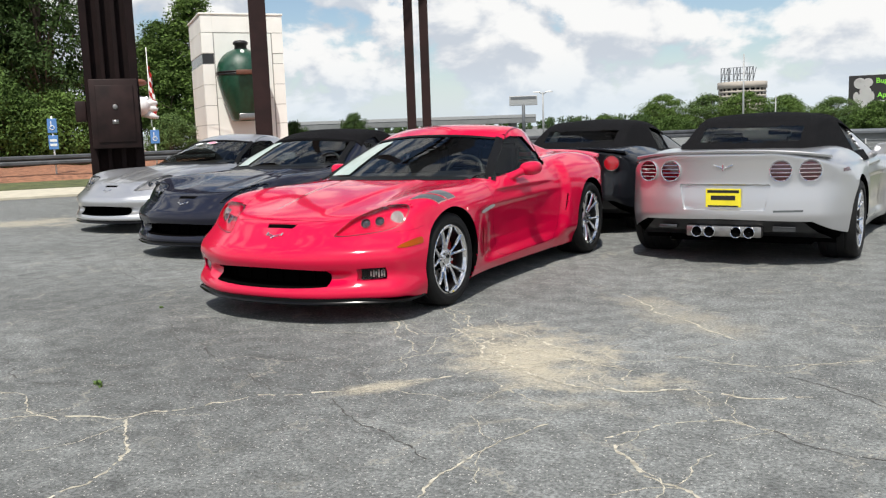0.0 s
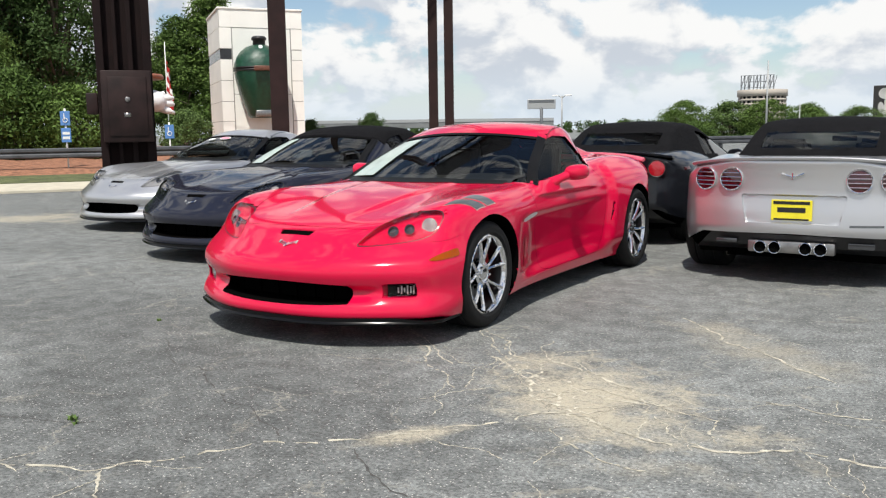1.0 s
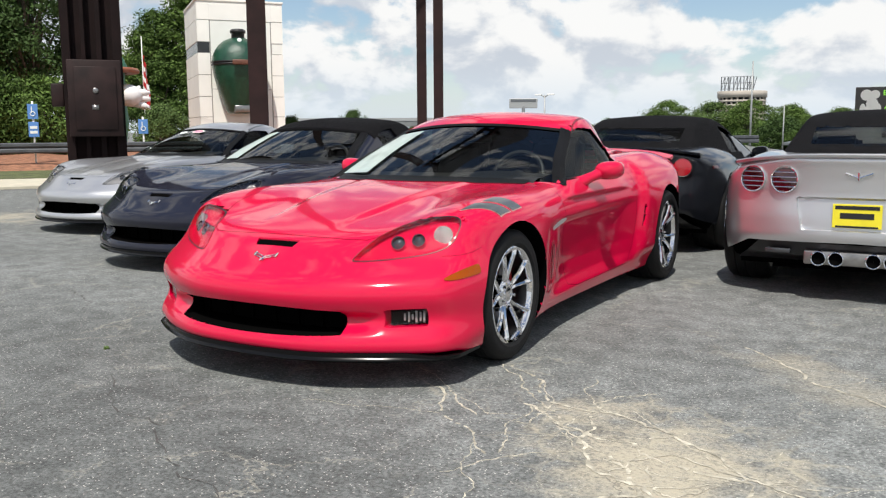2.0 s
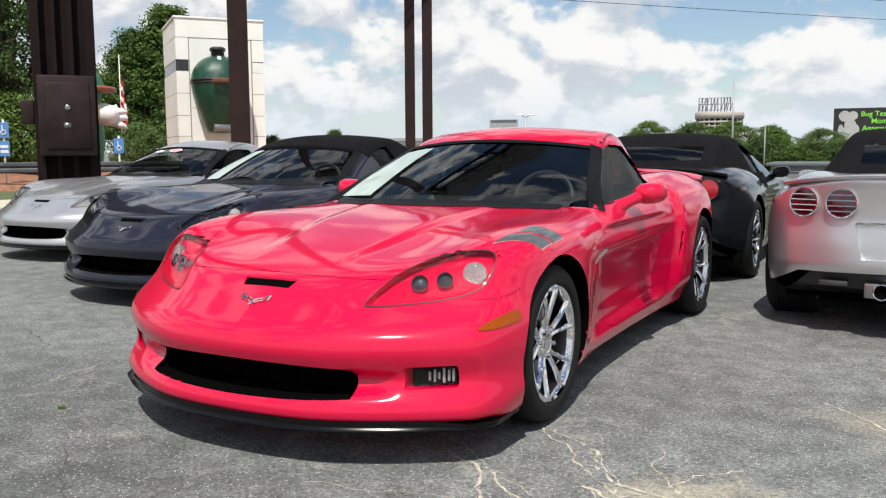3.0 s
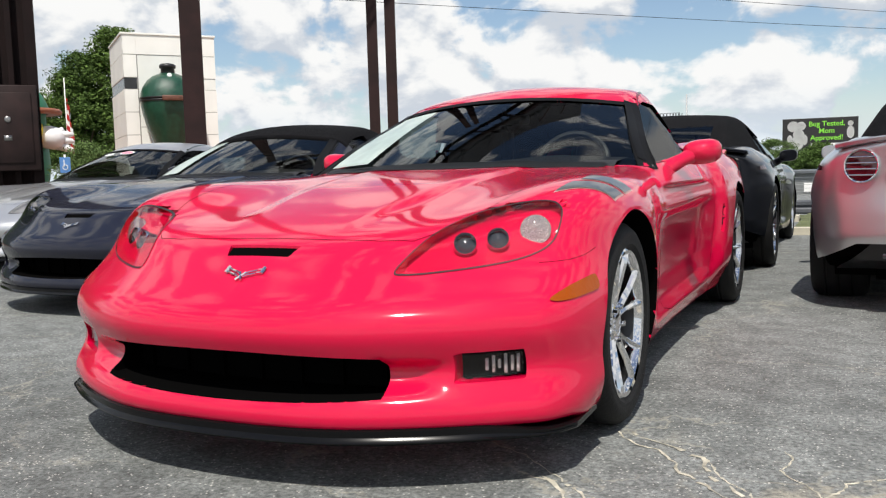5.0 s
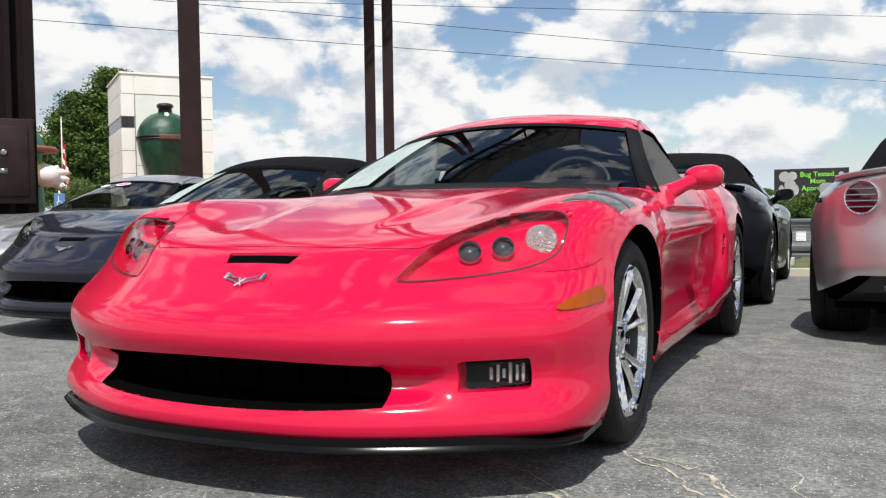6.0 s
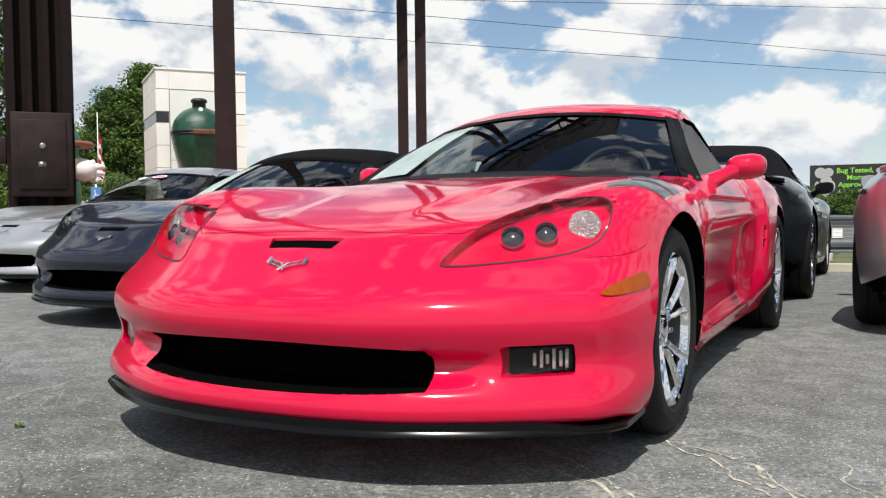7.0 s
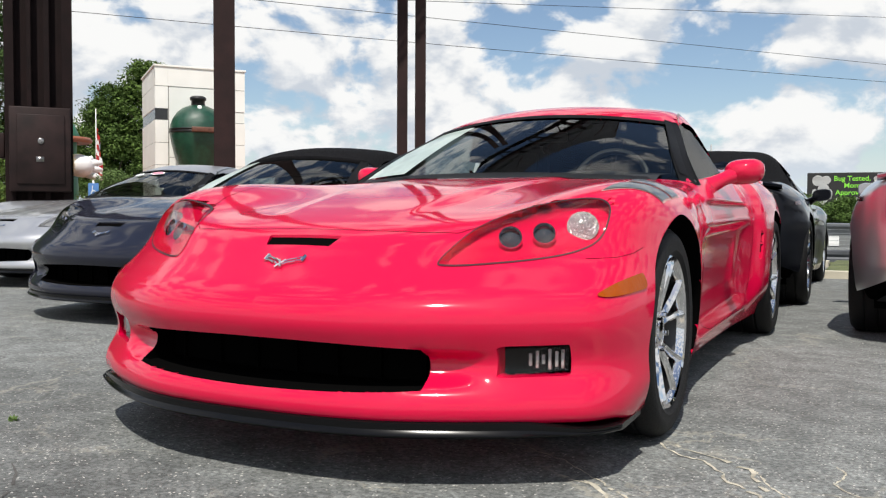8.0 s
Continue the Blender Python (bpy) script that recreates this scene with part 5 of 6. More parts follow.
def crack(material, width, *pts, branches=0):
    """A ragged thin band on the asphalt, its way broken up at random."""
    line = [Vector((*p, 0)) for p in pts]
    for _ in range(4):
        nxt = [line[0]]
        for a, b in zip(line, line[1:]):
            d = b - a
            off = Vector((-d.y, d.x, 0)) * rng.uniform(-0.13, 0.13)
            nxt += [(a + b) / 2 + off, b]
        line = nxt
    # hair cracks run off to the sides
    for _ in range(branches):
        p = rng.choice(line)
        q = rng.uniform(0, 6.28)
        ends = [p[:2]]
        for _ in range(rng.randint(2, 4)):
            q += rng.uniform(-0.7, 0.7)
            r = rng.uniform(0.08, 0.22)
            ends.append((ends[-1][0] + r * math.cos(q), ends[-1][1] + r * math.sin(q)))
        crack(material, width * 0.4, *ends)
    bm = bmesh.new()
    lift = Vector((0, 0, rng.uniform(0.0010, 0.0024)))
    va, vb = [], []
    for i, p in enumerate(line):
        d = (line[min(i + 1, len(line) - 1)] - line[max(i - 1, 0)]).normalized()
        n = Vector((-d.y, d.x, 0))
        w = 0.70 * width * rng.uniform(0.15, 1.0) * (0.25 if i in (0, len(line) - 1) else 1)
        va.append(bm.verts.new(p + n * w * rng.uniform(0.3, 0.7) + lift))
        vb.append(bm.verts.new(p - n * w * rng.uniform(0.3, 0.7) + lift))
    for i in range(len(va) - 1):
        if width > 0.012 and rng.random() < 0.10:
            continue
        bm.faces.new((va[i], va[i + 1], vb[i + 1], vb[i]))
    bmesh.ops.recalc_face_normals(bm, faces=bm.faces)
    ob = part("crack", bm, material, smooth=False)
    tagged(ob, "sand-filled crack in the asphalt" if material is SANDFILL else "dark open crack in the asphalt", "crack", "asphalt cracks", "structure")


crack(SANDFILL, 0.030, (-0.6, -3.2), (0.22, -2.94), (0.74, -2.69), (0.92, -2.44), (1.40, -1.98), (1.69, -1.63), (2.11, -1.19), branches=2)
crack(SANDFILL, 0.028, (0.76, -2.68), (0.98, -2.88), (1.15, -3.07), (1.20, -3.45), (1.0, -3.9), branches=2)
crack(SANDFILL, 0.030, (0.95, -0.10), (1.33, -0.54), (1.68, -0.59), (2.10, -0.85), branches=4)
crack(SANDFILL, 0.034, (1.48, -0.82), (1.77, -1.18), (2.09, -1.33), (2.33, -1.44), (2.84, -1.32), (3.4, -1.2), branches=4)
crack(SANDFILL, 0.028, (2.74, -2.05), (2.95, -2.29), (3.21, -2.45), (3.5, -2.8), branches=4)
crack(SANDFILL, 0.020, (2.74, -2.05), (2.87, -1.88), (3.13, -1.65), (3.38, -1.72), branches=4)
crack(DARKCRACK, 0.018, (3.30, -1.70), (3.61, -1.87), (4.1, -2.0))
crack(SANDFILL, 0.022, (2.37, -2.85), (2.35, -2.58), (2.38, -2.31), (2.48, -1.99), branches=2)
crack(DARKCRACK, 0.016, (1.43, -2.07), (1.71, -2.29), (2.0, -2.42), (2.23, -2.54))
crack(DARKCRACK, 0.016, (-0.63, -1.16), (0.12, -1.55), (0.76, -1.90), (1.10, -2.12))
crack(SANDFILL, 0.022, (0.81, -0.57), (1.12, -0.97), (1.37, -1.21), branches=2)
crack(DARKCRACK, 0.022, (-2.86, 0.28), (-2.45, 0.10), (-2.05, -0.21))
crack(SANDFILL, 0.020, (2.66, -0.75), (3.19, -0.76), (3.62, -0.47), branches=2)
crack(DARKCRACK, 0.014, (3.24, -0.93), (3.48, -1.04), (3.9, -1.3))
crack(SANDFILL, 0.022, (1.97, -1.49), (2.25, -1.71), (2.46, -1.75), branches=2)
crack(SANDFILL, 0.030, (1.87, 0.79), (2.23, 0.30), (2.69, -0.12), (2.9, -0.3), branches=2)
crack(SANDFILL, 0.020, (0.74, -0.56), (0.96, -0.68), (1.15, -0.85), branches=2)
crack(SANDFILL, 0.018, (0.91, -0.11), (1.09, -0.29), (1.26, -0.53), (1.6, -0.95), branches=2)
crack(SANDFILL, 0.034, (1.25, -0.62), (1.48, -0.80), (1.80, -0.86), (2.05, -1.02), (2.45, -0.98), branches=5)
crack(SANDFILL, 0.030, (1.55, -0.62), (1.62, -0.95), (1.85, -1.10), (2.0, -1.33), branches=4)
crack(DARKCRACK, 0.014, (-1.5, -2.4), (-0.9, -2.2), (-0.3, -2.5), (0.3, -2.3))
crack(SANDFILL, 0.018, (1.78, -1.18), (1.95, -0.9), (2.25, -1.0), (2.55, -1.1), (2.61, -1.37), branches=2)
crack(SANDFILL, 0.018, (2.1, -0.85), (2.25, -1.05), (2.33, -1.44), branches=2)
crack(SANDFILL, 0.016, (-0.5, -2.75), (0.0, -2.65), (0.5, -2.84), branches=2)


def flat_patch(name, loop, z, material, label, thick=0.0):
    bm = bmesh.new()
    f = bm.faces.new([bm.verts.new((x, y, z)) for x, y in loop])
    if f.normal.z < 0:
        f.normal_flip()
    if thick:
        r = bmesh.ops.extrude_face_region(bm, geom=[f])
        for v in r["geom"]:
            if isinstance(v, bmesh.types.BMVert):
                v.co.z += thick
        bmesh.ops.recalc_face_normals(bm, faces=bm.faces)
    ob = part(name, bm, material, smooth=False)
    return tagged(ob, label, name, kind="structure")


GRASS = mat("grass", (0.095, 0.11, 0.042), 0.95, noise_scale=3, noise_amt=0.5, bump=1.0, bump_scale=40)
CONCRETE = mat("concrete", (0.52, 0.48, 0.38), 0.9, noise_scale=4, noise_amt=0.12, bump=0.2, bump_scale=60)
MULCH = mat("red_mulch", (0.28, 0.13, 0.075), 0.95, noise_scale=6, noise_amt=0.45, bump=1.0, bump_scale=40)


def side_line(s, d):
    """A place s metres along and d metres behind the line of the left-hand rail."""
    return (-19.8 + 0.616 * s - 0.788 * d, 13.3 + 0.788 * s + 0.616 * d)


flat_patch("grass_verge", [side_line(-30, -7.0), side_line(-7.5, -8.2), side_line(-4.6, -7.4), side_line(-4.6, -5.4), side_line(12, -5.2), side_line(12, -0.8), side_line(-30, -0.8)], 0.004, GRASS, "dry green grass verge", 0.06)
flat_patch("pavement", [side_line(-4.5, -8.8), side_line(14, -8.4), side_line(14, -5.25), side_line(-4.5, -5.45)], 0.004, CONCRETE, "pale concrete apron by the verge", 0.05)


def mulch_bank():
    rows = []
    for s in np.linspace(-32, 16, 60):
        for d, z in ((-0.9, 0.0), (0.2, 0.22), (1.6, 0.34), (3.5, 0.42), (30, 0.5)):
            x, y = side_line(s, d)
            rows.append((x, y, z + rng.uniform(-0.04, 0.04)))
    ob = mesh_part("planting_bank", rows, grid_faces(60, 5), MULCH)
    tagged(ob, "bank of red-brown mulch", "ground", kind="structure")


mulch_bank()
GALV = mat("weathered_rail", (0.09, 0.095, 0.105), 0.6, 0.4, noise_scale=3, noise_amt=0.3)


def guard_rail(a, b, top, base, post_gap, material=GALV, label="dark weathered steel guard rail"):
    a, b = Vector((*a, 0)), Vector((*b, 0))
    d = (b - a)
    length = d.length
    d.normalize()
    n = Vector((d.y, -d.x, 0))
    rail = new("guard_rail")
    tagged(rail, label, "guard rail")
    rail.location = (*a[:2], base)
    prof = [(0.0, 0.0), (0.05, -0.03), (0.05, -0.10), (0.0, -0.15), (0.05, -0.20), (0.05, -0.27), (0.0, -0.31), (-0.012, -0.31), (0.035, -0.265), (0.035, -0.205), (-0.015, -0.15), (0.035, -0.095), (0.035, -0.035), (-0.012, 0.0)]
    bm = bmesh.new()
    ends = []
    for q in (0, length):
        ends.append([bm.verts.new(d * q + n * o + Vector((0, 0, top - base + z))) for o, z in prof])
    for k in range(len(prof)):
        bm.faces.new((ends[0][k], ends[0][(k + 1) % len(prof)], ends[1][(k + 1) % len(prof)], ends[1][k]))
    bm.faces.new(ends[0][::-1]); bm.faces.new(ends[1])
    bmesh.ops.recalc_face_normals(bm, faces=bm.faces)
    part("beam", bm, material, rail, smooth=False)
    me = None
    for q in np.arange(1.0, length, post_gap):
        if me is None:
            bm = bmesh.new()
            box(bm, -0.08, 0.08, -0.08, 0.08, -0.1, top - base - 0.02, 0.01)
            ob = part("post", bm, material, rail, smooth=False)
            me = ob.data
        else:
            ob = new("post", me)
            ob.parent = rail
        ob.location = d * q - n * 0.09


guard_rail(side_line(-28, 0), side_line(26, 0), 0.84, 0.2, 3.9)
guard_rail((-9.0, 17.4), (16.0, 20.0), -0.06, -0.85, 3.8)

# ---- tall brown sign structure ----
POSTBROWN = mat("dark_brown_steel", (0.011, 0.0055, 0.0055), 0.75, 0.0, noise_scale=2.5, noise_amt=0.4, bump=0.15, bump_scale=30, spec=0.15)
RUST = mat("brown_steel", (0.022, 0.0095, 0.009), 0.75, 0.0, noise_scale=2.5, noise_amt=0.4, bump=0.15, bump_scale=30, spec=0.25)
BOXSTEEL = mat("box_steel", (0.018, 0.009, 0.0085), 0.6, 0.0, noise_scale=3.0, noise_amt=0.5, spec=0.25, bump=0.1, bump_scale=14)
SIGNBACK = mat("sign_back", (0.05, 0.05, 0.055), 0.6, noise_scale=1.5, noise_amt=0.3)


def h_post(x, y, w, d, h, rz, name="sign_post", label="tall brown painted steel sign post"):
    """A steel column: two flanges and a web, with stiffening plates."""
    bm = bmesh.new()
    t = w * 0.09
    box(bm, -w / 2, w / 2, -d / 2, -d / 2 + t, 0, h, 0.006)
    box(bm, -w / 2, w / 2, d / 2 - t, d / 2, 0, h, 0.006)
    box(bm, -w / 2 + t, -w / 2 + 2 * t, -d / 2 + t, d / 2 - t, 0, h)
    box(bm, w / 2 - 2 * t, w / 2 - t, -d / 2 + t, d / 2 - t, 0, h)
    ob = part(name, bm, RUST, None, smooth=False)
    ob.matrix_basis = pose(x, y, 0, 0, 0, rz)
    tagged(ob, label, "post", "posts of the sign structure")
    return ob


def big_post():
    root = new("sign_post")
    root.matrix_basis = pose(-12.3, 8.24, 0, 0, 0, 50)
    tagged(root, "broad brown steel sign post with an electrical box", "post", "posts of the sign structure")
    bm = bmesh.new()
    box(bm, -0.52, 0.52, -0.12, 0.34, 0, 13, 0.01)
    part("column", bm, POSTBROWN, root, smooth=False)
    for x0, x1 in ((-0.56, -0.40), (-0.20, -0.12), (0.08, 0.18), (0.38, 0.56)):
        bm = bmesh.new()
        box(bm, x0, x1, -0.30, -0.12, 0, 13, 0.01)
        part("flange", bm, POSTBROWN, root, smooth=False)
    bx = new("electrical_box")
    bx.parent = root
    bm = bmesh.new()
    box(bm, -0.48, 0.52, -0.56, -0.305, 1.05, 2.55, 0.02)
    part("case", bm, BOXSTEEL, bx, "brown steel electrical case")
    bm = bmesh.new()
    box(bm, -0.36, 0.42, -0.585, -0.565, 1.18, 2.42, 0.015)
    part("door", bm, BOXSTEEL, bx, "brown steel box door")
    bm = bmesh.new()
    lathe_at(bm, [(0, 0.055), (0.012, 0.055), (0.02, 0.04), (0.02, 0.001)], 20, (0.03, -0.585, 1.95), (0, -1, 0))
    part("dial", bm, STEEL, bx, "small pale round meter")
    bm = bmesh.new()
    box(bm, -0.05, 0.08, -0.592, -0.586, 1.58, 1.67)
    part("notice", bm, STEEL, bx, "small pale notice plate")
    bm = bmesh.new()
    box(bm, -0.80, -0.57, -0.2, 0.05, 1.65, 2.1, 0.02)
    part("side_box", bm, BOXSTEEL, root, "small dark side box")


big_post()
h_post(-8.36, 8.70, 0.34, 0.34, 11, 42)
h_post(-6.70, 11.83, 0.20, 0.20, 11, 30)
h_post(-6.40, 12.0, 0.20, 0.20, 11, 30)


def overhead_sign():
    root = new("overhead_sign")
    root.matrix_basis = pose(-4.6, 11.4, 10.2, 0, 0, 62)
    tagged(root, "dark overhead billboard seen from below, with catwalk and struts", "billboard")
    bm = bmesh.new()
    box(bm, -4.5, 4.5, -0.06, 0.06, 0.5, 3.6)
    part("panel", bm, SIGNBACK, root, smooth=False)
    for y in (-0.5, 0.5):
        bm = bmesh.new()
        box(bm, -4.5, 4.5, y - 0.08, y + 0.08, 0.1, 0.32)
        part("beam", bm, RUST, root, smooth=False)
    for i, x in enumerate(np.linspace(-4.3, 4.3, 7)):
        bm = bmesh.new()
        box(bm, x - 0.05, x + 0.05, -0.9, 0.9, 0.32, 0.42)
        tube(bm, [(x, -0.85, 0.4), (x, -0.1, 2.6)], 0.035, 6)
        tube(bm, [(x, 0.85, 0.4), (x, 0.1, 2.6)], 0.035, 6)
        part("strut", bm, RUST, root, smooth=False)
    for y in (-1.0, 0.72):
        for k in range(3):
            bm = bmesh.new()
            box(bm, -4.5, 4.5, y + 0.10 * k, y + 0.10 * k + 0.06, 0.43, 0.46)
            part("catwalk_plank", bm, GALV, root, smooth=False)


overhead_sign()


def cable(a, b, sag, label="black overhead power cable"):
    a, b = Vector(a), Vector(b)
    pts = [a + (b - a) * t - Vector((0, 0, sag * 4 * t * (1 - t))) for t in np.linspace(0, 1, 40)]
    bm = bmesh.new()
    tube(bm, pts, 0.011, 5)
    tagged(part("power_cable", bm, TRIM), label, "cable", "overhead cables")


cable((-41.5, -5.8, 7.5), (44.0, 90.1, 7.9), 0.8)
cable((-43.0, -9.8, 7.85), (41.0, 90.6, 7.85), 0.0)
cable((-32.0, 11.0, 8.0), (42.0, 82.0, 12.4), 0.0)

# ---- white tower with the green cooker on its front ----
WHITE = mat("white_panel", (0.88, 0.87, 0.82), 0.6, noise_scale=0.8, noise_amt=0.05)
WHITE_IN = mat("white_recess", (0.84, 0.85, 0.80), 0.6, noise_scale=0.8, noise_amt=0.05)
JOINT = mat("panel_joint", (0.30, 0.29, 0.27), 0.8)
SMOKE = mat("dark_window", (0.03, 0.032, 0.035), 0.2, noise_scale=3, noise_amt=0.2)
EGG = mat("green_ceramic", (0.008, 0.055, 0.030), 0.35, coat=0.25, noise_scale=5, noise_amt=0.25, bump=0.5, bump_scale=45)
WOODBAND = mat("brown_band", (0.13, 0.05, 0.03), 0.5, noise_scale=6, noise_amt=0.3)


def sign_tower():
    root = new("white_tower")
    root.matrix_basis = pose(-24.4, 23.2, 0, 0, 0, 52)
    tagged(root, "white panelled tower with a green egg-shaped cooker mounted on its face", "building")
    W, D, H = 3.6, 4.2, 6.55
    bm = bmesh.new()
    box(bm, 0.03, W - 0.03, 0.03, D, 0, H - 0.05)
    part("core", bm, JOINT, root, smooth=False)
    # cladding: separate panels with open joints
    levels = [0, 0.9, 1.75, 2.6, 3.5, 4.4, 4.85, 5.75, H]
    for z0, z1 in zip(levels, levels[1:]):
        dark = abs(z0 - 4.4) < 0.01
        for face, (a, b) in (("side", (0.0, D)), ("l", (0.0, 0.52)), ("r", (W - 0.50, W))):
            bm = bmesh.new()
            if face == "side":
                box(bm, 0.0 if not dark else 0.025, 0.03, a, b, z0 + 0.012, z1 - 0.012)
            else:
                if dark:
                    box(bm, a + 0.02, b - 0.02, 0.02, 0.031, z0 + 0.012, z1 - 0.012)
                else:
                    box(bm, a + 0.004, b - 0.004, 0.0, 0.03, z0 + 0.012, z1 - 0.012)
            part("panel", bm, (SMOKE if face != "r" else WHITE_IN) if dark else WHITE, root, smooth=False)
    bm = bmesh.new()
    box(bm, 0.52, W - 0.50, 0.0, 0.03, 5.76, H - 0.012)
    part("panel", bm, WHITE, root, smooth=False)
    for z0, z1 in ((0.0, 2.9), (2.92, 5.74)):
        bm = bmesh.new()
        box(bm, 0.56, W - 0.54, 0.02, 0.04, z0, z1)
        part("panel", bm, WHITE_IN, root, smooth=False)
    bm = bmesh.new()
    box(bm, -0.04, W + 0.04, -0.04, D + 0.04, H - 0.03, H + 0.05, 0.01)
    part("coping", bm, WHITE, root, "white roof coping", smooth=False)
    # cooker
    cx, cz, y = 1.60, 3.60, -0.55
    prof = [(-1.72, 0.50), (-1.62, 0.58), (-1.2, 0.72), (-0.7, 0.90), (-0.2, 1.03), (0.10, 1.08), (0.26, 1.095)]
    bm = bmesh.new()
    lathe_at(bm, [(-1.72, 0.001)] + prof, 40, (cx, y, cz), (0, 0, 1))
    part("cooker_base", bm, EGG, root, "dark green ceramic cooker bowl")
    bm = bmesh.new()
    lathe_at(bm, [(0.40, 1.10), (0.6, 1.07), (0.85, 0.97), (1.08, 0.81), (1.25, 0.60), (1.36, 0.34), (1.40, 0.001)], 40, (cx, y, cz), (0, 0, 1))
    part("cooker_lid", bm, EGG, root, "dark green ceramic cooker dome")
    bm = bmesh.new()
    lathe_at(bm, [(0.24, 1.09), (0.25, 1.125), (0.31, 1.13), (0.315, 1.095), (0.35, 1.095), (0.355, 1.13), (0.41, 1.125), (0.42, 1.09)], 40, (cx, y, cz), (0, 0, 1))
    part("band", bm, TRIM, root, "dark metal band")
    bm = bmesh.new()
    box(bm, cx - 0.45, cx + 0.55, y - 1.26, y - 1.14, cz + 0.22, cz + 0.42, 0.03)
    part("handle", bm, WOODBAND, root, "brown wooden cooker handle")
    bm = bmesh.new()
    lathe_at(bm, [(1.30, 0.28), (1.56, 0.26), (1.58, 0.32), (1.68, 0.32), (1.74, 0.24), (1.77, 0.001)], 24, (cx, y, cz), (0, 0, 1))
    part("chimney_cap", bm, TRIM, root, "black vent cap")
    bm = bmesh.new()
    lathe_at(bm, [(0, 0.09), (0.05, 0.09), (0.06, 0.07), (0.06, 0.001)], 20, (cx - 0.05, y - 0.64, cz + 1.22), (0, -1, 0.5))
    part("thermometer", bm, PAPER, root, "round white thermometer")
    bm = bmesh.new()
    box(bm, cx - 0.34, cx + 0.34, y - 0.70, y - 0.2, cz - 1.68, cz - 1.40, 0.03)
    part("draft_door", bm, STEEL, root, "bright metal draft door")


sign_tower()

# ---- plants ----
BARK = mat("bark", (0.10, 0.075, 0.055), 0.95, noise_scale=6, noise_amt=0.4, bump=0.8, bump_scale=25)


def leaf_material(name, color):
    m = mat(name, color, 0.75, spec=0.2)
    N, L, b = node_chain(m)
    g = N.new("ShaderNodeNewGeometry")
    r = N.new("ShaderNodeMapRange")
    r.inputs[3].default_value, r.inputs[4].default_value = 0.55, 1.45
    L.new(g.outputs["Random Per Island"], r.inputs[0])
    v = N.new("ShaderNodeVectorMath"); v.operation = "SCALE"
    v.inputs[0].default_value = color
    L.new(r.outputs[0], v.inputs[3])
    L.new(v.outputs[0], b.inputs["Base Color"])
    return m


LEAF = leaf_material("leaf_green", (0.060, 0.105, 0.022))
LEAF_DARK = leaf_material("leaf_dark", (0.045, 0.082, 0.022))
LEAF_LIGHT = leaf_material("leaf_light", (0.085, 0.14, 0.030))
LEAF_ROAD = leaf_material("leaf_road", (0.095, 0.15, 0.045))
nrng = np.random.default_rng(11)


def leaf_cloud(centres, radii, per, size):
    """Loose leaves round the clump centres; each leaf a small bent blade."""
    C = np.repeat(centres, per, axis=0)
    R = np.repeat(radii, per)
    d = nrng.normal(size=(len(C), 3))
    d /= np.linalg.norm(d, axis=1)[:, None]
    P = C + d * (R * nrng.random(len(C)) ** 0.45)[:, None] * np.array([1, 1, 0.8])
    a = nrng.normal(size=P.shape)
    a /= np.linalg.norm(a, axis=1)[:, None]
    b = np.cross(a, d + 0.3 * nrng.normal(size=P.shape))
    b /= np.maximum(np.linalg.norm(b, axis=1), 1e-6)[:, None]
    s = size * nrng.uniform(0.6, 1.4, len(P))[:, None]
    V = np.stack([P - a * s, P + b * s * 0.45, P + a * s, P - b * s * 0.45], 1).reshape(-1, 3)
    F = np.arange(len(V)).reshape(-1, 4)
    return V, F


def tree_meshes(kind, h, w, clumps, per, leaf, base=0.25):
    """Trunk with limbs, and a crown of leaves in clumps."""
    bm = bmesh.new()
    trunk_top = h * 0.8
    n = 6
    bend = [Vector((nrng.normal() * 0.02 * h * (k / n), nrng.normal() * 0.02 * h * (k / n), trunk_top * k / n)) for k in range(n + 1)]
    tube(bm, bend, [h * 0.022 * (1 - 0.8 * k / n) for k in range(n + 1)], 8)
    cs, rs = [], []
    for k in range(clumps):
        t = nrng.random()
        if kind == "pine":
            z = h * (base + (1 - base) * t)
            r = w * (1 - t) ** 0.8 * 0.55 + 0.12 * w
        elif kind == "bush":
            z = h * (0.03 + 0.87 * t)
            r = w * 0.5 * math.sqrt(max(0.05, 1 - (2 * t - 0.9) ** 2))
        else:
            z = h * (base + (1 - base) * t)
            r = w * 0.5 * math.sqrt(max(0.03, 1 - (2 * t - 0.95) ** 2))
        q = nrng.random() * 2 * math.pi
        rr = r * math.sqrt(nrng.uniform(0.15, 1.0)) * nrng.uniform(0.75, 1.15)
        p = np.array([rr * math.cos(q), rr * math.sin(q), z])
        cs.append(p)
        rs.append(w * nrng.uniform(0.09, 0.17))
        if k % 5 == 0:
            s = bend[min(n, int(n * min(0.95, max(0.15, (z / h - 0.12)))))]
            tube(bm, [s, (s + Vector(p)) / 2 + Vector((0, 0, 0.03 * h)), Vector(p)], [h * 0.008, h * 0.005, h * 0.002], 5)
    trunk = bm_mesh(bm)
    V, F = leaf_cloud(np.array(cs), np.array(rs), per, leaf)
    crown = bpy.data.meshes.new("crown")
    crown.vertices.add(len(V)); crown.vertices.foreach_set("co", V.astype(np.float32).ravel())
    crown.loops.add(F.size); crown.loops.foreach_set("vertex_index", F.astype(np.int32).ravel())
    crown.polygons.add(len(F)); crown.polygons.foreach_set("loop_start", np.arange(0, F.size, 4, dtype=np.int32))
    crown.update(calc_edges=True)
    return trunk, crown


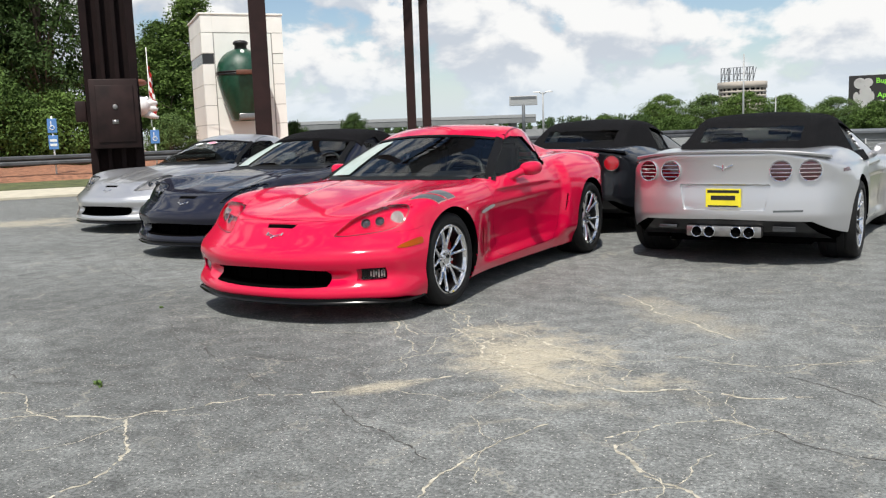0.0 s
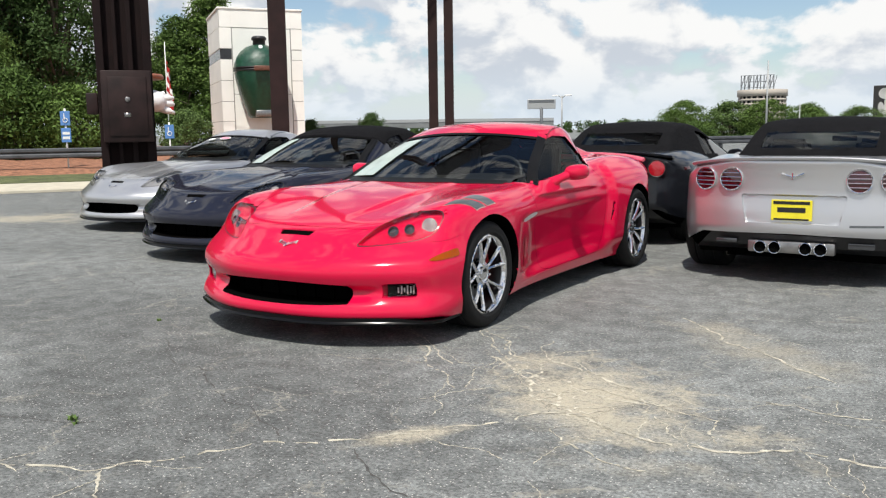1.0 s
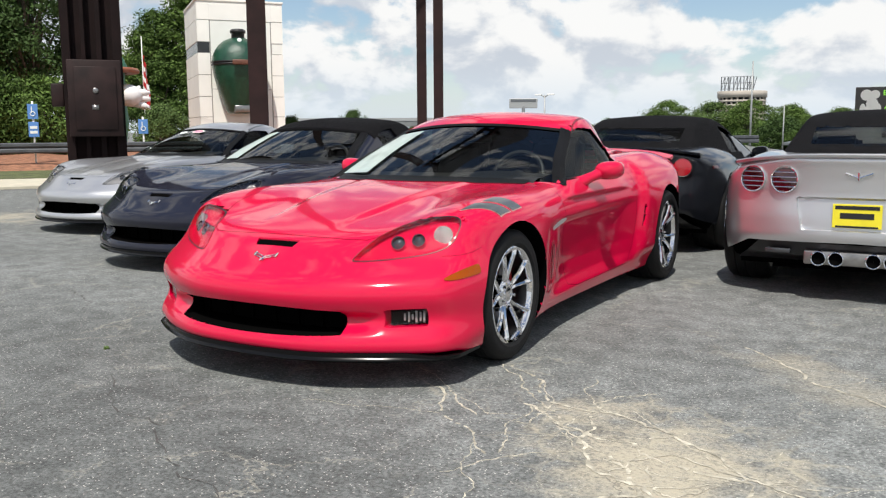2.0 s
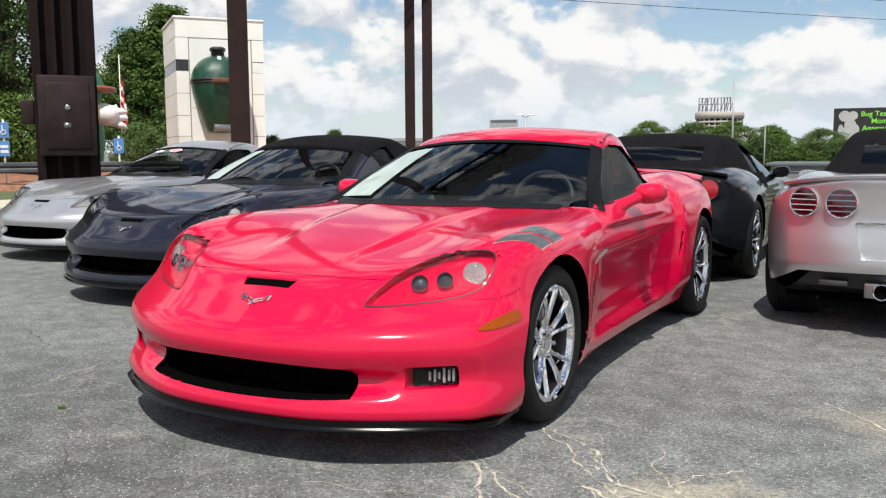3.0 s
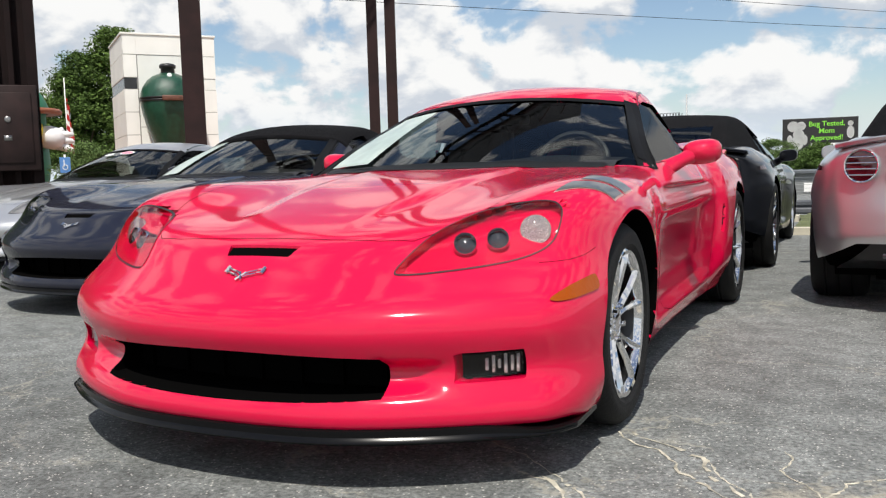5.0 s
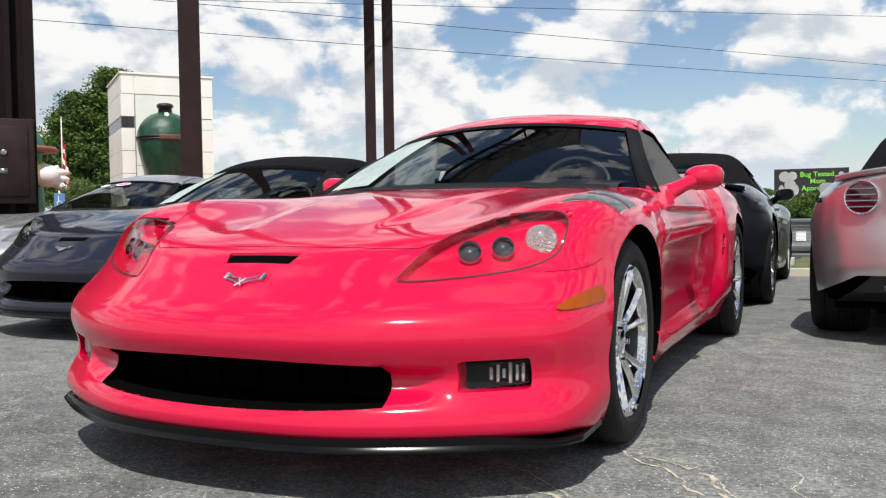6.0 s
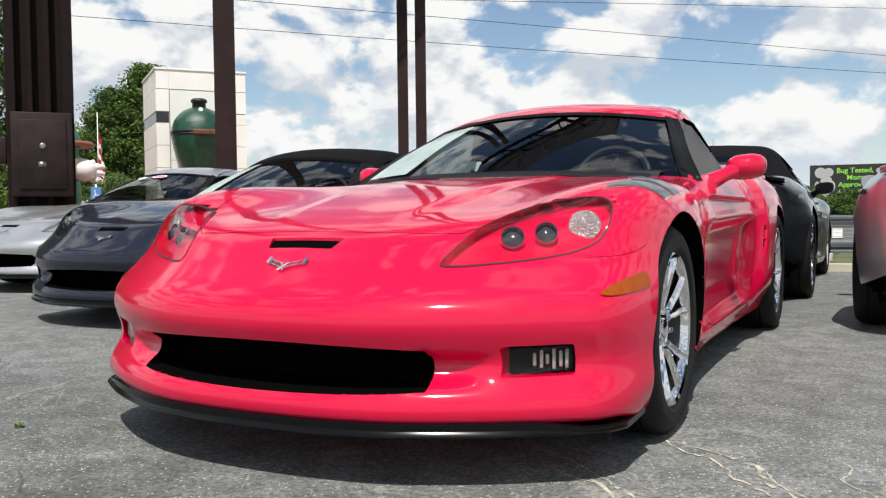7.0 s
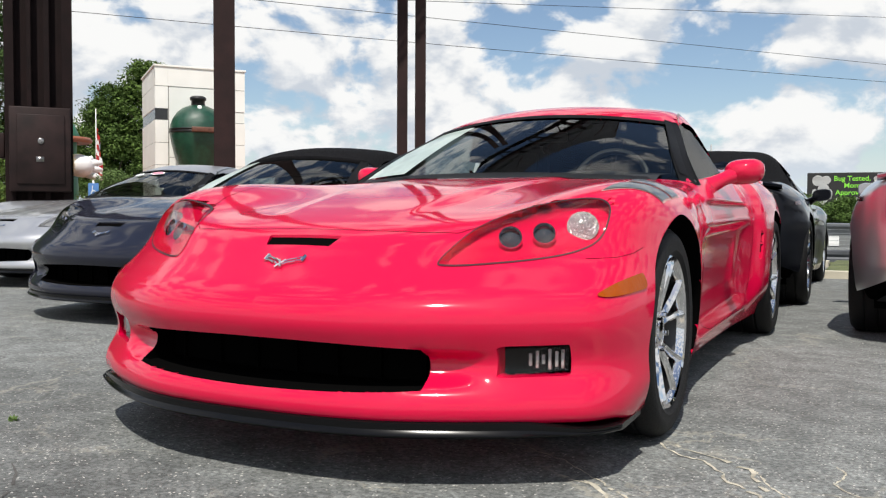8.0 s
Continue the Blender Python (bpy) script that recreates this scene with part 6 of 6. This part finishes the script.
def plant(name, meshes, x, y, z, rz, scale, leafmat, label, group):
    trunk, crown = meshes
    slot = (id(crown), leafmat.name)
    if slot not in CACHE:
        a, b = trunk.copy(), crown.copy()
        a.materials.append(BARK); b.materials.append(leafmat)
        CACHE[slot] = (a, b)
    a, b = CACHE[slot]
    root = new(name)
    tagged(root, label, "tree" if name == "tree" else "bush", group)
    root.matrix_basis = pose(x, y, z, 0, 0, rz) @ Matrix.Diagonal((scale[0], scale[0], scale[1], 1))
    for nm, me in (("trunk", a), ("crown", b)):
        ob = new(nm, me)
        ob.parent = root
    return root


BUSHES = [tree_meshes("bush", 3.3, 3.6, 190, 90, 0.072) for _ in range(2)]
BROAD = [tree_meshes("broad", 9.0, 6.5, 230, 90, 0.115, 0.2) for _ in range(2)]
PINES = [tree_meshes("pine", 14.0, 6.0, 260, 85, 0.12, 0.18) for _ in range(2)]

for k, s in enumerate(list(np.arange(-15, 0.5, 2.4)) + [3.1]):
    x, y = side_line(s + 0.4 * rng.uniform(-1, 1) * (s < 2), 5.2 + rng.uniform(-0.5, 0.8))
    sc = rng.uniform(0.85, 1.1) if s < 2 else 0.58
    plant("bush", BUSHES[k % 2], x, y, 0.3, rng.uniform(0, 360), (sc, sc), LEAF_ROAD if s > 2 else LEAF if k % 3 else LEAF_LIGHT, "dense round green hedge bush on the mulch bank", "hedge bushes")
for k, (s, d, sc) in enumerate(((-16, 16, 1.05), (-11.5, 18, 1.15), (-7, 15, 1.1), (-4.0, 19, 1.0), (-1.6, 17, 0.8), (-14, 24, 1.3), (-9, 26, 1.35), (-5, 27, 1.2))):
    x, y = side_line(s, d)
    plant("tree", PINES[k % 2], x, y, 0.4, rng.uniform(0, 360), (sc, sc), LEAF_DARK, "tall dark green pine behind the hedge", "trees behind the hedge")
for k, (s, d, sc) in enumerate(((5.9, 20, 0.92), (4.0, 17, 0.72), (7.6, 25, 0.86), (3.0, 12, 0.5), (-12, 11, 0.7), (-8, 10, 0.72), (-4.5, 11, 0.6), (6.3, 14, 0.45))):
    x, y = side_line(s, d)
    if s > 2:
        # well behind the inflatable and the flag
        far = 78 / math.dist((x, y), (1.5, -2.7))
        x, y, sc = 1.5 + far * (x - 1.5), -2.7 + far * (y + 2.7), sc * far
    pine = s > 3.5 and d > 16
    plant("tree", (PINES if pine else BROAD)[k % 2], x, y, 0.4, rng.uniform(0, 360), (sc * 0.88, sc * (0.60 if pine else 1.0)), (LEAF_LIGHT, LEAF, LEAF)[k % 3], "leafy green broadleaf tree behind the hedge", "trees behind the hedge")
for k, (x, y, sc, wd) in enumerate(((-24.5, 96, 0.53, 0.8), (-20.0, 99, 0.52, 0.9), (-15.6, 97, 0.52, 0.85), (-12.5, 104, 0.49, 0.75), (-9.2, 84, 0.40, 0.7), (-5.8, 92, 0.42, 0.75), (-2.2, 116, 0.42, 0.8), (2.0, 118, 0.40, 0.85), (6.0, 118, 0.40, 0.9), (10.5, 90, 0.4, 0.9), (-29, 108, 0.45, 0.8), (15.5, 90, 0.45, 0.9))):
    plant("tree", BROAD[k % 2], x, y, -1.3, rng.uniform(0, 360), (wd * 1.1, sc * 1.12), LEAF_ROAD if k % 2 else LEAF_LIGHT, "leafy roadside tree beyond the car park", "roadside trees")

for k, x in enumerate(np.arange(-27.0, 18.0, 2.9)):
    sc = rng.uniform(0.85, 1.15)
    plant("bush", BUSHES[k % 2], x, 78 + rng.uniform(-3, 3), -1.3, rng.uniform(0, 360), (sc * 1.25, sc * rng.uniform(0.6, 1.15)), LEAF if k % 2 else LEAF_DARK, "dense dark green shrub under the roadside trees", "roadside shrubs")

for x, y, sc in ((-24.8, 29.6, 0.45), (-31.0, 43.5, 0.6)):
    plant("bush", BUSHES[0], x, y, 0.0, 40, (sc, sc * 1.3), LEAF_DARK, "small dark evergreen shrub by the white tower", "shrubs")


def far_wood():
    C, R = [], []
    for x in np.arange(-330, 170, 1.6):
        y = 300 + 0.10 * abs(x) + nrng.uniform(-10, 10)
        top = 3.2 + 1.6 * noise.noise(Vector((x * 0.045, 0, 3))) + 1.1 * noise.noise(Vector((x * 0.2, 4, 0)))
        for z in np.arange(-1, max(0.5, top), 1.1):
            C.append((x + nrng.uniform(-1, 1), y, z)); R.append(1.5)
    V, F = leaf_cloud(np.array(C), np.array(R), 26, 0.55)
    ob = mesh_part("far_wood", V, F, LEAF_DARK, smooth=False)
    tagged(ob, "far dark green line of woodland", "trees", kind="stuff")


far_wood()

# ---- things beyond the car park ----
FACADE = mat("tower_concrete", (0.42, 0.38, 0.33), 0.8, noise_scale=0.3, noise_amt=0.1)
FARSTEEL = mat("far_steel", (0.10, 0.11, 0.12), 0.6)
LAMPGREY = mat("pole_grey", (0.35, 0.36, 0.36), 0.5, 0.3)
GREYWALL = mat("grey_wall", (0.17, 0.18, 0.18), 0.8, noise_scale=0.6, noise_amt=0.15)
BOARDBLACK = mat("board_black", (0.018, 0.017, 0.017), 0.6, noise_scale=1.0, noise_amt=0.2)
BOARDGREEN = mat("board_green", (0.25, 0.72, 0.06), 0.6)
BOARDWHITE = mat("board_white", (0.80, 0.80, 0.78), 0.6)
BLUE = mat("sign_blue", (0.10, 0.24, 0.55), 0.5)


def round_tower():
    root = new("round_tower_block")
    root.matrix_basis = pose(-59.0, 318.8, -1.3)
    tagged(root, "round beige tower block with bare letter frames on its roof", "building")
    bm = bmesh.new()
    lathe(bm, [(0, 7.6), (13.2, 7.6), (13.2, 0.01)], 48, "z")
    part("wall", bm, SMOKE, root, "dark window bands")
    for z in np.arange(0.6, 13.0, 1.55):
        bm = bmesh.new()
        lathe(bm, [(z, 7.7), (z, 8.15), (z + 0.75, 8.15), (z + 0.75, 7.7)], 48, "z", True)
        part("balcony_band", bm, FACADE, root)
    for k in range(24):
        q = 2 * math.pi * k / 24
        bm = bmesh.new()
        box(bm, -0.18, 0.18, -0.25, 0.25, 0, 13.2)
        ob = part("pier", bm, FACADE, root, smooth=False)
        ob.matrix_basis = Matrix.Translation((7.8 * math.cos(q), 7.8 * math.sin(q), 0)) @ Matrix.Rotation(q, 4, "Z")
    bm = bmesh.new()
    lathe(bm, [(13.0, 7.9), (13.0, 8.4), (15.2, 8.4), (15.3, 8.2), (15.3, 0.01)], 48, "z")
    part("parapet", bm, FACADE, root)
    # roof letters stand as bare frames, seen from behind
    xs = [-6.2, -5.0, -3.8, -3.3, -2.0, -0.8, 0.3, 1.4, 2.6, 3.4, 4.6]
    for x in xs:
        bm = bmesh.new()
        box(bm, x - 0.14, x + 0.14, -5.2, -4.9, 15.2, 20.2)
        if int(x * 10) % 3:
            tube(bm, [(x, -5.0, 15.6), (x + 1.0, -5.0, 20.0)], 0.12, 5)
        else:
            tube(bm, [(x, -5.0, 18.0), (x + 0.9, -5.0, 18.0)], 0.12, 5)
        part("letter_frame", bm, FARSTEEL, root, smooth=False)
    for z in (16.0, 18.0, 20.2):
        bm = bmesh.new()
        tube(bm, [(-6.4, -5.0, z), (4.8, -5.0, z)], 0.09, 5)
        part("rail", bm, FARSTEEL, root, smooth=False)


round_tower()


def pole(x, y, z0, z1, r, label, arms=()):
    root = new("light_pole")
    root.location = (x, y, z0)
    tagged(root, label, "pole", "light poles")
    bm = bmesh.new()
    tube(bm, [(0, 0, 0), (0, 0, z1 - z0)], [r, r * 0.6], 8)
    part("shaft", bm, LAMPGREY, root)
    for s in arms:
        bm = bmesh.new()
        tube(bm, [(0, 0, z1 - z0 - 0.3), (s * 0.5, 0, z1 - z0)], r * 0.5, 6)
        part("arm", bm, LAMPGREY, root)
        bm = bmesh.new()
        box(bm, s * 0.45 if s > 0 else -1.35, 1.35 if s > 0 else -0.45, -0.2, 0.2, z1 - z0 - 0.06, z1 - z0 + 0.12, 0.04)
        part("lamp_head", bm, BOARDWHITE, root, "pale lamp head", smooth=False)


pole(-43.5, 105.0, -1.3, 5.7, 0.16, "grey double-headed car park light pole", (-1, 1))
pole(-11.3, 73.5, -1.3, 6.7, 0.10, "slim grey pole before the trees")
pole(-8.9, 75.0, -1.3, 3.1, 0.07, "short pale post before the trees")


def small_billboard():
    root = new("small_billboard")
    root.matrix_basis = pose(-72.6, 162.4, -1.3, 0, 0, 24)
    tagged(root, "distant pale billboard on a single dark pole", "billboard")
    bm = bmesh.new()
    tube(bm, [(0, 0, 0), (0, 0, 7.2)], 0.35, 10)
    part("pole", bm, FARSTEEL, root)
    bm = bmesh.new()
    box(bm, -2.9, 2.9, -0.3, 0.3, 6.8, 8.8, 0.1)
    part("panel", bm, LAMPGREY, root, "pale panel", smooth=False)
    bm = bmesh.new()
    box(bm, -2.6, 2.6, -0.36, -0.31, 8.1, 8.6)
    part("writing_bar", bm, FARSTEEL, root, "dark band of unreadable writing", smooth=False)


small_billboard()


def text_part(words, size, at, material, parent, label):
    cu = bpy.data.curves.new("words", "FONT")
    cu.body, cu.size, cu.align_x, cu.align_y, cu.extrude = words, size, "CENTER", "CENTER", 0.01
    cu.offset = 0.012 * size
    tmp = bpy.data.objects.new("words", cu)
    scene.collection.objects.link(tmp)
    dg = bpy.context.evaluated_depsgraph_get()
    me = bpy.data.meshes.new_from_object(tmp.evaluated_get(dg))
    bpy.data.objects.remove(tmp)
    me.materials.clear()
    me.materials.append(material)
    ob = new("lettering", me)
    ob.parent = parent
    ob.matrix_basis = pose(*at, 90, 0, 0)
    tagged(ob, label)
    return ob


def billboard():
    root = new("billboard")
    root.matrix_basis = pose(-1.97, 106.8, -1.3, 0, 0, 2)
    tagged(root, "black roadside billboard with green and white lettering", "billboard")
    z0, z1, w = 2.75, 6.95, 4.0
    bm = bmesh.new()
    box(bm, -w, w, -0.15, 0.15, z0, z1, 0.05)
    part("panel", bm, BOARDBLACK, root, smooth=False)
    for x in (-2.4, 2.4):
        bm = bmesh.new()
        box(bm, x - 0.15, x + 0.15, 0.0, 0.3, 0, z0 + 0.2)
        part("post", bm, FARSTEEL, root, smooth=False)
    bm = bmesh.new()
    box(bm, -w, w, -0.9, -0.1, z0 - 0.25, z0 - 0.12)
    part("ledge", bm, FARSTEEL, root, smooth=False)
    text_part("Bug Tested,", 0.80, (0.72, -0.17, 6.25), BOARDGREEN, root, "green lettering")
    text_part("Mom", 0.80, (0.72, -0.17, 5.45), BOARDGREEN, root, "green lettering")
    text_part("Approved!", 0.80, (0.72, -0.17, 4.65), BOARDGREEN, root, "green lettering")
    bm = bmesh.new()
    for x0, x1 in ((-0.95, 0.45), (0.6, 2.9)):
        box(bm, x0, x1, -0.175, -0.16, 3.75, 4.05)
    part("writing_bar", bm, BOARDWHITE, root, "white bar of writing", smooth=False)
    # pale picture shapes
    def disc(bm, x, z, rx, rz):
        vs = [bm.verts.new((x + rx * math.cos(q), -0.17, z + rz * math.sin(q))) for q in np.linspace(0, 2 * math.pi, 24, endpoint=False)]
        f = bm.faces.new(vs)
        bmesh.ops.solidify(bm, geom=[f], thickness=0.012)
    for x, z, rx, rz in ((-2.85, 6.05, 0.62, 0.62), (-2.0, 6.1, 0.52, 0.5), (-2.25, 5.1, 0.62, 0.6), (-2.45, 4.1, 0.72, 0.85), (-3.2, 4.5, 0.3, 0.6), (-1.6, 4.5, 0.3, 0.6), (3.2, 6.2, 0.3, 0.3), (3.2, 5.2, 0.4, 0.7)):
        bm = bmesh.new()
        disc(bm, x, z, rx, rz)
        part("picture", bm, BOARDWHITE, root, "plain white rounded picture shape", smooth=False)


billboard()


def far_sheds():
    for x, y, w, d, h in ((3.0, 58.0, 18.0, 8.0, 1.35),):
        root = new("low_building")
        root.matrix_basis = pose(x, y, -1.35, 0, 0, 4)
        tagged(root, "long low grey building beyond the road", "building")
        bm = bmesh.new()
        box(bm, -w / 2, w / 2, 0, d, 0, h)
        part("wall", bm, GREYWALL, root, smooth=False)
        bm = bmesh.new()
        box(bm, -w / 2 - 0.3, w / 2 + 0.3, -0.3, d + 0.3, h, h + 0.18, 0.03)
        part("roof", bm, FARSTEEL, root, smooth=False)
        for k, q in enumerate(np.linspace(-6, 6, 7)):
            bm = bmesh.new()
            box(bm, q - 0.3, q + 0.3, -0.06, 0.02, 0.15, 0.75)
            part("window", bm, BOARDWHITE if k % 2 else SMOKE, root, smooth=False)


far_sheds()


def wire_fence():
    root = new("wire_fence")
    root.location = (-8, 38, -1.3)
    tagged(root, "low grey wire fence beyond the road", "fence")
    for k in range(13):
        bm = bmesh.new()
        tube(bm, [(k * 2.2, 0.05 * k, 0), (k * 2.2, 0.05 * k, 1.45)], 0.03, 6)
        part("post", bm, LAMPGREY, root)
    for z in np.linspace(0.15, 1.4, 9):
        bm = bmesh.new()
        tube(bm, [(0, 0, z), (26.4, 0.6, z)], 0.008, 4)
        part("wire", bm, LAMPGREY, root)


wire_fence()
flat_patch("kerb", [(0.95, 7.72), (16, 8.85), (16, 9.05), (0.95, 7.92)], -0.02, CONCRETE, "pale concrete kerb before the grass strip", 0.10)
flat_patch("kerb", [(-9, 9.3), (0.9, 10.07), (0.9, 10.37), (-9, 9.6)], -0.02, CONCRETE, "pale concrete kerb at the edge of the car park", 0.10)


def verge_right(x0, x1, edge, rise):
    xs, ys = np.linspace(x0, x1, 20), np.linspace(0, 6.5 if x0 < 0 else 8.3, 10)
    V = []
    for x in xs:
        for q in ys:
            y = edge + 0.075 * (x - x0) + q
            V.append((x, y, float(ground_height(x, y)) + rise))
    ob = mesh_part("grass_verge", V, grid_faces(len(xs), len(ys)), GRASS)
    tagged(ob, "strip of rough green grass before the rail", "grass", kind="structure")


verge_right(-12, 0.93, 9.42, 0.03)
verge_right(0.95, 24, 7.93, 0.06)


def overpass():
    root = new("overpass")
    root.matrix_basis = pose(-120, 165, -1.3, 0, 0, 35)
    tagged(root, "long low concrete overpass in the distance", "bridge")
    bm = bmesh.new()
    box(bm, -45, 45, -4, 4, 3.3, 4.6, 0.1)
    part("deck", bm, GREYWALL, root, smooth=False)
    bm = bmesh.new()
    box(bm, -45, 45, -4.1, -3.9, 4.6, 5.3)
    part("parapet", bm, LAMPGREY, root, smooth=False)
    for x in np.arange(-40, 41, 16):
        bm = bmesh.new()
        box(bm, x - 0.7, x + 0.7, -2, 2, 0, 3.3)
        part("pier", bm, GREYWALL, root, smooth=False)


overpass()


def parking_sign(x, y, z0, h, double):
    root = new("parking_sign")
    root.matrix_basis = pose(x, y, z0, 0, 0, 50)
    tagged(root, "blue accessible-parking sign on a thin pale post", "sign", "parking signs")
    bm = bmesh.new()
    tube(bm, [(0, 0, 0), (0, 0, h)], 0.03, 6)
    part("post", bm, BOARDWHITE, root)
    for k, zc in enumerate((h - 0.3, h - 0.82) if double else (h - 0.3,)):
        bm = bmesh.new()
        box(bm, -0.14, 0.14, -0.055, -0.035, zc - 0.22, zc + 0.22, 0.008)
        part("plate", bm, BLUE, root, "blue plate", smooth=False)
        bm = bmesh.new()
        if k == 0:
            tube(bm, ring_pts((0.0, -0.062, zc - 0.06), 0.065, 16, 0.0), 0.013, 5, True)
            box(bm, -0.04, -0.015, -0.066, -0.058, zc - 0.04, zc + 0.15)
        else:
            box(bm, -0.10, 0.10, -0.062, -0.058, zc + 0.02, zc + 0.10)
            box(bm, -0.10, 0.10, -0.062, -0.058, zc - 0.12, zc - 0.04)
        part("symbol", bm, BOARDWHITE, root, "white marking", smooth=False)


parking_sign(-20.6, 12.7, 0.1, 1.95, True)
parking_sign(-18.7, 15.1, 0.1, 1.5, False)


def flag_pole():
    root = new("flagpole")
    root.matrix_basis = pose(-51.4, 44.3, 0.0) @ Matrix.Scale(1.57, 4)
    tagged(root, "white flagpole with a limp striped flag", "flagpole")
    bm = bmesh.new()
    tube(bm, [(0, 0, 0), (0, 0, 5.4)], [0.035, 0.02], 8)
    part("shaft", bm, BOARDWHITE, root)
    for k in range(7):
        bm = bmesh.new()
        z = 4.5 - 0.30 * k
        V = []
        for i in range(7):
            x = 0.05 + 0.055 * i * (0.6 + 0.09 * k)
            V.append([bm.verts.new((x, 0.07 * math.sin(i * 1.7 + k), z - 0.10 * i)), bm.verts.new((x, 0.07 * math.sin(i * 1.7 + k + 0.4), z - 0.31 - 0.10 * i))])
        for A, B in zip(V, V[1:]):
            bm.faces.new((A[0], B[0], B[1], A[1]))
        part("stripe", bm, BOARDWHITE if k % 2 else CALIPER, root, "flag stripe")


flag_pole()


def inflatable():
    root = new("inflatable_figure")
    root.matrix_basis = pose(-37.4, 28.8, 0.78) @ Matrix.Scale(1.42, 4)
    tagged(root, "plain inflatable advertising shape with a white arm and yellow cuff", "inflatable")
    GREENFAB = mat("green_fabric", (0.02, 0.16, 0.08), 0.5)
    YEL = mat("yellow_fabric", (0.75, 0.55, 0.03), 0.5)
    WHT = mat("white_fabric", (0.82, 0.82, 0.82), 0.5)
    bm = bmesh.new()
    lathe(bm, [(-0.55, 0.9), (0.0, 0.9), (0.6, 1.0), (1.3, 0.95), (1.6, 0.7), (1.75, 0.9), (2.6, 0.95)], 28, "z")
    part("trunk", bm, GREENFAB, root, "dark green body")
    bm = bmesh.new()
    lathe(bm, [(2.6, 1.05), (2.75, 1.05), (3.2, 0.85), (3.6, 0.45), (3.75, 0.01)], 28, "z")
    part("dome", bm, GREENFAB, root, "green dome top")
    bm = bmesh.new()
    lathe(bm, [(2.5, 1.0), (2.5, 1.45), (2.6, 1.5), (2.68, 1.42), (2.68, 1.0)], 28, "z")
    part("brim", bm, mat("brown_fabric", (0.30, 0.10, 0.05), 0.5), root, "brown brim")
    bm = bmesh.new()
    tube(bm, [(0.72, -0.30, 1.78), (0.98, 0.10, 1.70)], [0.42, 0.44], 16)
    part("cuff", bm, YEL, root, "yellow cuff")
    bm = bmesh.new()
    tube(bm, [(0.95, 0.72, 1.7), (1.15, 0.9, 1.66), (1.40, 1.10, 1.58), (1.55, 1.25, 1.50)], [0.36, 0.42, 0.40, 0.22], 16)
    for dz in (-0.28, 0.0, 0.22):
        tube(bm, [(1.35, 1.08, 1.58 + dz * 0.8), (1.62, 1.32, 1.52 + dz), (1.80, 1.48, 1.48 + dz * 1.2)], [0.16, 0.14, 0.06], 10)
    tube(bm, [(1.3, 1.05, 1.75), (1.55, 1.25, 1.95)], [0.14, 0.09], 10)
    bmesh.ops.translate(bm, verts=bm.verts, vec=(-0.10, -0.55, 0.0))
    part("arm", bm, WHT, root, "white puffy arm")
    bm = bmesh.new()
    tube(bm, [(0.2, 0.25, -0.3), (0.35, 0.4, 0.9)], [0.25, 0.3], 12)
    part("leg", bm, YEL, root, "yellow leg")


inflatable()

# ---- small things on and about the cars ----
def dealer_plate():
    root = new("dealer_plate")
    root.matrix_basis = pose(2.31, 3.05, 0, 0, 0, -3) @ pose(0, 2.685, 0, 0, 0, 180)
    tagged(root, "yellow dealer plate with black bars of writing on the silver convertible", "number plate")
    bm = bmesh.new()
    box(bm, -0.145, 0.145, 3.475, 3.487, 0.495, 0.648, 0.002)
    part("plate", bm, YELLOW, root, smooth=False)
    for x0, x1, z0, z1 in ((-0.13, 0.13, 0.615, 0.638), (-0.10, 0.10, 0.555, 0.592), (-0.125, 0.125, 0.497, 0.510)):
        bm = bmesh.new()
        box(bm, x0, x1, 3.4872, 3.489, z0, z1)
        part("writing_bar", bm, TRIM, root, "black bar of writing", smooth=False)


dealer_plate()


def weed(x, y, blades, size):
    """A tuft of thin bent blades in a crack."""
    bm = bmesh.new()
    for _ in range(blades):
        q, lean, h = rng.uniform(0, 6.28), rng.uniform(0.3, 1.1), size * rng.uniform(0.5, 1.0)
        out, side = Vector((math.cos(q), math.sin(q), 0)), Vector((-math.sin(q), math.cos(q), 0))
        foot = Vector((rng.uniform(-1, 1), rng.uniform(-1, 1), 0)) * size * 0.5
        rings = []
        for t, w in ((0.0, 0.004), (0.5, 0.005), (1.0, 0.001)):
            c = foot + out * (h * lean * t * t) + Vector((0, 0, h * (t - 0.3 * lean * t * t)))
            rings.append([bm.verts.new(c - side * w), bm.verts.new(c + side * w)])
        for A, B in zip(rings, rings[1:]):
            bm.faces.new((A[0], A[1], B[1], B[0]))
    ob = part("weed", bm, LEAF_ROAD, smooth=False)
    ob.location = (x, y, 0)
    tagged(ob, "small green weed growing from a crack in the asphalt", "weed", "weeds in the asphalt")


weed(0.17, -2.37, 22, 0.030)
weed(0.23, -2.40, 12, 0.024)
weed(-1.06, -0.83, 14, 0.022)
